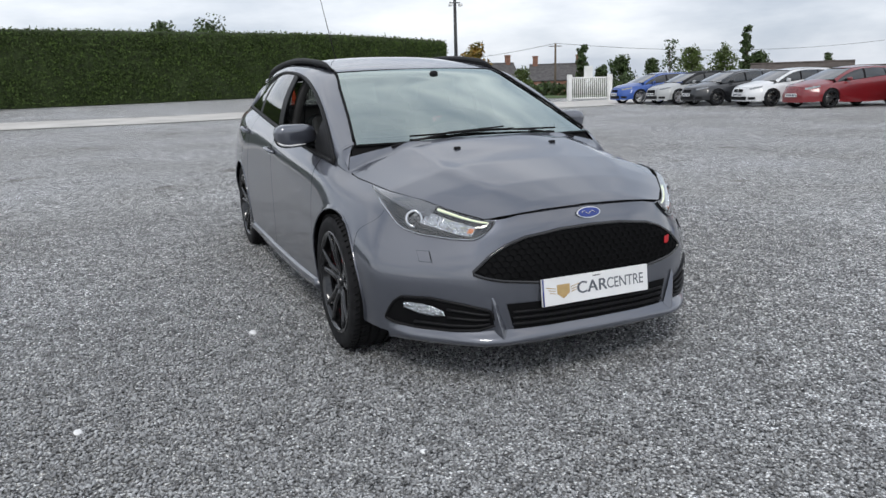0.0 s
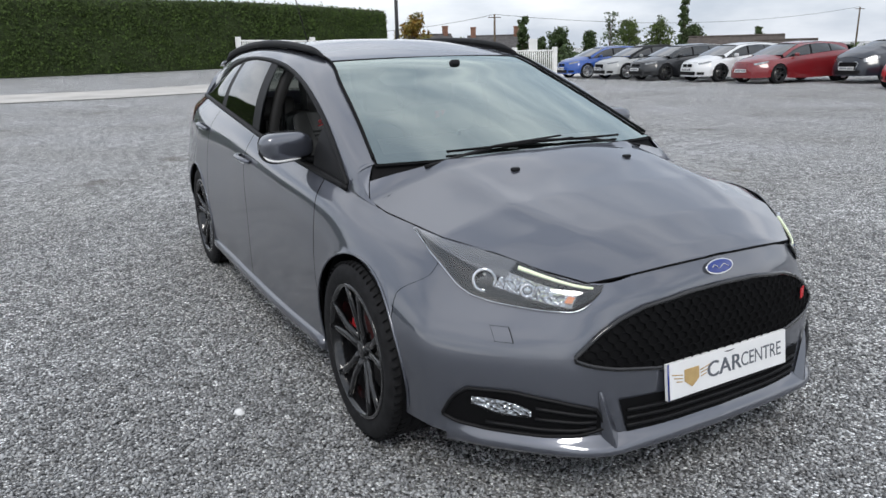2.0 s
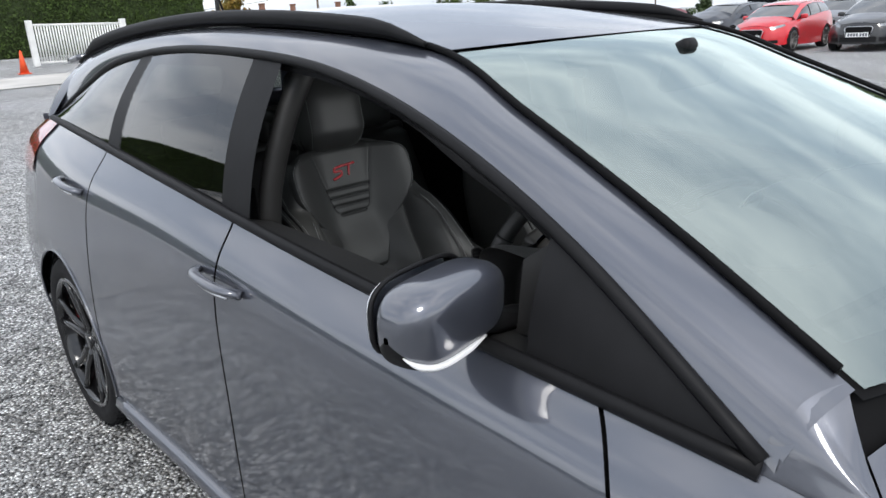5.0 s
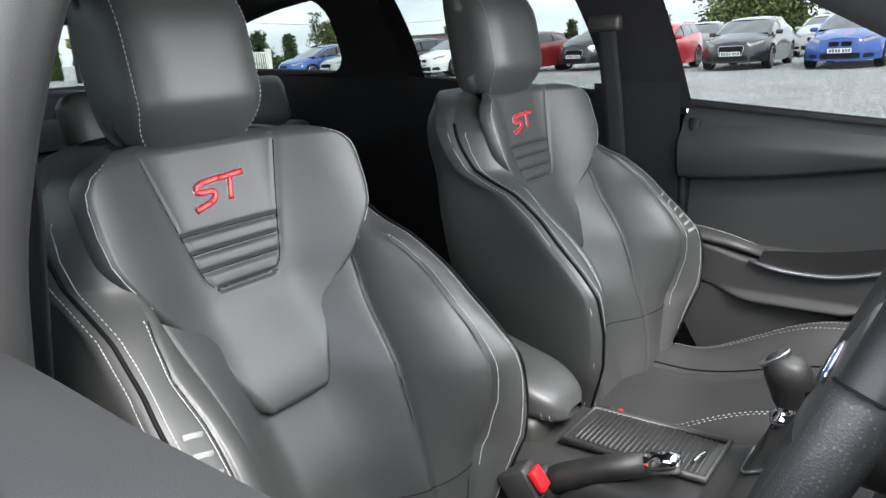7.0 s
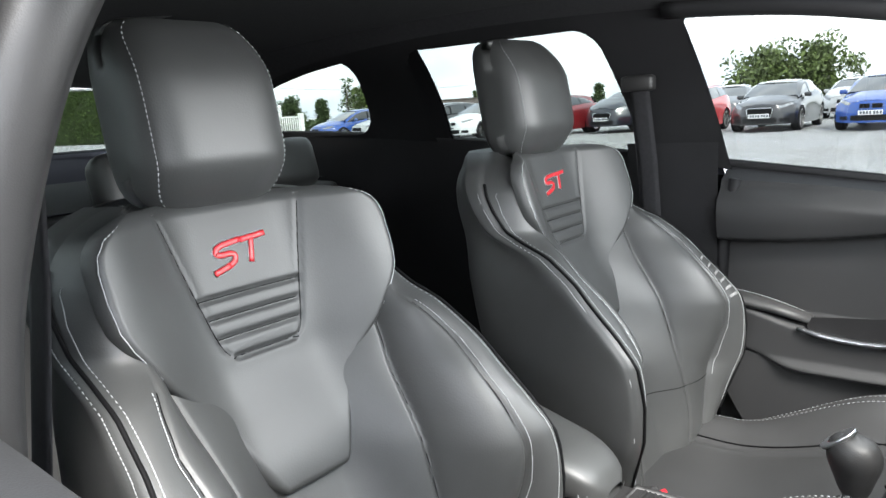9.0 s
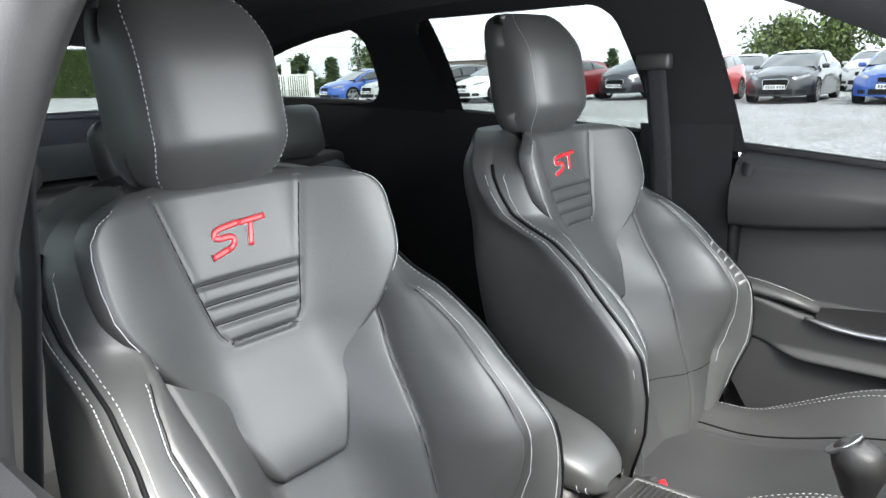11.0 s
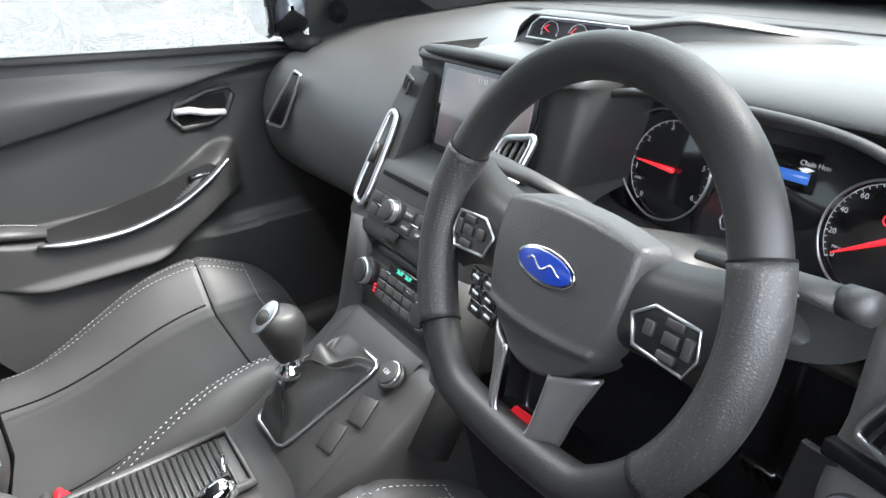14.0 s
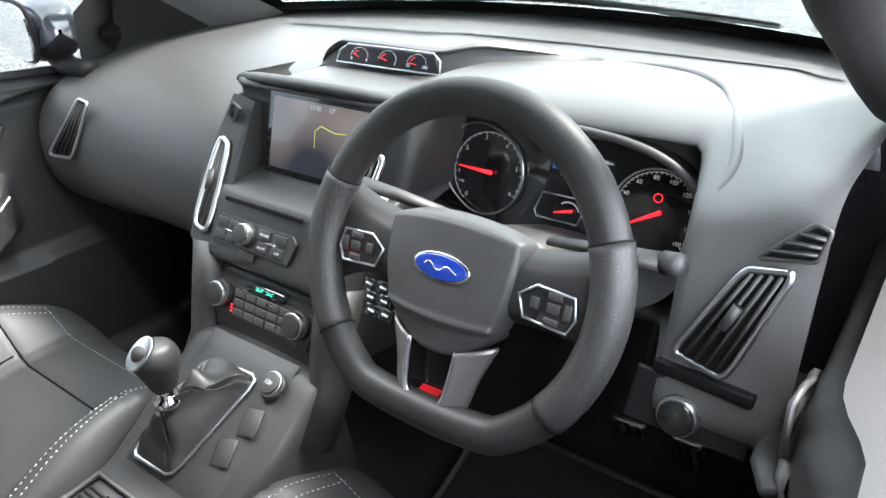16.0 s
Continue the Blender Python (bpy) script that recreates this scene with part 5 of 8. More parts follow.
def base_f(x, z):
    """Depth of the backrest's main body: middle, side roll and rim band."""
    ax = abs(x)
    xs, xi, xo = ease_table(XS, z), ease_table(XI, z), ease_table(XO, z)
    fc, fs, fi, fo = ease_table(FC, z), ease_table(FS, z), ease_table(FI, z), ease_table(FO, z)
    if ax < xs:
        f = fc + (fs - fc) * smooth01(0.30, 1.10, ax / xs) * 1.09
    elif ax < xi:
        t = (ax - xs) / (xi - xs)
        f = fs + (fi - fs) * t + 0.30 * max(0.0, fi - fs) * math.sin(math.pi * t) ** 0.8
    else:
        t = min(1.0, (ax - xi) / (xo - xi))
        f = fi + (fo - fi) * t + 0.006 * math.sin(math.pi * t)
    if z < 0.89:
        f -= 0.005 * math.exp(-((ax - xs) / 0.0035) ** 2) + 0.004 * math.exp(-((ax - xi) / 0.003) ** 2)
    f += 0.0018 * noise.noise((x * 14 + 3, z * 14, 0.5)) * (z < 0.88)
    return f - 0.05 * max(0.0, (z - 1.02) / 0.03) ** 2


def pad_f(x, z):
    """Depth of the proud shoulder pad, whose foot is a blunt V."""
    ax = abs(x)
    f = 0.03 * smooth01(0.86, 0.72, z) + 0.065 * smooth01(0.055, 0.20, ax)
    e = max(0.0, min(ease_table(PAD_W, z) - ax, (z - 0.708) * 1.1, 1.047 - z))
    f -= 0.024 * (1 - math.sqrt(1 - (1 - min(e / 0.016, 1)) ** 2))
    if z > 0.855:
        di = lerp_table(SEAT_INS, z) - ax
        f -= 0.003 * math.exp(-(di / 0.003) ** 2) * (z < 1.04)
        if ax < 0.046:
            f -= 0.0045 * math.exp(-((z - 0.8645) / 0.003) ** 2)
        if di > 0:
            f -= sum(0.0035 * math.exp(-((z - zf) / 0.0035) ** 2) for zf in FOLDS)
            f -= 0.0015 * smooth01(0, 0.012, di)
    return f + 0.0014 * noise.noise((x * 16, z * 16, 2.5))


def back_front(x, z, off=0.0):
    """A place on the front of a backrest, x from its middle line."""
    inside = 0.708 < z < 1.047 and abs(x) < ease_table(PAD_W, z)
    f = (pad_f(x, z) if inside else base_f(x, z)) + off
    return seat_pt(x, f, z + 0.25 * off)


def backrest_shell(u, v):
    z = 0.42 + 0.628 * v
    xo, fo = ease_table(XO, z), ease_table(FO, z) - 0.05 * max(0.0, (z - 1.02) / 0.03) ** 2
    if u < 0.76:
        x = xo * (2 * (u / 0.76) - 1)
        return seat_pt(x, base_f(x, z), z)
    back = -0.085 - 0.02 * math.sin(math.pi * v) - 0.05 * max(0.0, (z - 1.02) / 0.03) ** 2
    half = [(xo, fo), (xo + 0.010, fo - 0.012), (xo + 0.014, fo - 0.035), (xo + 0.006, 0.55 * fo + 0.4 * back), (xo - 0.006, back + 0.02), (xo - 0.05, back - 0.012), (0.0, back - 0.02)]
    ring = half + [(-x, f) for x, f in half[-2::-1]]
    x, f = cr(ring, (u - 0.76) / 0.24)
    return seat_pt(x, f, z)


def shoulder_pad(u, v):
    z = 0.7085 + 0.338 * (0.5 - 0.5 * math.cos(math.pi * v))
    x = ease_table(PAD_W, z) * math.sin(math.pi * (u - 0.5)) * 0.9999
    return seat_pt(x, pad_f(x, z), z)


def cushion_top(x, y, off=0.0):
    """A place on the top of a seat cushion."""
    hw = 0.262 - 0.02 * smooth01(1.2, 1.5, y)
    t = min(abs(x) / hw, 1.0)
    z = 0.432 + 0.070 * smooth01(1.36, 1.02, y)
    z += (0.03 + 0.048 * smooth01(1.38, 1.10, y) - 0.05 * smooth01(1.04, 0.90, y)) * smooth01(0.42, 0.80, t)
    z -= 0.11 * max(0.0, (t - 0.84) / 0.16) ** 2.2
    z -= 0.12 * max(0.0, (0.945 - y) / 0.095) ** 2.2
    z -= 0.004 * math.exp(-((t - 0.52) * hw / 0.0035) ** 2) + 0.005 * math.exp(-((y - 1.03 + 0.0 * x) / 0.004) ** 2)
    return Vector((x, y, z + off))


def cushion_shell(u, v):
    y = 0.852 + 0.66 * v
    k = 2 * u - 1
    hw = 0.262 - 0.02 * smooth01(1.2, 1.5, y)
    if abs(k) > 0.9:
        p = cushion_top(math.copysign(hw, k), y)
        p.z -= 0.20 * (abs(k) - 0.9) / 0.1
        return p
    return cushion_top(hw * k / 0.9, y)


def stitches(fn, n, length=0.0040, r=0.0006):
    """Short thread dashes along fn(t)."""
    bars = []
    n = int(n * 1.35)
    for i in range(n):
        a, b = fn((i + 0.2) / n), fn((i + 0.8) / n)
        d = (b - a)
        if d.length < 1e-5:
            continue
        d.normalize()
        c = (a + b) / 2
        bars.append(tube([c - d * length / 2, c + d * length / 2], r, 4))
    return join(*bars)


def headrest_shell(u, v):
    """A boxy pad with a softly bowed face: u round the upright axis, v from bottom to top."""
    a = 2 * math.pi * u
    ca, sa = math.cos(a), math.sin(a)
    px, py = math.copysign(abs(ca) ** 0.42, ca), math.copysign(abs(sa) ** 0.42, sa)
    h = 2 * v - 1
    r = (1 - abs(h) ** (7 if h < 0 else 9)) ** (0.32 if h < 0 else 0.36)
    z = 0.119 * h
    w = 0.103 - 0.006 * smooth01(0.3, 1.0, h) - 0.004 * smooth01(-0.3, -1.0, h)
    x, y = w * px * r, 0.061 * py * r
    if sa < 0:
        y += 0.022 * (px * r) ** 4 - 0.006 * (1 - h * h)
    return Vector((x, 1.713 + y + 0.16 * z + 0.030 * smooth01(-0.4, -1.0, h) * (sa < 0) + 0.035 * smooth01(0.1, 1, h) ** 2 * (sa < 0), 1.148 + z))


def front_seat():
    root = new("front_seat")
    root.parent = car
    tagged(root, "black leather sports bucket seat with pale stitching and red emblem")
    back = part("backrest", sheet(backrest_shell, 300, 200), M["leather"], root)
    part("shoulder_pad", sheet(shoulder_pad, 150, 190), M["leather"], back)
    # same leather as the backrest, coloured darker to dim the up-facing cushion
    part("cushion", sheet(cushion_shell, 90, 110), M["leather_dimmed"], root)
    head = part("headrest", sheet(headrest_shell, 72, 36), M["leather"], root, "tall black leather headrest")
    for sx in (-1, 1):
        part("stitching", stitches(lambda t: headrest_pt(sx, t), 26), M["thread"], head)
        part("headrest_post", tube([(sx * 0.055, 1.74, 0.98), (sx * 0.055, 1.755, 1.08)], 0.007, 8), M["chrome"], root)
        wing = [(sx * (lerp_table(PAD_W, z) - 0.007), z) for z in np.linspace(1.040, 0.885, 40)]
        part("stitching", stitches(lambda t: back_front(*cr(wing, t), 0.0012), 42), M["thread"], back)
        roll = [(sx * (lerp_table(XI, z) + 0.006), z) for z in np.linspace(0.888, 0.56, 60)]
        part("stitching", stitches(lambda t: back_front(*cr(roll, t), 0.0012), 78), M["thread"], back)
        for d, lift in ((-0.005, 0.001), (0.0105, -0.013)):
            rim = [seat_pt(sx * (lerp_table(XO, z) + d), (base_f(lerp_table(XO, z) + d, z) if d < 0 else lerp_table(FO, z)) + lift, z) for z in np.linspace(0.985, 0.50, 80)]
            part("stitching", stitches(lambda t: Vector(cr([tuple(p) for p in rim], t)), 110), M["thread"], back)
        rim = [seat_pt(sx * (lerp_table(XO, z) + 0.003), lerp_table(FO, z) + 0.0005, z) for z in np.linspace(1.0, 0.48, 90)]
        part("piping", tube(rim, 0.0026, 6), M["seam"], back)
        part("stitching", stitches(lambda t: cushion_top(sx * (0.215 - 0.03 * t), 1.44 - 0.5 * t, 0.001), 46), M["thread"], root)
        part("stitching", stitches(lambda t: cushion_top(sx * (0.232 - 0.03 * t), 1.44 - 0.5 * t, 0.001), 46), M["thread"], root)
        part("seam", tube([cushion_top(sx * 0.262 * 0.53, 1.44 - 0.4 * t, 0.001) for t in np.linspace(0, 1, 20)], 0.0018, 5), M["seam"], root)
        part("side_trim", block(0.03, 0.50, 0.11, (sx * 0.262, 1.20, 0.30), 0.012), M["plastic2"], root)
    part("seam", tube([cushion_top(x, 1.03, 0.001) for x in np.linspace(-0.2, 0.2, 24)], 0.0022, 5), M["seam"], root)
    part("stitching", stitches(lambda t: cushion_top(-0.2 + 0.4 * t, 0.945, 0.001), 40), M["thread"], root)
    part("base", block(0.44, 0.52, 0.16, (0, 1.18, 0.27), 0.02), M["plastic2"], root)
    # sewn seams of the backrest
    def seam(pts, r=0.0008, off=0.0004):
        part("seam", tube([back_front(x, z, off) for x, z in pts], r, 5), M["seam"], back)
    for sx in (-1, 1):
        seam([(sx * lerp_table(SEAT_INS, z), z) for z in np.linspace(0.868, 1.03, 40)])
        seam([(sx * lerp_table(XS, z), z) for z in np.linspace(0.46, 0.865, 50)])
        seam([(sx * lerp_table(XI, z), z) for z in np.linspace(0.50, 0.885, 60)])
    seam([(x, 0.8645) for x in np.linspace(-0.048, 0.048, 20)])
    seam([(x, 0.55 + 0.3 * x * x) for x in np.linspace(-0.19, 0.19, 40)])
    for zf in FOLDS:
        w = lerp_table(SEAT_INS, zf) - 0.003
        seam([(x, zf) for x in np.linspace(-w, w, 24)])
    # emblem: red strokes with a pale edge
    def mark(name, r, mat, lift):
        z0 = lambda x, y: back_front(x, 0.977 + y, lift)
        zig = [(0.004, 0.0175), (-0.030, 0.0135), (-0.034, 0.003), (-0.006, 0.0035), (-0.010, -0.0085), (-0.041, -0.0165)]
        top, stem = [(0.004, 0.0165), (0.042, 0.0195)], [(0.021, 0.017), (0.013, -0.0115)]
        for pts in (zig, top, stem):
            if len(pts) > 2:
                soft = [pts[0]] + [tuple(np.array(p) * 0.78 + np.array(q) * 0.22) for p, n1, n0 in zip(pts[1:-1], pts[2:], pts[:-2]) for q in (n0, n1)] + [pts[-1]]
            else:
                soft = pts
            dense = [z0(*(np.array(a) + (np.array(b) - np.array(a)) * t)) for a, b in zip(soft, soft[1:]) for t in np.linspace(0, 1, 8)]
            part(name, tube(dense, r, 6, flat=0.25, up=(0, -0.952, 0.305)), mat, back)
    mark("emblem_edge", 0.0045, M["white"], 0.0005)
    mark("emblem", 0.0037, M["red"], 0.0016)
    return root


def headrest_pt(sx, t):
    v = 0.03 + 0.93 * t
    p = headrest_shell(0.75 + sx * 0.122, v)
    return p + Vector((0, -0.001, 0))


M["mark_print"] = material("grey_mark", (0.24, 0.24, 0.24), 0.5, vary=0.05)
seat_a = front_seat()
seat_a.matrix_local = pose(-0.348, 0, 0)
seat_b = copy_thing(seat_a, pose(0.392, 0, 0))
for seat, sx in ((seat_a, -1), (seat_b, 1)):
    # maker's mark on the outer rim band, as plain bars
    for i in range(6):
        z = 0.800 - 0.0148 * i
        xa, xb = lerp_table(XI, z) + 0.011, lerp_table(XO, z) - 0.011
        p, q = back_front(sx * xa, z, 0.0016), back_front(sx * xb, z + 0.004, 0.0016)
        part("maker_mark", tube([p, p.lerp(q, 0.5), q], 0.0034, 6, flat=0.25, up=(0, -0.95, 0.3)), M["mark_print"], seat)


def rear_bench():
    root = new("rear_bench")
    root.parent = car
    tagged(root, "black leather rear bench with three low headrests")

    def back(u, v):
        k = 2 * u - 1
        f = 0.03 * math.cos(k * 6.2) * smooth01(0, 0.3, v) + 0.02
        return Vector((0.02 + 0.62 * k, 2.30 + 0.24 * v - f + 0.12 * smooth01(0.9, 1.0, abs(k)) + 0.10 * smooth01(0.92, 1, v), 0.46 + 0.48 * v))
    part("backrest", sheet(back, 60, 24), M["door"], root)
    part("backrest_top", block(1.2, 0.16, 0.06, (0.02, 2.62, 0.915), 0.02), M["door"], root)
    part("cushion", block(1.24, 0.55, 0.16, (0.02, 2.06, 0.38), 0.05, 3), M["leather_dimmed"], root)
    for x in (-0.36, 0.02, 0.40):
        part("headrest", block(0.255, 0.10, 0.145, m=pose(x, 2.56, 1.01, -14), bevel=0.035, seg=3), M["leather"], root)
    return root


rear_bench()
part("load_cover", sheet(lambda u, v: Vector((0.02 + 1.22 * (u - 0.5), 2.62 + 0.75 * v, 0.955 + 0.02 * v)), 10, 10), M["cloth"], car, "black luggage cover behind the rear seats")
for x in (0.46, 0.56):
    part("strap", tube([(x, 2.60, 1.01), (x + 0.03, 2.66, 1.03), (x + 0.09, 2.74, 0.96)], 0.02, 6, flat=0.25), M["cloth"], car)

# ---- floor, headliner, pillar trims ----
part("cabin_floor", block(1.46, 3.2, 0.05, (0.0, 1.95, 0.195), 0.01), M["carpet"], car, "black carpet")
part("front_bulkhead", sheet(lambda u, v: Vector((-0.74 + 1.48 * u, 0.38 + 0.12 * (1 - v) ** 2, 0.2 + 0.66 * v)), 4, 10), M["carpet"], car)
part("headliner", sheet(lambda u, v: roof(K0, (2 * u - 1) * 1.0, 0.02 + 0.96 * v) - Vector((0, 0, 0.035)), 20, 40), M["cloth"], car, "dark cloth headliner")
for side in (-1, 1):
    def cant_in(u, v):
        y = 0.22 + 3.05 * u
        a, b = along(K0, "D", max(y, 0.245)), along(K0, "E", y)
        p = a + (b - a) * v
        p[0] -= 0.028
        p[2] -= 0.012
        return p
    part("roof_trim", sheet(both(lambda u, v: cant_in(0.30 + 0.70 * u, v), side), 60, 6), M["cloth"], car)
    part("windscreen_pillar_trim", sheet(both(lambda u, v: cant_in(0.31 * u, v), side), 40, 6), M["grain"], car, "grey cloth-covered windscreen pillar")
    band = [along(K0, "D", y) + np.array([-0.040, 0, -0.018]) for y in np.linspace(0.60, 1.52, 30)]
    part("door_frame_trim", tube([(side * p[0], p[1], p[2]) for p in band], 0.022, 8, flat=0.7, up=(side * 0.5, 0, 1)), M["pillar"], car, "black inner window frame")

    def trim_at(u, v):
        y = 0.27 + 2.93 * u
        h = v
        p = side_glass(K0, y, h)
        p[0] -= 0.034
        return p

    def box_gap(y, z, y0, y1, z0, z1, r):
        """Signed distance to a rounded opening, negative within."""
        qy, qz = abs(y - (y0 + y1) / 2) - (y1 - y0) / 2 + r, abs(z - (z0 + z1) / 2) - (z1 - z0) / 2 + r
        return math.hypot(max(qy, 0), max(qz, 0)) + min(max(qy, qz), 0) - r

    def opening(y, z):
        top = along(K0, "D", y)[2] - 0.030
        over = z - top
        front_w = max(0.60 - y, y - 1.425 - 0.20 * (z - 0.95), over)
        door_w = max(box_gap(y - 0.25 * (z - 1.0) * (1 - smooth01(1.75, 2.1, y)), z, 1.625, 2.24, 1.008, 1.29, 0.05), over)
        quarter = max(box_gap(y + 0.25 * (z - 1.2) * (1 - smooth01(2.55, 2.85, y)), z, 2.44, 3.02, 1.075, 1.285, 0.06), over)
        return min(front_w, door_w, quarter)

    bm_t = sheet(trim_at, 280, 44)
    inside = {x for x in bm_t.verts if opening(x.co.y, x.co.z) < 0}
    bmesh.ops.delete(bm_t, geom=[f for f in bm_t.faces if all(x in inside for x in f.verts)], context="FACES")
    for x in inside:
        if not x.is_valid or not x.link_faces:
            continue
        y, z, e = x.co.y, x.co.z, 0.002
        for _ in range(4):
            d = opening(y, z)
            gy, gz = (opening(y + e, z) - opening(y - e, z)) / (2 * e), (opening(y, z + e) - opening(y, z - e)) / (2 * e)
            k = d / max(gy * gy + gz * gz, 0.05)
            y, z = y - gy * max(-0.02, min(0.02, k)), z - gz * max(-0.02, min(0.02, k))
        x.co.y, x.co.z = y, z
    bmesh.ops.delete(bm_t, geom=[x for x in bm_t.verts if not x.link_faces], context="VERTS")
    for x in bm_t.verts:
        x.co.x *= side
    part("pillar_trim", bm_t, M["pillar"], car, "black pillar trim")
    post = [(0.56, 1.42, 1.32), (0.605, 1.425, 1.25), (0.645, 1.435, 1.17), (0.678, 1.455, 1.06), (0.695, 1.468, 0.96), (0.705, 1.475, 0.80), (0.705, 1.475, 0.50)]
    if side < 0:
        lean = [(0.600, 1.06, 1.240), (0.612, 1.02, 1.228), (0.618, 0.95, 1.203), (0.618, 0.85, 1.150), (0.622, 0.70, 1.085), (0.638, 0.568, 1.015), (0.67, 0.40, 0.955)]
        part("windscreen_pillar_cover", tube([Vector((-p[0], p[1], p[2])) for p in (cr(lean, t) for t in np.linspace(0, 1, 30))], 0.037, 12, up=(1, 0, 0)), M["pillar"], car, "grey inner cover of the windscreen pillar")
        part("door_pillar_trim", tube([Vector((-p[0], p[1], p[2])) for p in (cr(post, t) for t in np.linspace(0, 1, 24))], 0.021, 10, flat=1.4, up=(1, 0, 0)), M["plastic2"], car, "black padded door pillar")
    # rear door and load side trims
    part("rear_side_trim", sheet(both(lambda u, v: np.array([along(K0, "T", 1.62 + 1.6 * u)[0] - 0.035 - 0.05 * smooth01(0.2, 0.8, 1 - v) * 0.6, 1.60 + 1.62 * u, 0.25 + (along(K0, "T", 1.6 + 1.6 * u)[2] - 0.235) * v]), side), 40, 14), M["pillar"], car)
    # lower wall of the cabin behind the door cards
    part("inner_sill", block(0.10, 2.2, 0.16, (side * 0.74, 1.15, 0.25), 0.03), M["plastic2"], car)


def door_card(side, x0):
    """A front door's inner panel: x0 its plane; side +1 passenger, -1 driver."""
    root = BODY["front_door", side]

    def inner(y, z):
        line = 0.817 + 0.073 * smooth01(1.44, 0.7, y)
        d = 0.0
        d += 0.030 * smooth01(line - 0.004, line + 0.004, z)                      # upper pad
        d += 0.012 * math.sin(math.pi * min(max((z - line) / 0.11, 0), 1))
        arm = 0.655 + 0.03 * smooth01(1.25, 1.4, y) + 0.085 * smooth01(1.10, 0.88, y)
        body = smooth01(0.86, 0.92, y) * (1 - smooth01(1.46, 1.50, y))
        d += 0.062 * smooth01(arm + 0.012, arm - 0.008, z) * smooth01(arm - 0.12, arm - 0.09, z) * body * (1 - 0.0 * y)
        d += 0.016 * smooth01(0.585, 0.56, z)
        d -= 0.02 * smooth01(0.98, 0.90, y) * (z < line) * (z > 0.56)
        if side < 0:
            d = max(d, 0.066 * smooth01(1.12, 0.94, y) * smooth01(0.56, 0.62, z))
        return d

    def at(u, v):
        y = 0.60 + 0.845 * u
        top = 0.947 - 0.05 * smooth01(1.44, 0.68, y)
        z = 0.30 + (top - 0.30) * v
        x = x0 - inner(y, z) + 0.02 * smooth01(0.93, 1.0, v)
        return Vector((side * x, y, z))
    card = part("door_card", sheet(at, 120, 130), M["door"], root, "moulded black inner door panel")
    if side > 0:
        part("sill_cap", sheet(lambda u, v: at(u, 1.0) * (1 - v) + Vector((along(K0, "T", 0.60 + 0.845 * u)[0] * side, 0.60 + 0.845 * u, along(K0, "T", 0.6 + 0.845 * u)[2] + 0.004)) * v, 40, 4), M["trim"], card)
    else:
        part("sill_cap", sheet(lambda u, v: at(u, 1.0) * (1 - v) + Vector((along(K0, "T", 0.60 + 0.845 * u)[0] * side, 0.60 + 0.845 * u, along(K0, "T", 0.6 + 0.845 * u)[2] + 0.004)) * v, 40, 4), M["door"], card)
    on = lambda y, z, o: Vector((side * (x0 - inner(y, z) - o), y, z))
    pull = [on(y, z, 0.012) for y, z in ((1.27, 0.652), (1.20, 0.640), (1.11, 0.640), (1.02, 0.662), (0.955, 0.695), (0.905, 0.730))]
    pull = [Vector((side * (x0 - 0.066), p.y, p.z)) for p in pull]
    dense = [Vector(cr([tuple(p) for p in pull], t)) for t in np.linspace(0, 1, 30)]
    part("pull_strip", tube(dense, lambda t: 0.0095 * min(1, 0.4 + 5 * t, 0.5 + 5 * (1 - t)), 8, flat=0.6), M["satin"] if side > 0 else M["door"], card, "satin metal door pull" if side > 0 else "black door pull")
    if side > 0:
        hollow = lambda u, v: Vector(cr([tuple(p) for p in pull], 0.06 + 0.86 * u)) + Vector((side * 0.022 * v, 0.008 * v, (0.004 + 0.042 * math.sin(math.pi * min(1, u * 0.9 + 0.1)) ** 0.7) * v))
        part("pull_hollow", sheet(hollow, 30, 8), M["seam"], card)
    part("pull_cup", tube([p + Vector((side * 0.020, 0, -0.020)) for p in dense[:-4]], lambda t: 0.006 + 0.010 * math.sin(math.pi * t), 10), M["door"], card)
    part("armrest_pad", tube([Vector((side * (x0 - 0.035), y, z)) for y, z in ((1.47, 0.70), (1.40, 0.695), (1.32, 0.682), (1.25, 0.665))], lambda t: 0.036 - 0.016 * t, 16, flat=0.5), M["leather_dimmed"], card)
    part("stitching", stitches(lambda t: Vector((side * (x0 - 0.035 - 0.02), 1.46 - 0.2 * t, 0.722 - 0.035 * t * t)), 26), M["thread"], card)
    part("latch_surround", tube([on(y, z, 0.004) for y, z in ((0.985, 0.815), (0.97, 0.838), (0.90, 0.85), (0.855, 0.852), (0.85, 0.835), (0.87, 0.80), (0.90, 0.786), (0.965, 0.79))], 0.006, 6, closed=True), M["plastic2"], card)
    part("latch_recess", sheet(lambda u, v: on(0.865 + 0.105 * u, 0.797 + 0.045 * v, 0.003), 4, 4), M["seam"], card)
    part("latch", tube([on(0.975, 0.826, 0.008), on(0.945, 0.824, 0.014), on(0.915, 0.812, 0.016), on(0.875, 0.805, 0.014)], lambda t: 0.013 - 0.004 * abs(t - 0.5), 8, flat=0.6), M["silver"] if side > 0 else M["door"], card, "silver door release" if side > 0 else "black door release")
    part("switch_block", block(0.03, 0.06, 0.012, (side * (x0 - 0.045), 0.955, 0.705), 0.004), M["paint_dark"], card)
    # speaker corner
    part("tweeter_panel", sheet(lambda u, v: Vector((side * (x0 + 0.01 - 0.02 * v), 0.50 + 0.17 * u, 0.90 + (0.16 - 0.12 * abs(u - 0.62)) * v)), 8, 8), M["plastic2"], card)
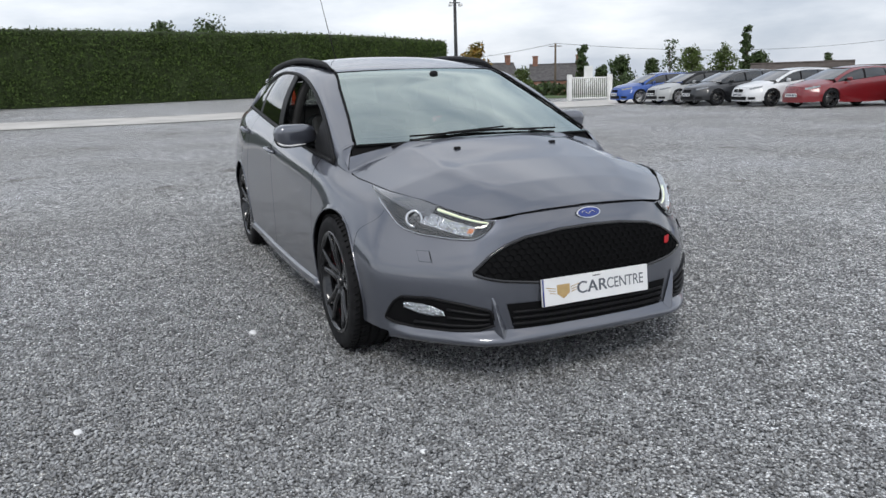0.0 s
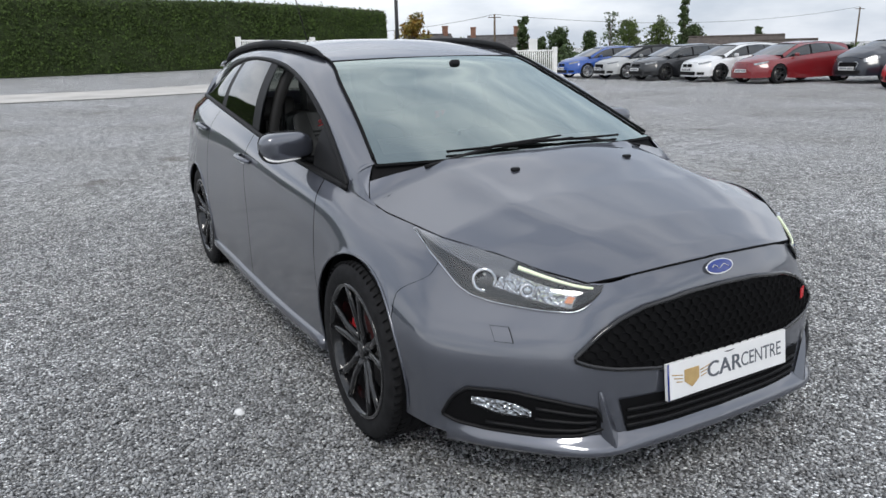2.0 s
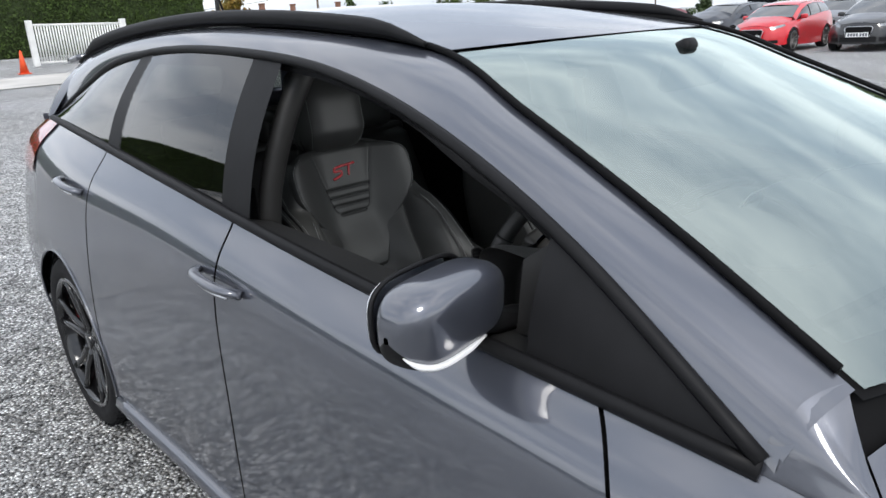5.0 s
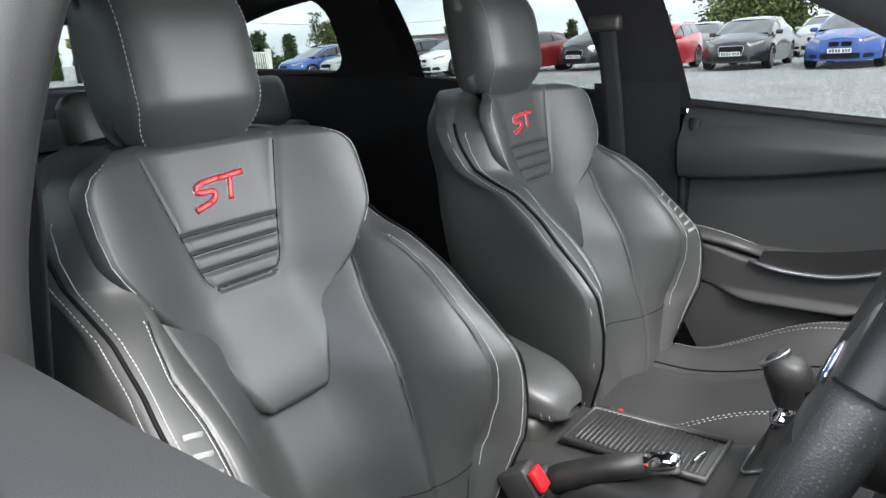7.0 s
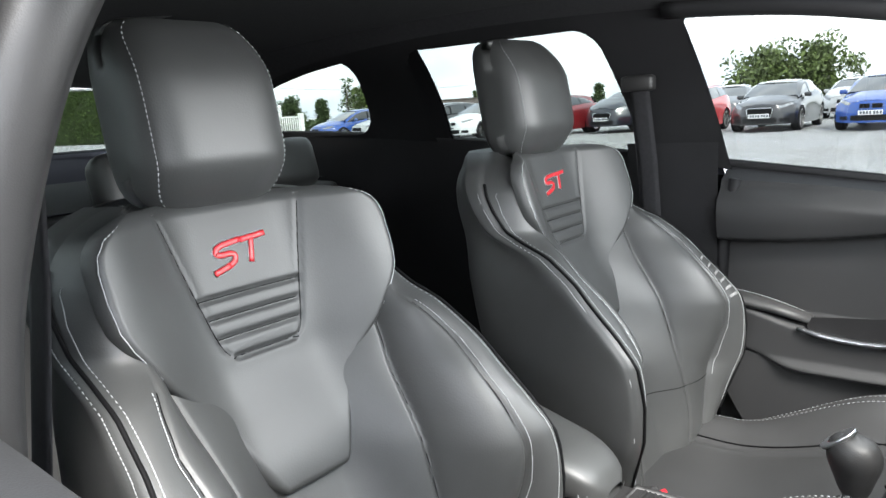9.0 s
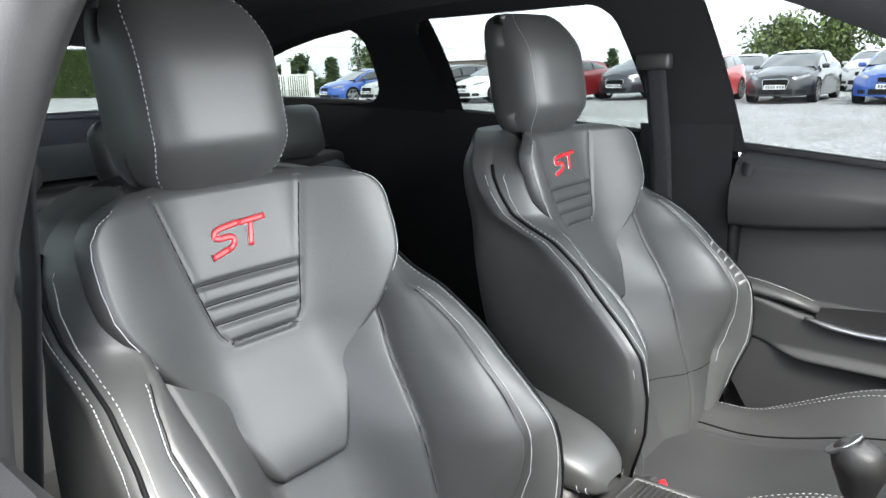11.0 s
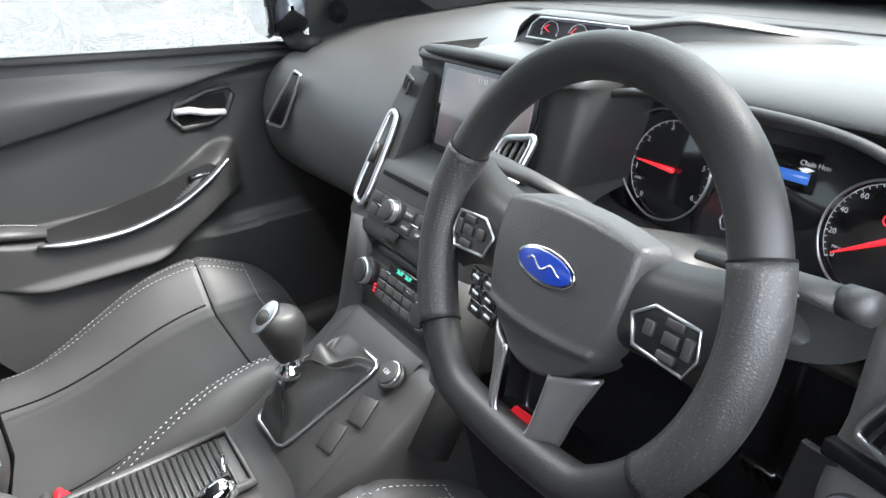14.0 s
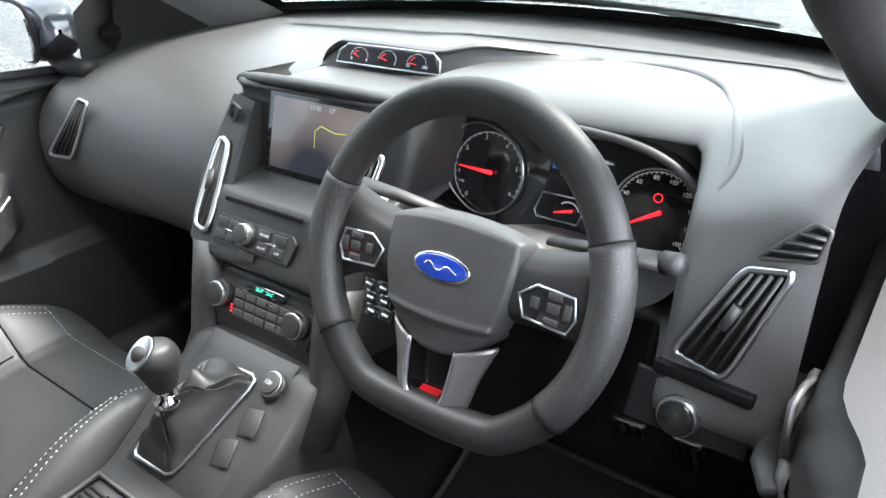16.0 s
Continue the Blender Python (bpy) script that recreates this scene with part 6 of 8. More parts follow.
    part("tweeter", drum(0.022, 0.02, 0.01, pose(side * (x0 - 0.018), 0.61, 0.965, 0, 90), 20), M["seam"], card)
    part("pocket", sheet(lambda u, v: Vector((side * (x0 - 0.052 - 0.01 * u), 1.12 + 0.35 * u - 0.12 * v, 0.585 - 0.20 * v)), 8, 6), M["door"], card)
    if side < 0:
        # release handle in its bezel, with the lock buttons
        ring = [(0.975, 0.905), (0.92, 0.885), (0.835, 0.838), (0.70, 0.74), (0.66, 0.66), (0.72, 0.635), (0.80, 0.68), (0.90, 0.77), (0.965, 0.86)]
        bm_b = bmesh.new()
        bm_b.faces.new([bm_b.verts.new((-0.6455, y, z)) for y, z in ring])
        bez = part("handle_bezel", bm_b, M["seam"], card, "black bezel of the door release", smooth=False)
        part("bezel_rim", tube([(-0.645, y, z) for y, z in ring], 0.003, 6, closed=True, up=(1, 0, 0)), M["plastic2"], bez)
        part("release", tube([(-0.640, 0.90, 0.835), (-0.634, 0.85, 0.79), (-0.634, 0.79, 0.735), (-0.640, 0.745, 0.69)], lambda t: 0.003 + 0.004 * math.sin(math.pi * t), 8, flat=0.6), M["plastic2"], bez, "bright door release")
        for y, z in ((0.925, 0.868), (0.875, 0.842)):
            part("lock_button", block(0.006, 0.040, 0.018, m=pose(-0.643, y, z, 28), bevel=0.003), M["plastic2"], bez)
    return card


door_card(1, 0.752)
door_card(-1, 0.715)

# ---- the cabin: dashboard ----
DASH_X = [-0.74, -0.62, -0.525, -0.475, -0.12, -0.065, -0.03, 0.10, 0.22, 0.42, 0.60, 0.74]


def dash_profile(x):
    """Eight places from windscreen to knee, in y and z, at one x."""
    end_d = [(0.27, 0.93), (0.45, 0.955), (0.72, 0.985), (0.822, 0.985), (0.846, 0.93), (0.862, 0.84), (0.868, 0.765), (0.68, 0.73)]
    drv = [(0.23, 0.935), (0.42, 0.962), (0.64, 0.982), (0.79, 0.962), (0.835, 0.92), (0.855, 0.84), (0.866, 0.765), (0.68, 0.73)]
    clu = [(0.20, 0.938), (0.40, 0.965), (0.62, 0.985), (0.685, 0.965), (0.645, 0.94), (0.66, 0.82), (0.75, 0.79), (0.62, 0.70)]
    mid = [(0.20, 0.938), (0.40, 0.958), (0.60, 0.968), (0.712, 0.972), (0.735, 0.94), (0.78, 0.84), (0.86, 0.74), (0.84, 0.60)]
    pas = [(0.22, 0.935), (0.38, 0.948), (0.55, 0.945), (0.68, 0.915), (0.755, 0.865), (0.79, 0.79), (0.775, 0.70), (0.66, 0.60)]
    end_p = [(0.26, 0.93), (0.40, 0.94), (0.56, 0.935), (0.69, 0.91), (0.765, 0.875), (0.80, 0.80), (0.785, 0.70), (0.68, 0.60)]
    rows = [end_d, end_d, drv, clu, clu, mid, mid, mid, pas, pas, pas, end_p]
    xs = DASH_X
    i = min(max(int(np.searchsorted(xs, x)) - 1, 0), len(xs) - 2)
    t = smooth01(xs[i], xs[i + 1], x)
    return [(a[0] + (b[0] - a[0]) * t, a[1] + (b[1] - a[1]) * t) for a, b in zip(rows[i], rows[i + 1])]


def dash_at(u, v):
    x = 0.74 - 1.372 * u
    prof = dash_profile(x)
    k = 1 - min(1, abs(x) / 0.68) ** 2
    prof = [(0.205 - 0.15 * k, 0.949 + 0.010 * k)] + [(prof[0][0] + 0.02, prof[0][1] + 0.012)] + prof[1:]
    y, z = cr(prof, v)
    return Vector((x, y, z))


M["stack"] = material("stack_plastic", (0.026, 0.0258, 0.0255), 0.42, spec=0.5, vary=0.1, scale=6, bump=0.15, bump_scale=800, distance=0.0004, kind="voronoi")
dash = new("dashboard")
dash.parent = car
tagged(dash, "moulded dark grey dashboard with round dials and silver-rimmed vents")
part("dash_body", sheet(dash_at, 150, 70), M["plastic"], dash)
part("demister_strip", sheet(lambda u, v: Vector((0.55 - 1.1 * u, 0.235 + 0.02 * v + 0.05 * (2 * u - 1) ** 2, 0.957 + 0.004 * v)), 30, 2), M["trim"], dash)

# centre stack
STACK = [(0.735, 0.977), (0.752, 0.968), (0.748, 0.950), (0.770, 0.872), (0.782, 0.858), (0.822, 0.852), (0.846, 0.842), (0.868, 0.805), (0.888, 0.772), (0.884, 0.758), (0.872, 0.750), (0.882, 0.740), (0.906, 0.684), (0.910, 0.668)]


def stack_at(u, v):
    y, z = cr(STACK, v)
    k = smooth01(0.95, 0.76, z)
    xl, xr = 0.178 - 0.030 * k - 0.03 * smooth01(0.76, 0.68, z), -0.150 + 0.045 * k * 0.4
    if u < 0.08:
        w = 1 - u / 0.08
        return Vector((xl + 0.012 * w, y - 0.12 * w, z - 0.01 * w))
    if u > 0.92:
        w = (u - 0.92) / 0.08
        return Vector((xr - 0.012 * w, y - 0.12 * w, z - 0.01 * w))
    k2 = (u - 0.08) / 0.84
    edge = 0.012 * (max(0, abs(2 * k2 - 1) - 0.86) / 0.14) ** 2
    return Vector((xl + (xr - xl) * k2, y - edge, z))


part("centre_panel", sheet(stack_at, 60, 90), M["stack"], dash)
part("stack_brow", tube([Vector((x, 0.742 - 0.02 * abs((x - 0.02) / 0.17) ** 3, 0.978 - 0.012 * abs((x - 0.02) / 0.17) ** 3)) for x in np.linspace(0.185, -0.14, 24)], 0.013, 8, flat=0.6), M["plastic2"], dash)
SN = (0, 0.955, 0.295)
sm = frame_on((-0.004, 0.764, 0.912), SN)
M["screen"] = material("map_screen", (0.035, 0.036, 0.045), 0.12, coat=0.5, color2=(0.30, 0.235, 0.215), scale=6.5, detail=1, emit=0.02)
scr = part("touch_screen", slab([(-0.100, -0.058), (0.100, -0.058), (0.100, 0.058), (-0.100, 0.058)], 0.004, sm, 0.002), M["paint_dark"], dash, "glossy touch screen showing a dim map", smooth=False)
part("display", slab([(-0.090, -0.049), (0.090, -0.049), (0.090, 0.049), (-0.090, 0.049)], 0.0012, sm @ Matrix.Translation((0, 0, 0.004))), M["screen"], scr, smooth=False)
M["print"] = material("white_print", (0.50, 0.51, 0.52), 0.5, vary=0.03, emit=0.02)
M["glow_red"] = material("red_glow", (0.7, 0.02, 0.03), 0.4, vary=0.03, emit=0.12)
M["glow_green"] = material("green_glow", (0.05, 0.62, 0.42), 0.4, vary=0.03, emit=0.12)
M["glow_blue"] = material("blue_display", (0.02, 0.07, 0.25), 0.3, vary=0.1, scale=60, emit=0.12)
M["route"] = material("map_line", (0.55, 0.55, 0.12), 0.5, vary=0.05, emit=0.03)
lettering("clock_text", "11:50", 0.009, sm @ Matrix.Translation((-0.008, 0.042, 0.0056)), M["print"], scr, 0.0002)
lettering("clock_text", "15°", 0.009, sm @ Matrix.Translation((0.022, 0.042, 0.0056)), M["print"], scr, 0.0002)
part("route_line", tube([sm @ Vector(p) for p in ((-0.005, -0.01, 0.0056), (-0.006, 0.012, 0.0056), (0.004, 0.02, 0.0056), (0.03, 0.014, 0.0056), (0.05, 0.016, 0.0056))], 0.0008, 4), M["route"], scr)
for i in range(4):
    part("key", block(0.008, 0.012, 0.001, m=sm @ Matrix.Translation((-0.095, -0.045 + 0.014 * i, 0.0046))), M["trim"], scr)


def vent(name, corners, mat, slats, parent, inset=0.01, r=0.0032, knob=True, round_=0.25):
    """An air vent in a metal frame: corners in order round it."""
    c = [Vector(p) for p in corners]
    n = (c[1] - c[0]).cross(c[3] - c[0]).normalized()
    mid = sum(c, Vector()) / 4
    if n.dot(Vector((-0.69, 1.4, 1.2)) - mid) < 0:
        n = -n
    loop = []
    for i in range(4):
        a, b, d = c[i - 1], c[i], c[(i + 1) % 4]
        for t in (0.0, 0.25, 0.5, 0.75, 1.0):
            p0, p1 = b.lerp(a, round_ * (1 - t) * 0.6), b.lerp(d, round_ * t * 0.6)
            loop.append((p0 * (1 - t) + p1 * t))
    v = part(name, tube([p + n * 0.004 for p in loop], r, 6, closed=True, up=n), mat, parent)
    bm = bmesh.new()
    bm.faces.new([bm.verts.new(p + n * 0.001) for p in loop])
    part("cavity", bm, M["seam"], v, smooth=False)
    for i in range(1, slats + 1):
        t = i / (slats + 1)
        a, b = c[0].lerp(c[1], t), c[3].lerp(c[2], t)
        part("slat", tube([a.lerp(b, 0.04) + n * 0.004, a.lerp(b, 0.96) + n * 0.004], 0.0035, 6, flat=0.5), M["plastic2"], v)
    if knob:
        a, b = c[0].lerp(c[1], 0.5), c[3].lerp(c[2], 0.5)
        p, q = a.lerp(b, 0.36) + n * 0.010, a.lerp(b, 0.58) + n * 0.010
        part("vent_knob", tube([p, q], 0.0048, 8), M["plastic2"], v)
    return v


vent("driver_vent", [(-0.578, 0.846, 0.926), (-0.617, 0.856, 0.938), (-0.582, 0.874, 0.833), (-0.532, 0.860, 0.834)], M["satin"], 4, dash)
vent("side_demister", [(-0.584, 0.846, 0.938), (-0.622, 0.848, 0.978), (-0.634, 0.852, 0.976), (-0.629, 0.856, 0.951)], M["plastic2"], 3, dash, knob=False, r=0.002)
vent("passenger_vent", [(0.622, 0.760, 0.885), (0.592, 0.760, 0.880), (0.622, 0.802, 0.782), (0.680, 0.815, 0.784)], M["satin"], 4, dash, knob=False)
vent("centre_vent", [(0.162, 0.797, 0.901), (0.136, 0.803, 0.893), (0.116, 0.880, 0.792), (0.152, 0.876, 0.797)], M["satin"], 3, dash, r=0.0042, round_=0.5)
cheek = [Vector(p) for p in ((0.172, 0.760, 0.955), (0.122, 0.765, 0.950), (0.100, 0.884, 0.786), (0.130, 0.898, 0.770), (0.164, 0.884, 0.780), (0.182, 0.835, 0.850))]
bm_c = bmesh.new()
front_v, back_v = [bm_c.verts.new(p - Vector((0, 0.003, 0.002))) for p in cheek], [bm_c.verts.new(p + Vector((0, -0.09, -0.02))) for p in cheek]
bm_c.faces.new(front_v)
for i in range(6):
    bm_c.faces.new((front_v[i], back_v[i], back_v[(i + 1) % 6], front_v[(i + 1) % 6]))
part("vent_cheek", bm_c, M["stack"], dash, smooth=False)
vent("centre_vent", [(-0.100, 0.800, 0.915), (-0.148, 0.795, 0.925), (-0.132, 0.862, 0.820), (-0.090, 0.868, 0.815)], M["satin"], 3, dash, r=0.0045)
vent("corner_grille", [(0.152, 0.772, 0.945), (0.134, 0.776, 0.940), (0.142, 0.782, 0.922), (0.158, 0.778, 0.926)], M["plastic2"], 2, dash, knob=False, r=0.003)

RN = (0, 0.86, 0.51)


def rad(x, z):
    """A place on the radio face."""
    return Vector((x, 0.872 - (z - 0.80) * 0.59, z)) + Vector(RN) * 0.004


part("disc_slot", block(0.150, 0.006, 0.004, m=frame_on(rad(0.026, 0.838), RN), bevel=0.001), M["seam"], dash)
panel_r = part("radio_panel", slab([(-0.080, -0.018), (0.074, -0.018), (0.080, 0.012), (0.070, 0.020), (-0.070, 0.020), (-0.082, 0.012)], 0.003, frame_on(rad(0.030, 0.802), RN) @ pose(0, 0, -0.002), 0.001), M["plastic2"], dash, "row of radio buttons", smooth=False)
for i in range(4):
    for j in range(2):
        x = 0.030 + (0.062, 0.038, -0.022, -0.052)[i]
        part("button", block(0.023 if i > 1 else 0.020, 0.013, 0.003, m=frame_on(rad(x, 0.810 - 0.015 * j), RN) @ pose(0, 0, 0.001), bevel=0.001), M["plastic2"], panel_r)
for x, w in ((0.080, 0.022), (-0.005, 0.028)):
    part("trim_line", block(w, 0.0015, 0.001, m=frame_on(rad(x, 0.8025), RN) @ pose(0, 0, 0.003)), M["chrome"], panel_r)
for x, z, txt in ((0.008, 0.810, "SOURCE"), (0.008, 0.795, "SOUND"), (-0.022, 0.795, "DISP")):
    lettering("button_text", txt, 0.0045, frame_on(rad(x, z), RN) @ pose(0, 0, 0.0028), M["print"], panel_r, 0.0001)


def knob(name, p, n, r, depth, parent, cap=M["plastic2"], ring=M["satin"], label=""):
    m = frame_on(p, n)
    k = part(name, drum(r, r * 0.94, depth, m @ pose(0, 0, depth / 2), 36, 0.001), ring, parent, label)
    part("cap", drum(r * 0.86, r * 0.82, 0.004, m @ pose(0, 0, depth + 0.001), 32, 0.001), cap, k)
    part("grip", drum(r * 1.06, r * 1.02, depth * 0.5, m @ pose(0, 0, depth * 0.25), 36, 0.001), M["plastic2"], k)
    return k


knob("volume_knob", rad(0.040, 0.804), RN, 0.0155, 0.014, dash, label="silver-ringed volume knob")
part("hazard_switch", block(0.030, 0.012, 0.003, m=frame_on(rad(0.034, 0.780), RN), bevel=0.001), M["plastic2"], dash)
CN = (0, 0.92, 0.39)


def cli(x, z):
    return Vector((x, 0.884 - (z - 0.735) * 0.424, z)) + Vector(CN) * 0.006


clim = part("climate_panel", slab([(-0.100, -0.032), (0.094, -0.032), (0.100, 0.016), (-0.096, 0.016)], 0.003, frame_on(cli(0.008, 0.715), CN) @ pose(0, 0, -0.004), 0.002), M["plastic2"], dash, "climate control panel with green digits", smooth=False)
knob("climate_knob", cli(0.084, 0.714), CN, 0.0185, 0.016, dash, label="silver-ringed climate knob")
knob("climate_knob", cli(-0.068, 0.714), CN, 0.0185, 0.016, dash, label="silver-ringed climate knob")
part("climate_display", block(0.074, 0.012, 0.002, m=frame_on(cli(0.003, 0.735), CN)), M["paint_dark"], clim)
lettering("digits", "26.0°  26.0°", 0.0075, frame_on(cli(0.003, 0.735), CN) @ pose(0, 0, 0.0012), M["glow_green"], clim, 0.0002)
for i in range(5):
    for j in range(3):
        part("button", block(0.020, 0.0105, 0.0025, m=frame_on(cli(0.050 - 0.022 * i, 0.721 - 0.0125 * j), CN), bevel=0.001), M["plastic"], clim)
for x in (0.062, -0.046):
    for j in range(3):
        part("heat_lamp", block(0.004, 0.002, 0.001, m=frame_on(cli(x, 0.704 - 0.004 * j), CN) @ pose(0, 0, 0.002)), M["glow_red"], clim)
for x in (0.04, -0.012):
    part("trim_line", block(0.018, 0.0014, 0.001, m=frame_on(cli(x, 0.7275 if x > 0 else 0.722), CN) @ pose(0, 0, 0.002)), M["chrome"], clim)

# instrument binnacle
KN = (0, 0.955, 0.295)


def clu(x, z, o=0.0):
    """A place on the instrument face."""
    return Vector((x, 0.664 - (z - 0.87) * 0.309, z)) + Vector(KN) * o


def binnacle(u, v):
    a = 2 * math.pi * u
    ca, sa = math.cos(a), math.sin(a)
    cx, cz = math.copysign(abs(ca) ** 0.62, ca), math.copysign(abs(sa) ** 0.75, sa)
    p = clu(-0.292 + 0.198 * cx, 0.872 + (0.078 if sa > 0 else 0.062) * cz)
    return p + Vector((0.012 * cx * v, (0.085 if sa < 0.2 else 0.06) * v, (0.012 if sa > 0 else -0.028) * v * abs(sa)))


bin_ob = part("binnacle", sheet(binnacle, 80, 8), M["plastic2"], dash, "hooded instrument binnacle")
part("binnacle_hood", tube([binnacle(t, 1.0) + Vector((0, -0.004, 0.002)) for t in np.linspace(-0.02, 0.52, 50)], 0.006, 8, flat=0.8), M["plastic2"], dash)
part("dial_backing", slab([(0.197 * math.copysign(abs(math.cos(a)) ** 0.62, math.cos(a)), (0.077 if math.sin(a) > 0 else 0.061) * math.copysign(abs(math.sin(a)) ** 0.75, math.sin(a))) for a in np.linspace(0, 2 * math.pi, 61)[:-1]], 0.002,
                            frame_on(clu(-0.292, 0.872, -0.001), KN)), M["paint_dark"], bin_ob, smooth=False)


def dial(cx, cz, r, marks, a0, a1, needle, size, parent, stretch=0.0):
    """A round dial: rim, numbers from a0 to a1 degrees, and a red needle."""
    m = frame_on(clu(cx, cz, 0.003), KN)
    loop = []
    for t in np.linspace(0, 2 * math.pi, 49)[:-1]:
        k = r * (1 + stretch * max(0, math.cos(t - radians(150))) ** 2)
        loop.append(m @ Vector((k * math.cos(t), k * math.sin(t), 0.004)))
    d = part("dial", tube(loop, 0.0013, 6, closed=True, up=KN), M["satin"], parent, "round dial with white figures and red needle")
    for i, txt in enumerate(marks):
        a = radians(a0 + (a1 - a0) * i / (len(marks) - 1))
        if txt:
            lettering("figure", txt, size, m @ Matrix.Translation((0.80 * r * math.cos(a), 0.80 * r * math.sin(a), 0.0012)), M["print"], d, 0.00005)
    part("scale", tube([m @ Vector((0.93 * r * math.cos(t), 0.93 * r * math.sin(t), 0.001)) for t in np.linspace(radians(a0), radians(a1), 40)], 0.0004, 4), M["print"], d)
    ticks = [tube([m @ Vector((k * r * math.cos(t), k * r * math.sin(t), 0.001)) for k in (0.88, 0.93)], 0.0005, 4) for t in np.linspace(radians(a0), radians(a1), 4 * len(marks) - 3)]
    part("ticks", join(*ticks), M["print"], d)
    a = radians(needle)
    part("needle", tube([m @ Vector((-0.15 * r * math.cos(a), -0.15 * r * math.sin(a), 0.004)), m @ Vector((0.8 * r * math.cos(a), 0.8 * r * math.sin(a), 0.003))], lambda t: 0.0030 - 0.0022 * t, 6), M["glow_red"], d)
    return d


dial(-0.206, 0.874, 0.055, ["0", "1", "2", "3", "4", "5", "6"], 232, -30, 178, 0.0080, bin_ob, 0.30)
dial(-0.434, 0.868, 0.052, ["0", "20", "40", "60", "80", "100", "120", "140", "160", "180"], 212, -42, 210, 0.0070, bin_ob)
lettering("unit_text", "MPH", 0.004, frame_on(clu(-0.400, 0.853, 0.004), KN), M["print"], bin_ob, 0.0001)
lettering("unit_text", "x1000", 0.004, frame_on(clu(-0.168, 0.856, 0.004), KN), M["print"], bin_ob, 0.0001)
part("brake_warning", lathe([(0.0042, 0), (0.0052, 0.0004), (0.0056, 0)], 20, "z"), M["glow_red"], bin_ob).matrix_local = frame_on(clu(-0.434, 0.886, 0.004), KN)
part("trip_display", block(0.070, 0.036, 0.002, m=frame_on(clu(-0.328, 0.905, 0.002), KN)), M["paint_dark"], bin_ob, "dark trip display")
part("trip_bar", block(0.060, 0.010, 0.001, m=frame_on(clu(-0.328, 0.900, 0.004), KN)), M["glow_blue"], bin_ob)
lettering("display_text", "065106", 0.006, frame_on(clu(-0.318, 0.890, 0.004), KN), M["print"], bin_ob, 0.0001)
lettering("display_text", "Chain Hou", 0.0066, frame_on(clu(-0.360, 0.913, 0.0045), KN), M["print"], bin_ob, 0.0001)
fm = frame_on(clu(-0.316, 0.850, 0.003), KN)
fuel = part("fuel_gauge", tube([fm @ Vector(p) for p in ((-0.030, -0.016, 0), (0.026, -0.016, 0), (0.030, -0.004, 0), (0.024, 0.016, 0), (-0.026, 0.016, 0), (-0.034, -0.008, 0))], 0.0011, 6, closed=True, up=KN), M["satin"], bin_ob, "small fuel gauge")
part("needle", tube([fm @ Vector((0.018, 0.0, 0.003)), fm @ Vector((-0.006, -0.006, 0.003))], lambda t: 0.0022 - 0.0012 * t, 5), M["glow_red"], fuel)
part("scale", tube([fm @ Vector((0.012 + 0.014 * math.cos(t), 0.012 * math.sin(t) - 0.002, 0.001)) for t in np.linspace(0.2, 2.4, 14)], 0.0008, 4), M["print"], fuel)

# gauge pod on the dash top
def pod_line(u):
    """Foot of the pod's face and its height at u, from the passenger's end to the driver's."""
    x = 0.165 - 0.40 * u
    yf = 0.606 - 0.20 * smooth01(0.50, 1.0, u) - 0.004 * smooth01(0.10, 0.0, u)
    h = 0.034 * min(1.0, u / 0.16) ** 0.7 * (1 - smooth01(0.45, 1.0, u)) ** 0.8
    return x, yf, h


def dash_top(x, y):
    prof = dash_profile(x)[:3]
    return float(np.interp(y, [p[0] for p in prof], [p[1] for p in prof]))


def pod_face(u, v):
    x, yf, h = pod_line(u)
    return Vector((x, yf - 0.018 * v, dash_top(x, yf) - 0.003 + (h + 0.004) * v))


def pod_hood(u, v):
    x, yf, h = pod_line(u)
    k = min(1.0, h / 0.02)
    z0, z1, z2 = dash_top(x, yf) - 0.003, dash_top(x, yf - 0.13) - 0.003, dash_top(x, yf - 0.24) - 0.006
    prof = [(yf - 0.016, z0 + h), (yf - 0.018 + 0.010 * k, z0 + h + 0.003 * k), (yf - 0.020 + 0.010 * k, z0 + h + 0.007 * k), (yf - 0.04, z0 + h + 0.007 * k), (yf - 0.13, z1 + 0.5 * h), (yf - 0.24, z2)]
    y, z = cr(prof, v)
    return Vector((x, y, z))


part("gauge_pod", sheet(pod_hood, 60, 26), M["plastic"], dash, "raised pod with three small gauges")
part("gauge_pod_face", sheet(pod_face, 60, 4), M["plastic2"], dash)
PN = (0, 0.90, 0.43)
gm = frame_on((0.002, 0.606, 0.988), PN)
gauges = part("gauge_panel", slab([(-0.096, -0.0125), (0.096, -0.0125), (0.082, 0.013), (-0.082, 0.013)], 0.003, gm, 0.001), M["paint_dark"], dash, smooth=False)
part("gauge_rim", tube([gm @ Vector(p) for p in ((-0.098, -0.014, 0.003), (0, -0.0145, 0.003), (0.098, -0.014, 0.003), (0.094, 0.004, 0.003), (0.080, 0.0145, 0.003), (0, 0.015, 0.003), (-0.080, 0.0145, 0.003), (-0.094, 0.004, 0.003))], 0.0012, 6, closed=True, up=PN), M["satin"], gauges)
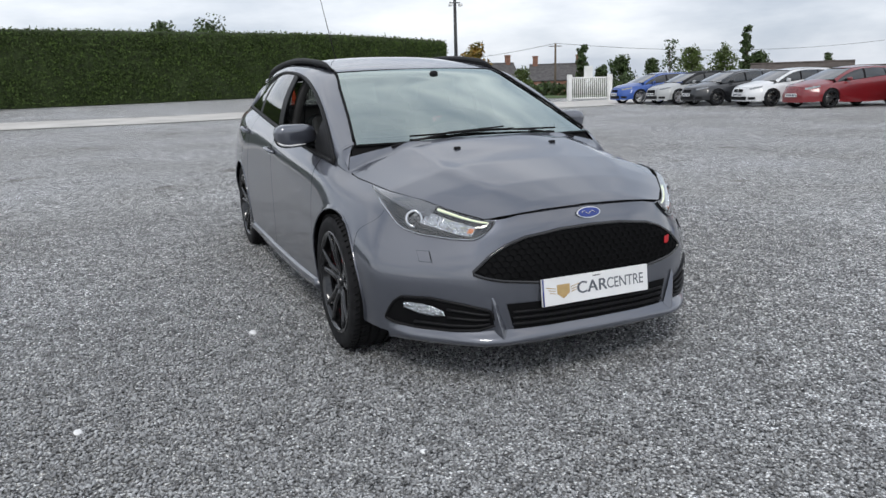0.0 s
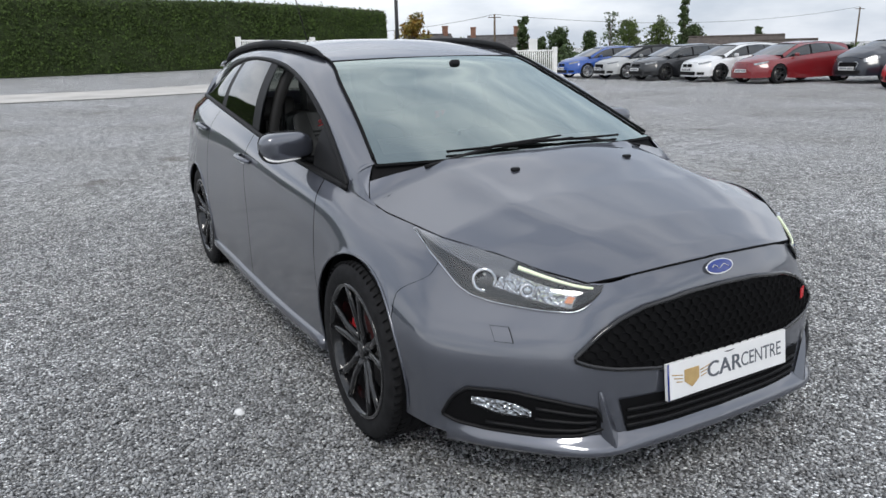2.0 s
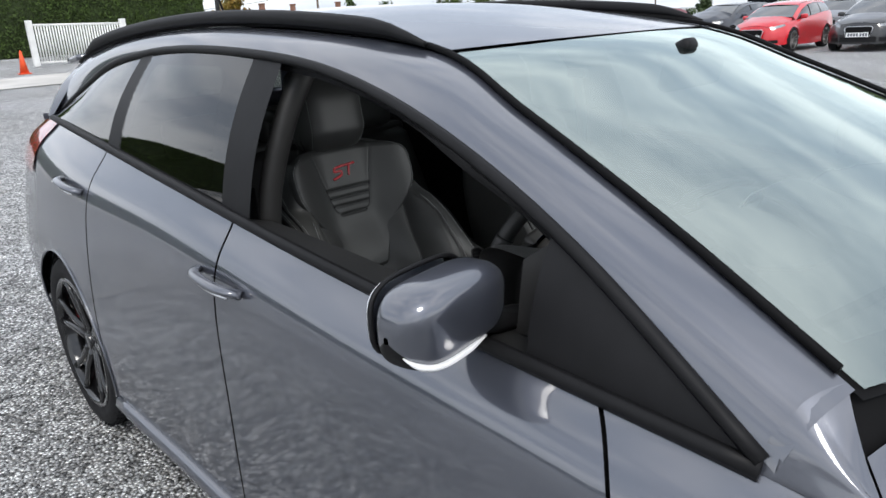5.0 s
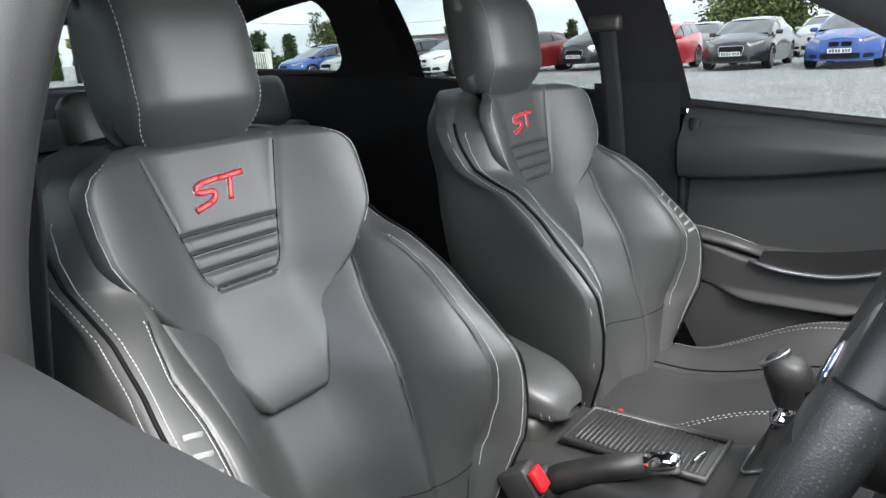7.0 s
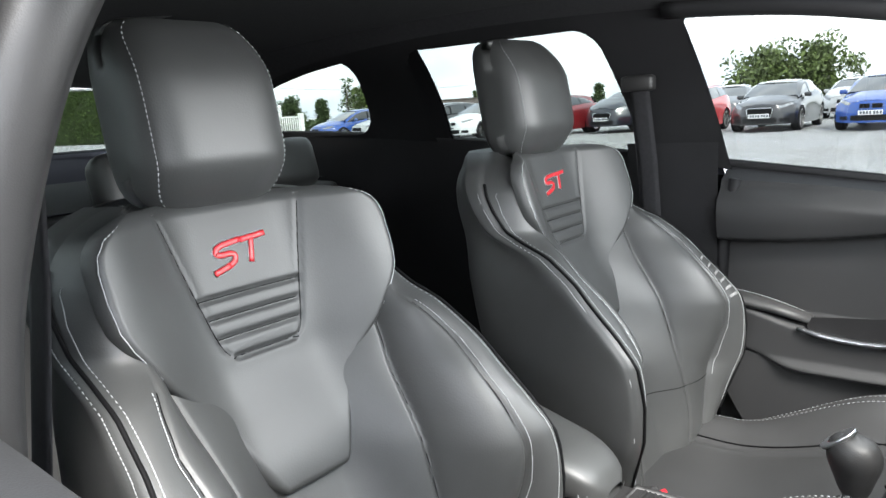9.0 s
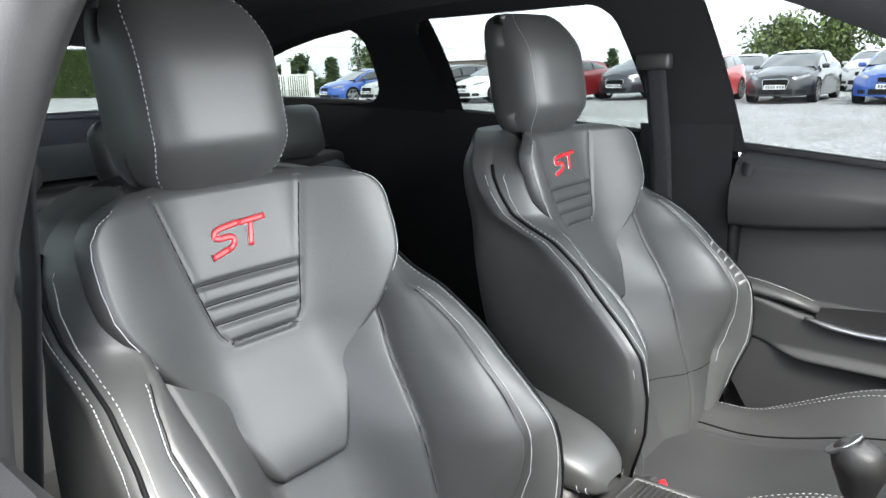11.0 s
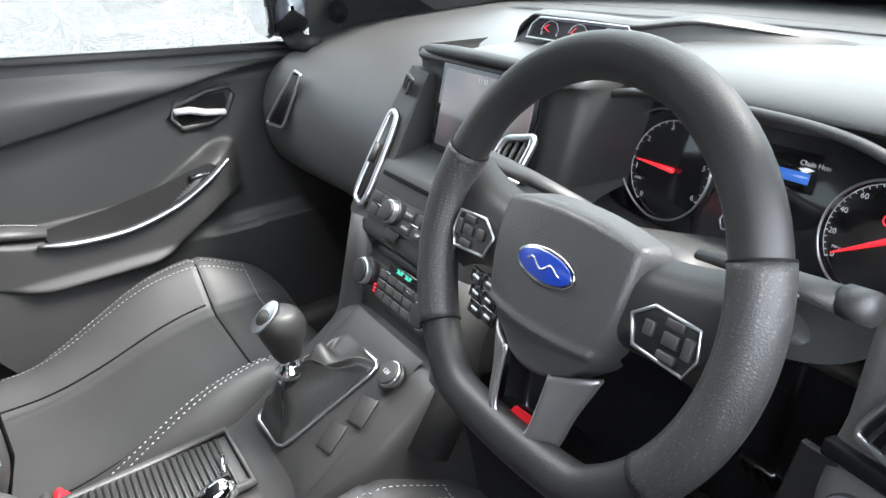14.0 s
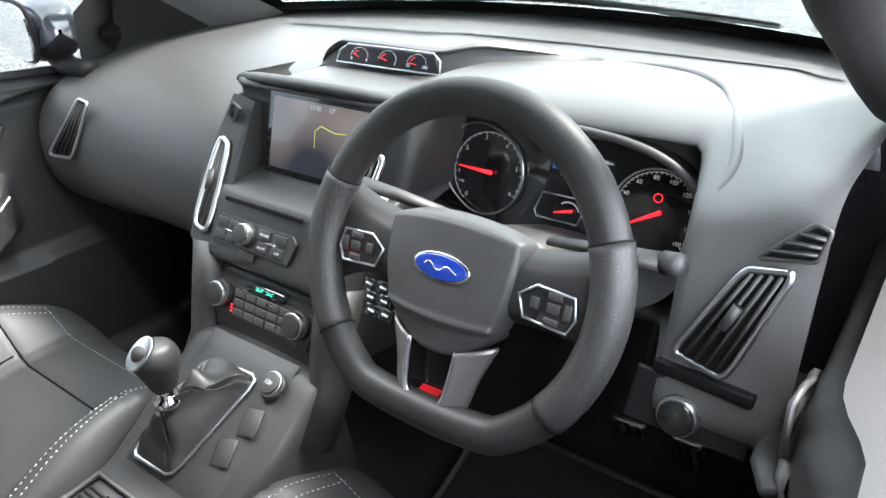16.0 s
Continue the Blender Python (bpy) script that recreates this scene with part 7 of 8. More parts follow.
for i in range(3):
    c = gm @ Matrix.Translation((-0.054 + 0.054 * i, -0.004, 0.0035))
    part("gauge_scale", tube([c @ Vector((0.017 * math.cos(t), 0.0145 * math.sin(t), 0)) for t in np.linspace(0.1, math.pi - 0.1, 18)], 0.0003, 4), M["print"], gauges)
    part("needle", tube([c.translation, c @ Vector((-0.012, 0.005 - 0.002 * i, 0.001))], 0.0006, 4), M["glow_red"], gauges)
    part("red_arc", tube([c @ Vector((0.012 * math.cos(t), 0.010 * math.sin(t), 0)) for t in np.linspace(1.9, 2.7, 8)], 0.0005, 4), M["glow_red"], gauges)
for i, (lo, hi) in enumerate((("50", "150"), ("", "2"), ("0", "5"))):
    for k, txt in ((0.014, lo), (-0.016, hi)):
        if txt:
            lettering("gauge_text", txt, 0.0065, gm @ Matrix.Translation((-0.054 + 0.054 * (2 - i) - k, -0.0065, 0.0038)), M["print"], gauges, 0.0001)

# light switch, shelf line
ls = frame_on((-0.548, 0.874, 0.782), (0.05, 0.98, 0.2))
part("switch_panel", slab([(-0.052, -0.026), (0.062, -0.022), (0.064, 0.026), (-0.046, 0.030)], 0.006, ls @ pose(0, 0, -0.005), 0.002), M["trim"], dash, smooth=False)
knob("light_switch", Vector((-0.548, 0.877, 0.780)), (0.05, 0.98, 0.2), 0.020, 0.007, dash, cap=M["paint_dark"], label="round silver-ringed light switch")
part("shelf_slot", block(0.090, 0.012, 0.012, m=frame_on((-0.562, 0.868, 0.818), (0.1, 0.97, 0.2)), bevel=0.002), M["seam"], dash)
ridge = [(-0.20, 0.372, 0.962), (-0.30, 0.378, 0.964), (-0.38, 0.410, 0.968), (-0.44, 0.49, 0.977), (-0.478, 0.58, 0.982), (-0.512, 0.677, 0.981), (-0.530, 0.745, 0.973), (-0.530, 0.79, 0.958), (-0.522, 0.824, 0.924)]
part("hood_crease", tube([Vector(cr(ridge, t)) - Vector((0, 0, 0.0035)) for t in np.linspace(0, 1, 50)], lambda t: 0.0065 * min(1, 0.3 + 4 * t), 8), M["plastic"], dash)

# ---- steering wheel ----
M["wheel_leather"] = material("wheel_leather", (0.013, 0.013, 0.0132), 0.50, spec=0.4, vary=0.12, scale=20, bump=0.2, bump_scale=600, distance=0.0005, kind="voronoi")
M["grip_leather"] = material("perforated_leather", (0.024, 0.024, 0.024), 0.5, vary=0.12, scale=20, bump=0.5, bump_scale=750, distance=0.0005, kind="voronoi")
grip_n, grip_k = M["grip_leather"].node_tree.nodes, M["grip_leather"].node_tree.links
grip_co, grip_v, grip_r = grip_n.new("ShaderNodeTexCoord"), grip_n.new("ShaderNodeTexVoronoi"), grip_n.new("ShaderNodeValToRGB")
grip_v.inputs["Scale"].default_value, grip_v.inputs["Randomness"].default_value = 290, 0.2
grip_r.color_ramp.elements[0].position, grip_r.color_ramp.elements[0].color = 0.20, (0.058, 0.053, 0.053, 1)
grip_r.color_ramp.elements[1].position, grip_r.color_ramp.elements[1].color = 0.28, (0.020, 0.020, 0.020, 1)
grip_k.new(grip_co.outputs["Object"], grip_v.inputs["Vector"])
grip_k.new(grip_v.outputs["Distance"], grip_r.inputs["Fac"])
grip_k.new(grip_r.outputs["Color"], grip_n["Principled BSDF"].inputs["Base Color"])
M["gunmetal"] = material("gunmetal_plastic", (0.16, 0.155, 0.155), 0.34, metal=0.6, vary=0.05, scale=30)
M["pad"] = material("pad_plastic", (0.034, 0.0338, 0.0336), 0.45, vary=0.1, scale=15, bump=0.3, bump_scale=650, distance=0.0006, kind="voronoi")
M["gaiter"] = material("gaiter_leather", (0.014, 0.014, 0.014), 0.5, vary=0.2, scale=40, bump=0.3, bump_scale=500, distance=0.0006, kind="voronoi")
sw = new("steering_wheel")
sw.parent = car
tagged(sw, "three-spoke black leather steering wheel with satin trim and blue oval badge")
sw.matrix_local = frame_on((-0.339, 0.943, 0.901), (0, 0.93, 0.37))
rim_pts = []
for i in range(72):
    a = 2 * math.pi * i / 72
    r = 0.158
    y = r * math.sin(a)
    if y < -0.138:
        y = -0.138 - (y + 0.138) * -0.25
    rim_pts.append(Vector((r * math.cos(a), y, -0.012)))
part("rim", tube(rim_pts, 0.018, 14, closed=True, up=(0, 0, 1), flat=0.95), M["wheel_leather"], sw, "stitched leather rim with perforated grips")
for a0, a1 in ((-38, 22), (158, 218)):
    grip = [Vector((0.1585 * math.cos(radians(a)), max(0.1585 * math.sin(radians(a)), -0.138), -0.012)) for a in np.linspace(a0, a1, 24)]
    part("grip", tube(grip, 0.0190, 14, up=(0, 0, 1)), M["grip_leather"], sw, "perforated leather grip")
    for e in (grip[0], grip[-1]):
        part("seam", lathe([(0.0183, -0.0012), (0.0196, 0), (0.0183, 0.0012)], 24, "z"), M["seam"], sw).matrix_local = Matrix.Translation(e) @ Vector((-e.y, e.x, 0)).to_track_quat("Z", "Y").to_matrix().to_4x4()
    part("stitching", stitches(lambda t: Vector((0.1425 * math.cos(radians(a0 + (a1 - a0) * t)), max(0.1425 * math.sin(radians(a0 + (a1 - a0) * t)), -0.122), -0.006)), 30, 0.006, 0.0012), M["seam"], sw)


def hub_at(u, v):
    k, h = 2 * u - 1, 2 * v - 1
    w = 0.072 + 0.014 * h - 0.010 * h * h - 0.016 * smooth01(-0.5, -1.0, h)
    x = w * math.copysign(abs(k) ** 0.9, k) * (1 - 0.10 * max(0, (abs(h) - 0.8) / 0.2) ** 2)
    y = -0.018 + 0.060 * h + 0.010 * (1 - k * k) * (h if h > 0 else 0.8 * h)
    edge = max(abs(k), abs(h))
    z = 0.006 - 0.010 * (k * k + 0.5 * h * h) - 0.026 * max(0, (edge - 0.88) / 0.12) ** 2.2
    z -= 0.005 * smooth01(-0.42, -0.55, h) - 0.003 * math.exp(-((h + 0.42) / 0.05) ** 2)
    return Vector((x, y, z))


part("airbag_cover", sheet(hub_at, 50, 50), M["pad"], sw, "textured grey centre pad")
part("hub_body", drum(0.045, 0.06, 0.06, pose(0, -0.015, -0.055), 40, 0.006), M["plastic2"], sw)
part("badge", oval(0.0315, 0.0135, 0.003, pose(0.002, 0.002, 0.0045)), M["chrome"], sw, "blue oval badge with a bright rim")
part("badge_field", oval(0.029, 0.0112, 0.0038, pose(0.002, 0.002, 0.0045)), M["blue"], sw)
part("badge_stroke", tube([Vector((0.002 + x, 0.002 + y, 0.0085)) for x, y in BADGE], 0.0007, 5), M["chrome"], sw)
for sx in (-1, 1):
    def spoke_at(u, v):
        hi, lo = 0.036 + 0.018 * u * u, -0.036 + 0.006 * u - 0.022 * u ** 3
        return Vector((sx * (0.058 + 0.092 * u), hi + (lo - hi) * v, -0.006 - 0.010 * u - 0.026 * abs(2 * v - 1) ** 4))
    part("spoke", sheet(spoke_at, 18, 14), M["wheel_leather"], sw)
    m = pose(sx * 0.106, -0.008, -0.008)
    out = [(-0.027 * sx, 0.006), (-0.012 * sx, 0.017), (0.022 * sx, 0.015), (0.026 * sx, -0.002), (0.020 * sx, -0.015), (-0.020 * sx, -0.012)]
    out = out if sx < 0 else out[::-1]
    pad = part("switch_pad", slab([(-x if False else x, y) for x, y in out], 0.005, m @ pose(0, 0, -0.004), 0.001), M["paint_dark"], sw, "steering wheel buttons in a satin frame", smooth=False)
    part("frame", tube([m @ Vector((x * 1.06, y * 1.06, 0.001)) for x, y in out], 0.0014, 6, closed=True), M["satin"], pad)
    for bx, by, bw, bh in ((0.006, 0.002, 0.012, 0.009), (0.006, 0.0125, 0.014, 0.006), (0.006, -0.0095, 0.014, 0.006), (0.0195, 0.002, 0.007, 0.014), (-0.012, 0.003, 0.008, 0.010)):
        part("button", block(bw, bh, 0.003, m=m @ pose(sx * bx, by, 0.002), bevel=0.001), M["plastic2"], pad)
U_IN = [(-0.027, -0.074), (-0.025, -0.100), (-0.022, -0.122), (-0.015, -0.131), (0.0, -0.132), (0.015, -0.131), (0.022, -0.122), (0.025, -0.100), (0.027, -0.074)]
U_OUT = [(-0.060, -0.060), (-0.046, -0.096), (-0.038, -0.126), (-0.024, -0.144), (0.0, -0.146), (0.024, -0.144), (0.038, -0.126), (0.046, -0.096), (0.060, -0.060)]


def bracket(u, v):
    p, q = cr(U_IN, u), cr(U_OUT, u)
    x, y = p * (1 - v) + q * v
    return Vector((x, y, -0.007 - 0.016 * v * v))


brk = part("lower_spoke", sheet(bracket, 48, 8, thick=0.004), M["gunmetal"], sw, "grey lower spoke with a satin inner edge")
part("inner_edge", tube([Vector((*cr(U_IN, t), -0.0055)) for t in np.linspace(0, 1, 48)], 0.0026, 8, flat=0.6), M["satin"], brk)
part("spoke_insert", slab([(-0.038, -0.07), (0.038, -0.07), (0.028, -0.138), (-0.028, -0.138)][::-1], 0.004, pose(0, 0, -0.026)), M["paint_dark"], sw, smooth=False)
part("spoke_emblem", slab([(-0.016, -0.129), (0.008, -0.128), (0.014, -0.119), (-0.010, -0.120)], 0.002, pose(0, 0, -0.0195)), M["red"], sw, "small red emblem", smooth=False)
for i in range(3):
    for j in range(2):
        cb = part("cruise_button", block(0.018, 0.0128, 0.004, m=pose(-0.092 + 0.0184 * j + 0.004 * i, -0.041 - 0.0130 * i, -0.014, 0, 0, -6), bevel=0.001), M["paint_dark"], sw)
        part("print", block(0.008, 0.0022, 0.0006, m=pose(-0.092 + 0.0184 * j + 0.004 * i, -0.041 - 0.0130 * i, -0.0118, 0, 0, -6)), M["print"], cb)
lettering("pad_text", "AIRBAG", 0.0065, pose(0.0, -0.050, -0.0075), M["plastic2"], sw, 0.0003)
col = part("column_shroud", block(0.11, 0.19, 0.075, m=pose(-0.339, 0.78, 0.832, 22), bevel=0.03, seg=3), M["plastic2"], car, "steering column shroud")
part("ignition_ring", drum(0.016, 0.014, 0.01, frame_on((-0.425, 0.868, 0.882), (-0.1, 0.95, 0.3)), 24, 0.002), M["satin"], col)
for sx, lab in ((1, "indicator stalk"), (-1, "wiper stalk")):
    s = part("stalk", tube([(-0.339 + sx * 0.06, 0.85, 0.905), (-0.339 + sx * 0.12, 0.862, 0.918), (-0.339 + sx * 0.178, 0.872, 0.926)], lambda t: 0.007 + 0.006 * t, 10, flat=0.6), M["plastic2"], car, lab)
    part("tip", tube([(-0.339 + sx * 0.178, 0.872, 0.926), (-0.339 + sx * 0.196, 0.875, 0.929)], 0.0105, 10), M["plastic2"], s)
    for i in range(2):
        part("symbol", tube([Vector((-0.339 + sx * (0.12 + 0.022 * i), 0.878, 0.918 + 0.002 * i)), Vector((-0.339 + sx * (0.132 + 0.022 * i), 0.880, 0.920 + 0.002 * i))], 0.0022, 4, flat=0.5), M["print"], s)

# ---- centre console ----
con = new("centre_console")
con.parent = car
tagged(con, "black centre console with gear lever, ribbed lid and padded armrest")
CON = [(0.905, 0.668), (0.935, 0.668), (0.98, 0.640), (1.08, 0.575), (1.12, 0.556), (1.16, 0.553), (1.36, 0.545), (1.42, 0.54)]


def con_at(u, v):
    y, z = cr(CON, v)
    k = 2 * u - 1
    hw = 0.118 - 0.02 * smooth01(1.0, 1.15, y)
    cx = -0.004 + 0.022 * smooth01(1.0, 1.2, y)
    if abs(k) > 0.72:
        w = (abs(k) - 0.72) / 0.28
        return Vector((cx + math.copysign(hw + 0.025 * w, k), y - 0.02 * w, z - 0.30 * w ** 1.3 - 0.004))
    t = k / 0.72
    return Vector((cx + hw * t, y, z - 0.010 * abs(t) ** 6))


part("console_body", sheet(con_at, 60, 60), M["plastic2"], con)
CP = (0, 0.55, 0.835)


def cpl(x, y, o=0.0):
    """A place on the sloping gear console."""
    return Vector((x, y, 0.652 - (y - 0.96) * 0.66)) + Vector(CP) * o


part("gear_plate", sheet(lambda u, v: cpl(0.080 - 0.168 * u + 0.02 * (1 - u) * v * 0.3, 0.925 + 0.175 * v, 0.006 - 0.006 * max(abs(2 * u - 1), abs(2 * v - 1)) ** 6), 20, 20), M["plastic2"], con)
bf = [cpl(0.046, 0.958, 0.009), cpl(-0.048, 0.955, 0.009), cpl(-0.012, 1.082, 0.009), cpl(0.068, 1.085, 0.009)]
loop = []
for i in range(4):
    a, b, d = bf[i - 1], bf[i], bf[(i + 1) % 4]
    for t in (0, 0.5, 1.0):
        loop.append(b.lerp(a, 0.12 * (1 - t)) * (1 - t) + b.lerp(d, 0.12 * t) * t)
part("boot_frame", tube(loop, 0.0032, 6, closed=True, up=CP), M["satin"], con, "satin metal surround")
kt = Vector((0.022, 1.048, 0.655))


def boot(u, v):
    a = 2 * math.pi * u
    n = len(loop)
    f = u * n
    i = int(f) % n
    base = loop[i].lerp(loop[(i + 1) % n], f - int(f))
    top = kt + Vector((0.014 * math.cos(a + 2.4), 0.014 * math.sin(a + 2.4) * -1, 0.0))
    p = base.lerp(top, v ** 0.8)
    sag = -math.sin(math.pi * v) * 0.010
    fold = (0.012 * math.sin(a * 4 + 7 * v) + 0.006 * math.sin(a * 9 - 5 * v)) * math.sin(math.pi * v) + 0.008 * math.sin(v * 15 + 1.5 * math.sin(a * 2)) * (1 - v)
    return p + Vector((0, 0, -sag + fold * 0.6)) + (p - kt) * fold * 3


part("gear_gaiter", sheet(boot, 90, 40), M["gaiter"], con, "crumpled black leather gaiter")
part("collar", lathe([(0.013, 0.0), (0.0185, 0.003), (0.0185, 0.012), (0.013, 0.016), (0.011, 0.03)], 28, "z"), M["chrome"], con).matrix_local = pose(0.022, 1.048, 0.648, 6, 0, 0)


def knob_at(u, v):
    a = 2 * math.pi * u
    prof = [(0.010, 0.0), (0.015, 0.010), (0.019, 0.024), (0.0245, 0.042), (0.0248, 0.056), (0.018, 0.070), (0.001, 0.075)]
    r, h = cr(prof, v)
    return Vector((max(r, 0.0005) * math.cos(a), max(r, 0.0005) * math.sin(a) * 1.15 + 0.10 * h, h))


gk = part("gear_knob", sheet(knob_at, 36, 24), M["wheel_leather"], con, "black and silver gear knob with red pattern")
gk.matrix_local = pose(0.024, 1.046, 0.668, 4, 0, 0)
plate_m = pose(0.0, 0.0215, 0.0645, -42)
cap = part("knob_cap", oval(0.0165, 0.0225, 0.0045, plate_m), M["satin"], gk, "silver shift pattern plate")
for i in range(3):
    part("gate_line", block(0.0008, 0.014, 0.0008, m=plate_m @ pose(-0.006 + 0.006 * i, 0.003, 0.0049)), M["red"], cap)
part("gate_line", block(0.013, 0.0008, 0.0008, m=plate_m @ pose(0, 0.003, 0.0049)), M["red"], cap)
knob("socket_cap", cpl(-0.074, 0.955, 0.006), CP, 0.0175, 0.010, con, label="round power socket cap with a bright ring")
lettering("cap_text", "12V", 0.008, frame_on(cpl(-0.074, 0.955, 0.0195), CP), M["print"], con, 0.0001)
for y0 in (0.998, 1.036):
    part("console_button", block(0.030, 0.036, 0.002, m=frame_on(cpl(-0.072 + (y0 - 0.998) * 0.28, y0, 0.0055), CP) @ pose(0, 0, 0, 0, 0, 14), bevel=0.002), M["plastic2"], con)
part("cubby", block(0.16, 0.02, 0.055, m=frame_on((0.004, 0.916, 0.655), (0, 0.9, 0.42)) @ pose(0, 0, -0.01)), M["seam"], con)
part("stack_leg", tube([(0.135, 0.86, 0.77), (0.128, 0.885, 0.70), (0.122, 0.905, 0.64), (0.118, 0.95, 0.58)], 0.028, 10, flat=1.3), M["plastic2"], con)
part("stack_leg", tube([(-0.115, 0.86, 0.77), (-0.112, 0.885, 0.70), (-0.116, 0.905, 0.64), (-0.12, 0.95, 0.58)], 0.026, 10, flat=1.3), M["plastic2"], con)
# ribbed lid and armrest
lid = part("lid", block(0.112, 0.215, 0.012, (0.030, 1.235, 0.553), 0.005), M["plastic2"], con, "ribbed sliding lid")
for i in range(24):
    part("rib", tube([(-0.018, 1.145 + 0.0078 * i, 0.5605), (0.078, 1.145 + 0.0078 * i, 0.5605)], 0.0024, 5), M["plastic2"], lid)
part("rim", tube([(-0.026, 1.128, 0.562), (0.086, 1.128, 0.562), (0.086, 1.342, 0.556), (-0.026, 1.342, 0.556)], 0.006, 6, closed=True), M["plastic2"], lid)
part("tab", block(0.006, 0.034, 0.006, m=pose(0.02, 1.150, 0.567, 0, 0, 78), bevel=0.002), M["chrome"], lid)
def armrest_at(u, v):
    """A padded rest, narrower and thinner towards its rounded nose."""
    y = 1.345 + 0.35 * v
    n = math.sqrt(max(0.0, 1 - max(0.0, 1 - v / 0.22) ** 2))
    w, h = (0.060 + 0.014 * v) * (0.35 + 0.65 * n), (0.030 + 0.014 * v) * (0.25 + 0.75 * n)
    a = 2 * math.pi * u
    ca, sa = math.cos(a), math.sin(a)
    return Vector((0.022 + w * math.copysign(abs(ca) ** 0.55, ca), y, 0.594 + 0.075 * v + h * math.copysign(abs(sa) ** 0.6, sa) - 0.012 * (1 - n)))


arm = part("armrest", sheet(armrest_at, 48, 40), M["leather"], con, "padded black armrest")
for d in (0.012, 0.022):
    part("stitching", stitches(lambda t: armrest_at(0.52 + 0.46 * t, d * 3.2 + 0.02) + Vector((0, -0.001, 0)), 26), M["thread"], arm)
part("armrest_base", block(0.13, 0.30, 0.10, (0.022, 1.53, 0.53), 0.02), M["plastic2"], con)
# handbrake
hb = part("handbrake", tube([(-0.085, 1.36, 0.50), (-0.078, 1.31, 0.532), (-0.066, 1.25, 0.560), (-0.052, 1.195, 0.578)], lambda t: 0.022 - 0.005 * t, 12), M["gaiter"], con, "leather handbrake lever with a chrome end")
part("end_cap", tube([(-0.053, 1.198, 0.578), (-0.046, 1.168, 0.586), (-0.043, 1.155, 0.587)], lambda t: 0.0175 - 0.004 * t, 12), M["chrome"], hb)
part("gaiter", tube([(-0.095, 1.42, 0.47), (-0.09, 1.385, 0.49), (-0.085, 1.365, 0.505), (-0.083, 1.345, 0.51), (-0.082, 1.325, 0.52)], lambda t: 0.036 + 0.004 * math.sin(t * 20) - 0.012 * t, 12), M["gaiter"], hb)
for (x, y, z), a in (((-0.119, 1.335, 0.556), 10), ((0.146, 1.33, 0.522), -6)):
    bk = part("belt_buckle", block(0.036, 0.05, 0.055, m=pose(x, y + 0.022, z - 0.03, -30, 0, a), bevel=0.006), M["plastic2"], car, "seat belt buckle with a red button")
    part("button", block(0.026, 0.012, 0.034, m=pose(x, y - 0.006, z - 0.012, -34, 0, a), bevel=0.003), M["red"], bk)
part("door_reflector", block(0.006, 0.030, 0.020, m=pose(0.700, 1.35, 0.568, 20), bevel=0.002), M["red"], car, "small red reflector on the door")

# belts, pedals, mats, mirror
for side in (-1, 1):
    cx = 0.02
    inn = 0.065 if side < 0 else 0.0
    strap = [Vector((side * (0.655 - inn) + 0.01, 1.60, 1.16)), Vector((side * (0.675 - inn) + 0.01, 1.59, 1.0)), Vector((side * (0.69 - inn * 0.6) + 0.01, 1.58, 0.75)), Vector((side * 0.69 + 0.01, 1.55, 0.45))]
    belt = part("seat_belt", tube(strap, 0.024, 6, flat=0.12, up=(1, 0, 0)), M["cloth"], car, "black seat belt hanging by the pillar")
    part("belt_guide", block(0.03, 0.075, 0.034, (side * (0.655 - inn) + 0.01, 1.60, 1.165), 0.008), M["plastic2"], belt)
    part("pillar_lower", sheet(both(lambda u, v: np.array([0.738 - 0.004 * v, 1.45 + 0.21 * u, 0.30 + 0.73 * v]), side), 4, 10), M["pillar"], car)
    part("door_frame_seal", tube([(side * 0.742, 1.415, 0.95), (side * 0.75, 1.44, 0.80), (side * 0.75, 1.45, 0.55), (side * 0.74, 1.44, 0.32)], 0.014, 8), M["trim"], car)
for x, w, h, z in ((-0.388, 0.055, 0.05, 0.448), (-0.485, 0.045, 0.12, 0.44), (-0.29, 0.055, 0.05, 0.448)):
    ped = part("pedal", block(w, 0.012, h, m=pose(x, 0.55, z, -30), bevel=0.004), M["satin"], car, "metal-faced pedal")
    for i in range(3):
        part("grip", block(0.006, 0.006, h * 0.8, m=pose(x - w / 3 + w / 3 * i, 0.558, z, -30), bevel=0.002), M["rubber"], ped)
    part("pedal_arm", tube([(x, 0.53, z + 0.02), (x, 0.47, z + 0.2)], 0.008, 6), M["trim"], ped)
mat = part("floor_mat", sheet(lambda u, v: Vector((-0.12 - 0.46 * u, 0.55 + 0.55 * v, 0.232 + 0.10 * (1 - v) ** 3)), 10, 20), M["carpet"], car, "black floor mat with pale bound edge")
part("binding", tube([Vector((-0.12 - 0.46 * u, 0.55 + 0.55 * v, 0.236 + 0.10 * (1 - v) ** 3)) for u, v in [(0, t) for t in np.linspace(1, 0, 16)] + [(t, 0) for t in np.linspace(0, 1, 10)] + [(1, t) for t in np.linspace(0, 1, 16)]], 0.007, 6), M["plastic"], mat)
rv = part("rear_view_mirror", block(0.23, 0.035, 0.07, m=pose(0.02, 0.80, 1.235, 15), bevel=0.015, seg=3), M["trim"], car, "interior rear view mirror")
part("mount", block(0.05, 0.09, 0.03, m=pose(0.02, 0.84, 1.280, -25), bevel=0.012), M["trim"], rv)

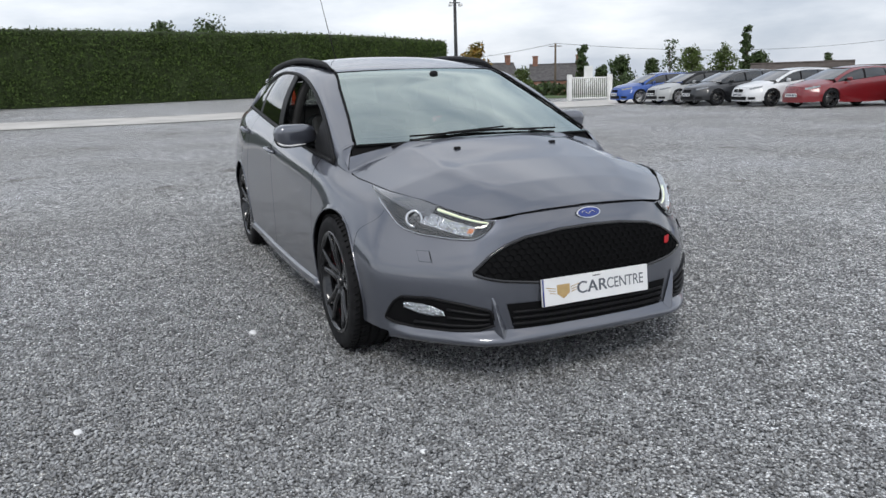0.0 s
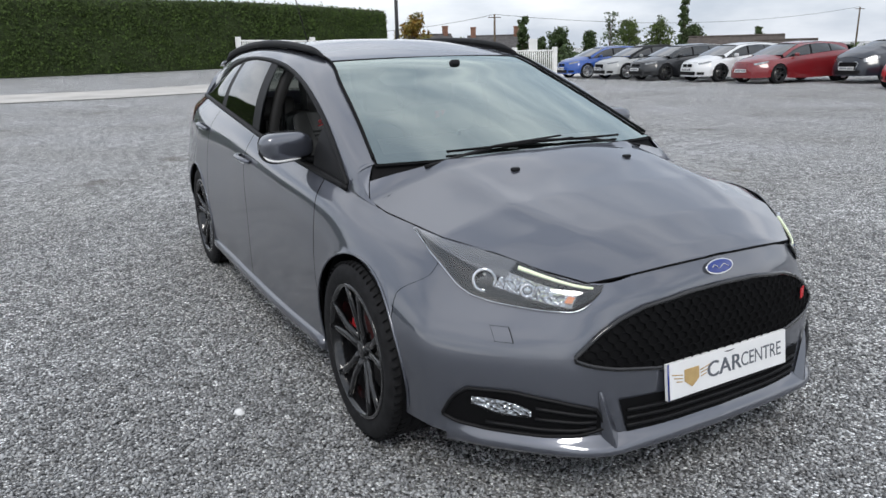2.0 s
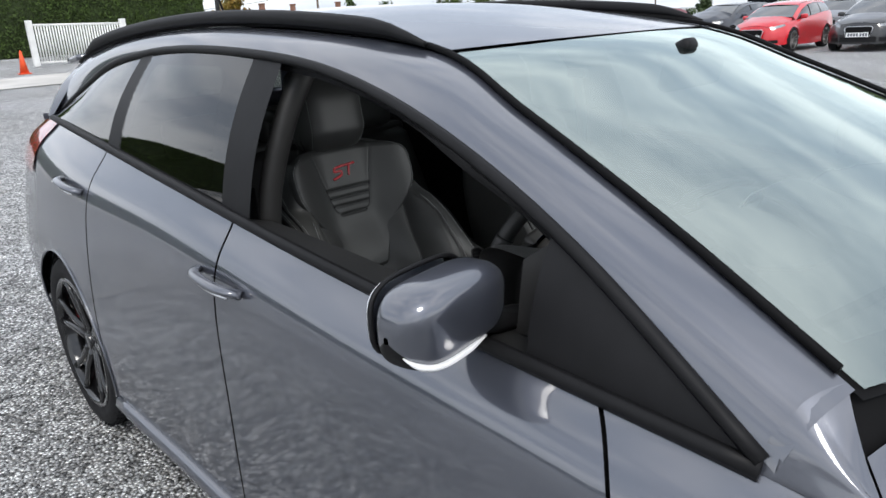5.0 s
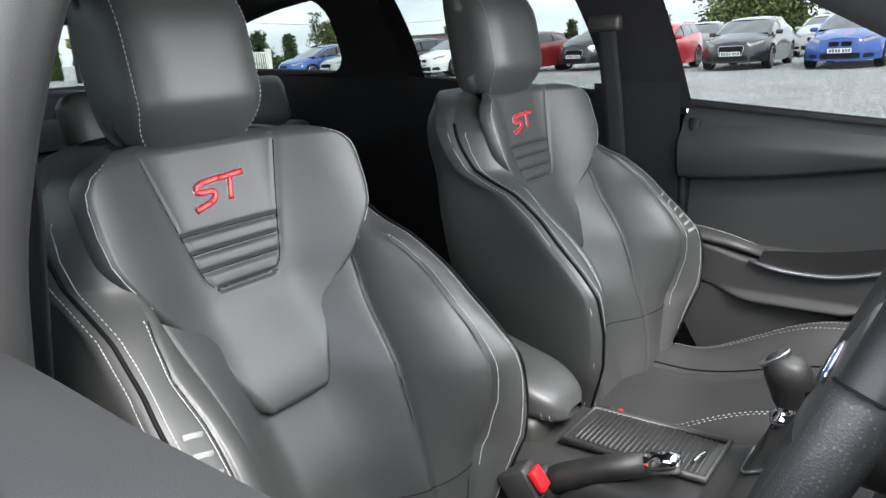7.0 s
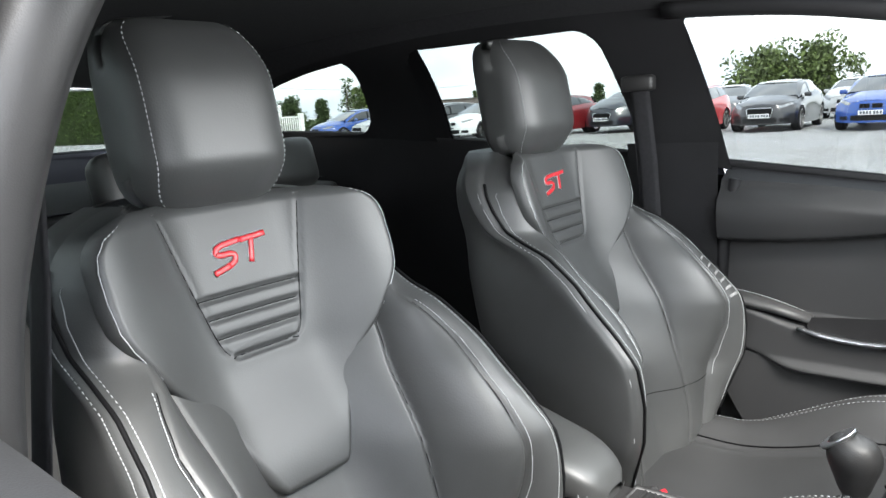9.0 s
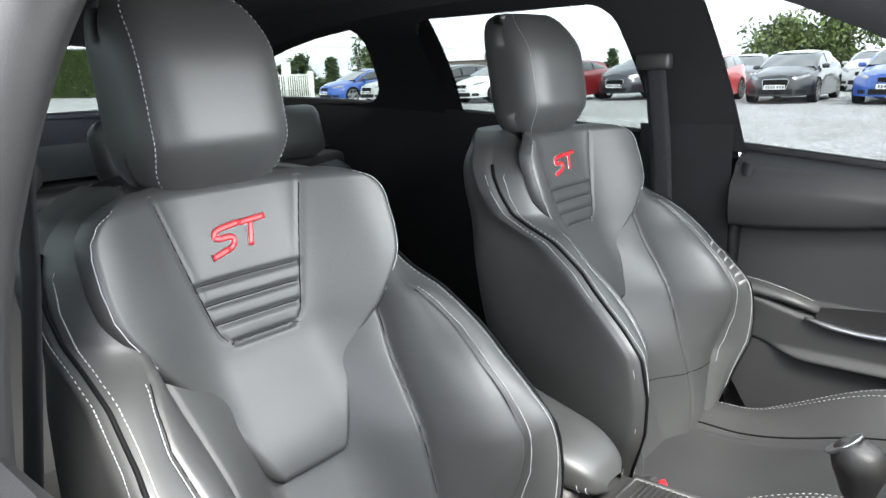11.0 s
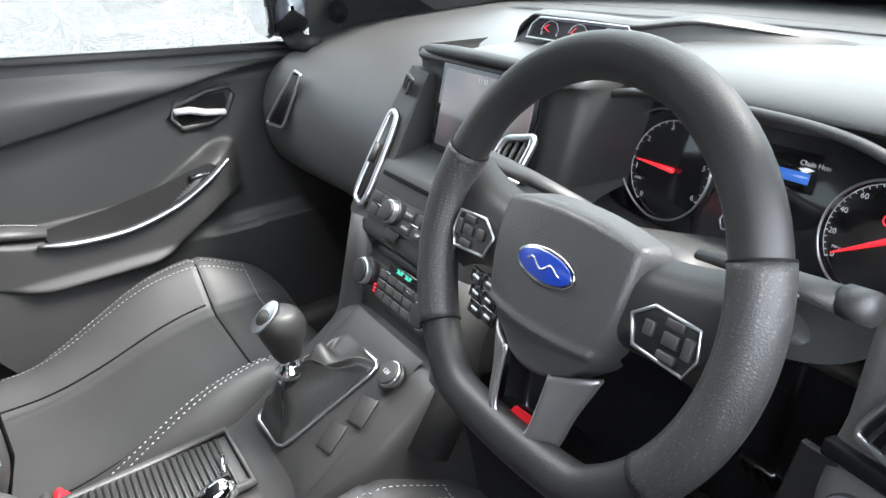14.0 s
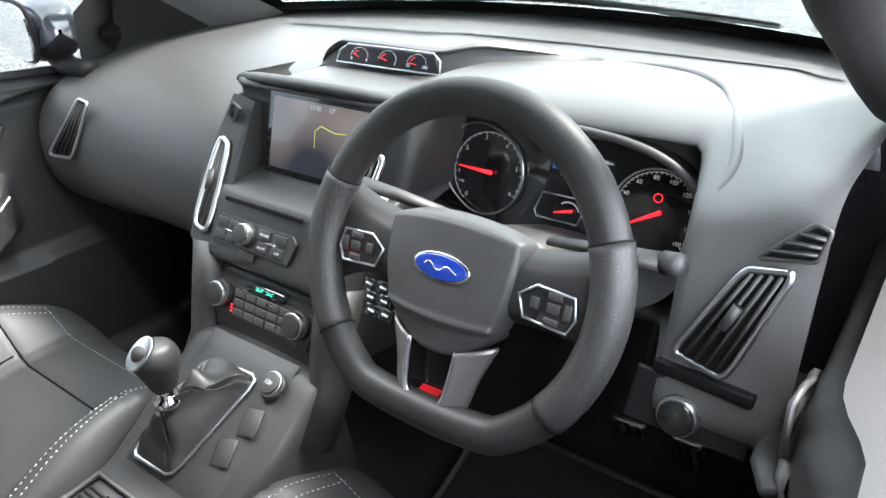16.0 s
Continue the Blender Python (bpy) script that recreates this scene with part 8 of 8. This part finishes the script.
# ---- parked cars ----
def scaled_shape(sx, sy, sz, lower=0.0, tail=1.0):
    """The body curves stretched to another car's size; tail below 1 pulls the roof's end forward."""
    out = {k: SHAPE[k] for k in ("front", "wheel_z", "arch")}
    for k in "BMSTDE":
        rows = []
        for x, y, z in SHAPE[k]:
            if k in "DE" and y > 1.4:
                y = 1.4 + (y - 1.4) * tail
            zz = z if z < 0.6 else 0.6 + (z - 0.6) * sz
            rows.append((x * sx, y * sy, zz))
        out[k] = rows
    out["rear"] = SHAPE["rear"] * sy
    return out


def plain_paint(name, color, rough=0.3):
    return material(name, color, rough, coat=1.0, vary=0.05, scale=2)


def parked_car(label, x, y, turn, paint, sx=1.0, sy=1.0, sz=1.0, tail=1.0, roof_mat=None, rim_mat=None, bar="kidney", lift=0.0):
    """A whole car seen from afar: body, glass, lamps, grille, plate and wheels."""
    K = scaled_shape(sx, sy, sz, tail=tail)
    root = thing("parked_car", label, "car", "cars parked in a row")
    root.matrix_world = pose(x, y, ground_z(x, y) + lift, 0, 0, turn)
    roof_mat = roof_mat or paint
    for side in (-1, 1):
        part("body_side", panel(K, 0.0, 1.0, side, 0, 1, 0, 90, 10), paint, root)
        for cy in (K["front"], K["rear"]):
            wheel(root, side * 0.775 * sx, cy, 0.325, side, 0.325, False, rim_mat)
            part("arch_liner", sheet(lambda u, v: Vector((side * (0.84 - 0.4 * v) * sx, cy + 0.352 * math.cos(math.pi * u), 0.325 + 0.352 * math.sin(math.pi * u))), 14, 2), M["seam"], root)
        part("roof_pillar", sheet(both(lambda u, v: (lambda y: along(K, "D", y) * (1 - v) + along(K, "E", y) * v)(K["D"][0][1] + (K["D"][-1][1] - K["D"][0][1]) * u), side), 40, 3), roof_mat, root)
        y0, y1 = K["D"][0][1] + 0.06, K["D"][-1][1] - 0.04
        cuts = [y0, y0 + 0.36 * (y1 - y0), y0 + 0.39 * (y1 - y0), y0 + 0.68 * (y1 - y0), y0 + 0.70 * (y1 - y0), y1]
        for a, b in zip(cuts[::2], cuts[1::2]):
            part("side_window", sheet(both(lambda u, v: side_glass(K, a + (b - a) * u, 0.03 + 0.94 * v), side), 10, 6), M["car_glass"], root)
        part("window_line", sheet(both(lambda u, v: side_glass(K, y0 + (y1 - y0) * u, v) - np.array([0.012, 0, 0]), side), 24, 4), M["trim"], root)
        part("door_mirror", block(0.19, 0.09, 0.12, (side * 0.89 * sx, 0.66 * sy, along(K, "T", 0.7)[2] + 0.06), 0.04, 3), paint, root)
        part("headlamp", sheet(both(lambda u, v: skirt(K, (2.0 + 1.9 * u) / 13, 0.70 + 0.06 * u + (0.24 - 0.10 * u) * v, 0.008), side), 12, 5), M["car_lamp"], root)
        part("side_intake", sheet(lambda u, v: front(K, side * (0.50 + 0.2 * u) * sx, 0.27 + 0.09 * v, 0.006), 8, 3), M["trim"], root)
    part("bonnet", sheet(lambda u, v: (lambda p: Vector((p.x * sx, p.y * sy, p.z if p.z < 0.6 else 0.6 + (p.z - 0.6) * sz)))(bonnet(2 * u - 1, v)), 24, 20), paint, root)
    ya, yb = K["E"][0][1], K["E"][3][1]
    part("windscreen", sheet(lambda u, v: (lambda e: Vector((e[0] * (2 * u - 1), e[1] - 0.12 * (1 - (2 * u - 1) ** 2), e[2] + 0.01)))(along(K, "E", ya + (yb - ya) * v)), 16, 8), M["car_glass"], root)
    yc = K["E"][-1][1]
    part("roof", sheet(lambda u, v: (lambda e: Vector((e[0] * (2 * u - 1), e[1] - 0.10 * (1 - (2 * u - 1) ** 2) * (1 - v), e[2] + 0.012 + 0.03 * (1 - (2 * u - 1) ** 2))))(along(K, "E", yb + (yc - yb) * v)), 14, 16), roof_mat, root)
    zt = 0.6 + 0.45 * sz
    part("rear_window", sheet(lambda u, v: Vector(((2 * u - 1) * (0.58 - 0.08 * (1 - v)) * sx, (yc + (3.5 * sy - yc) * v), (K["E"][-1][2]) + (zt - K["E"][-1][2]) * v)), 10, 6), M["car_glass"], root)
    part("boot_lid", sheet(lambda u, v: Vector(((2 * u - 1) * 0.60 * sx, 3.45 * sy + 0.15 * v, zt - 0.01 - 0.05 * v)), 8, 4), paint, root)
    if bar == "kidney":
        for s in (-1, 1):
            part("grille", sheet(lambda u, v: front(K, s * (0.03 + 0.21 * u) * sx, 0.55 + 0.09 * v, 0.008), 8, 4), M["seam"], root)
            part("grille_rim", tube([front(K, s * px * sx, pz, 0.010) for px, pz in ((0.03, 0.55), (0.24, 0.55), (0.24, 0.64), (0.03, 0.64))], 0.010, 5, closed=True, up=(0, 1, 0)), M["trim"], root)
    else:
        part("grille", sheet(lambda u, v: front(K, (u - 0.5) * 0.62 * sx, 0.40 + 0.23 * v, 0.008), 12, 5), M["seam"], root)
        part("grille_rim", tube([front(K, px * sx, pz, 0.010) for px, pz in ((-0.28, 0.39), (0.28, 0.39), (0.33, 0.60), (0.28, 0.64), (-0.28, 0.64), (-0.33, 0.60))], 0.012, 5, closed=True, up=(0, 1, 0)), M["satin"], root)
    part("lower_intake", sheet(lambda u, v: front(K, (u - 0.5) * 0.86 * sx, 0.25 + 0.13 * v, 0.006), 12, 4), M["trim"], root)
    pm_ = frame_on(front(K, 0, 0.44, 0.02), (0, -1, 0.05))
    pl = part("number_plate", slab([(-0.26, -0.055), (0.26, -0.055), (0.26, 0.055), (-0.26, 0.055)], 0.01, pm_), M["white"], root, "white number plate", smooth=False)
    for i in range(7):
        part("bar", block(0.045, 0.07, 0.004, m=pm_ @ pose(-0.20 + 0.066 * i + (0.02 if i > 3 else 0), 0, 0.011)), M["plate_ink"], pl, smooth=False)
    return root


M["car_glass"] = material("dark_car_glass", (0.02, 0.024, 0.026), 0.05, coat=1.0, vary=0.2, scale=1.5)
M["car_lamp"] = material("car_headlamp", (0.35, 0.36, 0.37), 0.15, metal=0.6, vary=0.3, scale=14)
bl = plain_paint("blue_paint", (0.012, 0.07, 0.32))
parked_car("bright blue estate car parked in the row", 20.0, 24.4, -98, bl, 0.99, 1.0, 0.95, rim_mat=M["satin"])
parked_car("silver convertible car with a dark folding roof", 20.2, 22.1, -98, plain_paint("silver_paint", (0.38, 0.39, 0.39), 0.35), 1.0, 1.0, 0.86, 0.86, roof_mat=M["trim"], rim_mat=M["satin"], bar="single")
parked_car("black coupe parked in the row", 20.1, 19.8, -98, plain_paint("black_paint", (0.010, 0.011, 0.013)), 0.99, 1.0, 0.88, 0.90)
parked_car("white coupe with black wheels parked in the row", 20.4, 17.4, -98, plain_paint("white_paint", (0.74, 0.75, 0.76)), 0.97, 0.97, 0.92, 0.90)
parked_car("dark red estate car with black wheels", 20.3, 14.9, -98, plain_paint("dark_red_paint", (0.20, 0.012, 0.016)), 1.0, 1.02, 0.95)
parked_car("tall dark blue off-road car", 22.2, 12.4, -94, plain_paint("navy_paint", (0.012, 0.016, 0.026)), 1.03, 1.0, 1.45, rim_mat=M["satin"], bar="single", lift=0.04)
parked_car("bright red small hatchback parked in the row", 19.9, 9.45, -90, plain_paint("red_paint", (0.60, 0.012, 0.022)), 0.95, 0.87, 1.02, 0.92, rim_mat=M["disc"], bar="single")
parked_car("black hatchback with a silver framed grille", 20.4, 6.9, -88, plain_paint("black_paint_two", (0.016, 0.016, 0.018)), 1.0, 0.97, 0.98, 0.95, rim_mat=M["disc"], bar="single")
parked_car("bright blue saloon car with black grilles", 20.0, 4.2, -90, bl, 1.0, 1.0, 0.93, 0.95)
parked_car("dark grey car parked behind the row", 27.0, 10.2, -80, plain_paint("grey_car_paint", (0.10, 0.10, 0.11)), 1.0, 1.0, 1.0, rim_mat=M["satin"])
parked_car("pale silver people carrier parked behind the row", 27.5, 6.2, -90, plain_paint("pale_paint", (0.45, 0.46, 0.46), 0.35), 1.0, 1.0, 1.25, rim_mat=M["satin"])

# ---- loose stones of the yard near the car ----
def gravel():
    rng = np.random.default_rng(9)
    n = 150000
    way = rng.random(n)
    cx = np.where(way < 0.6, rng.normal(-1.4, 1.5, n), rng.uniform(-4.5, 3.5, n))
    cy = np.where(way < 0.6, rng.normal(-0.9, 1.3, n), rng.uniform(-3.0, 5.0, n))
    r = 0.0045 + 0.0055 * rng.random(n) ** 2
    base = np.array([(1, 0, 0), (-1, 0, 0), (0, 1, 0), (0, -1, 0), (0, 0, 0.75), (0, 0, -0.6)], float)
    tri = np.array([(0, 2, 4), (2, 1, 4), (1, 3, 4), (3, 0, 4), (2, 0, 5), (1, 2, 5), (3, 1, 5), (0, 3, 5)])
    v = base[None] * (0.65 + 0.7 * rng.random((n, 6, 3)))
    a = rng.random(n) * 2 * math.pi
    c, s = np.cos(a)[:, None], np.sin(a)[:, None]
    t = rng.normal(0, 0.35, (n, 2))
    x, y, z = v[..., 0] * c - v[..., 1] * s, v[..., 0] * s + v[..., 1] * c, v[..., 2]
    z = z + t[:, :1] * x + t[:, 1:] * y
    pts = np.stack([cx[:, None] + x * r[:, None], cy[:, None] + y * r[:, None], 0.003 + (z + 0.25) * r[:, None]], -1).reshape(-1, 3)
    faces = (tri[None] + 6 * np.arange(n)[:, None, None]).reshape(-1, 3)
    me = bpy.data.meshes.new("gravel")
    me.vertices.add(len(pts))
    me.vertices.foreach_set("co", pts.ravel())
    me.loops.add(faces.size)
    me.loops.foreach_set("vertex_index", faces.ravel())
    me.polygons.add(len(faces))
    me.polygons.foreach_set("loop_start", np.arange(0, faces.size, 3))
    me.update(calc_edges=True)
    me.materials.append(M["stone"])
    return tagged(new("gravel", me), "loose grey crushed stones on the yard", "gravel", kind="stuff")


gravel()
for px, py, r in ((-1.226, 0.371, 0.022), (-2.0, -0.44, 0.018), (-0.9, -1.15, 0.014)):
    peb = bmesh.new()
    bmesh.ops.create_icosphere(peb, subdivisions=2, radius=r)
    for q in peb.verts:
        q.co *= 1 + 0.25 * noise.noise(q.co * 60)
        q.co.z *= 0.7
    ob = mesh_object("pebble", peb, M["white"], False)
    ob.location = (px, py, 0.5 * r)
    tagged(ob, "single pale pebble lying on the gravel", "stone", "pale pebbles")
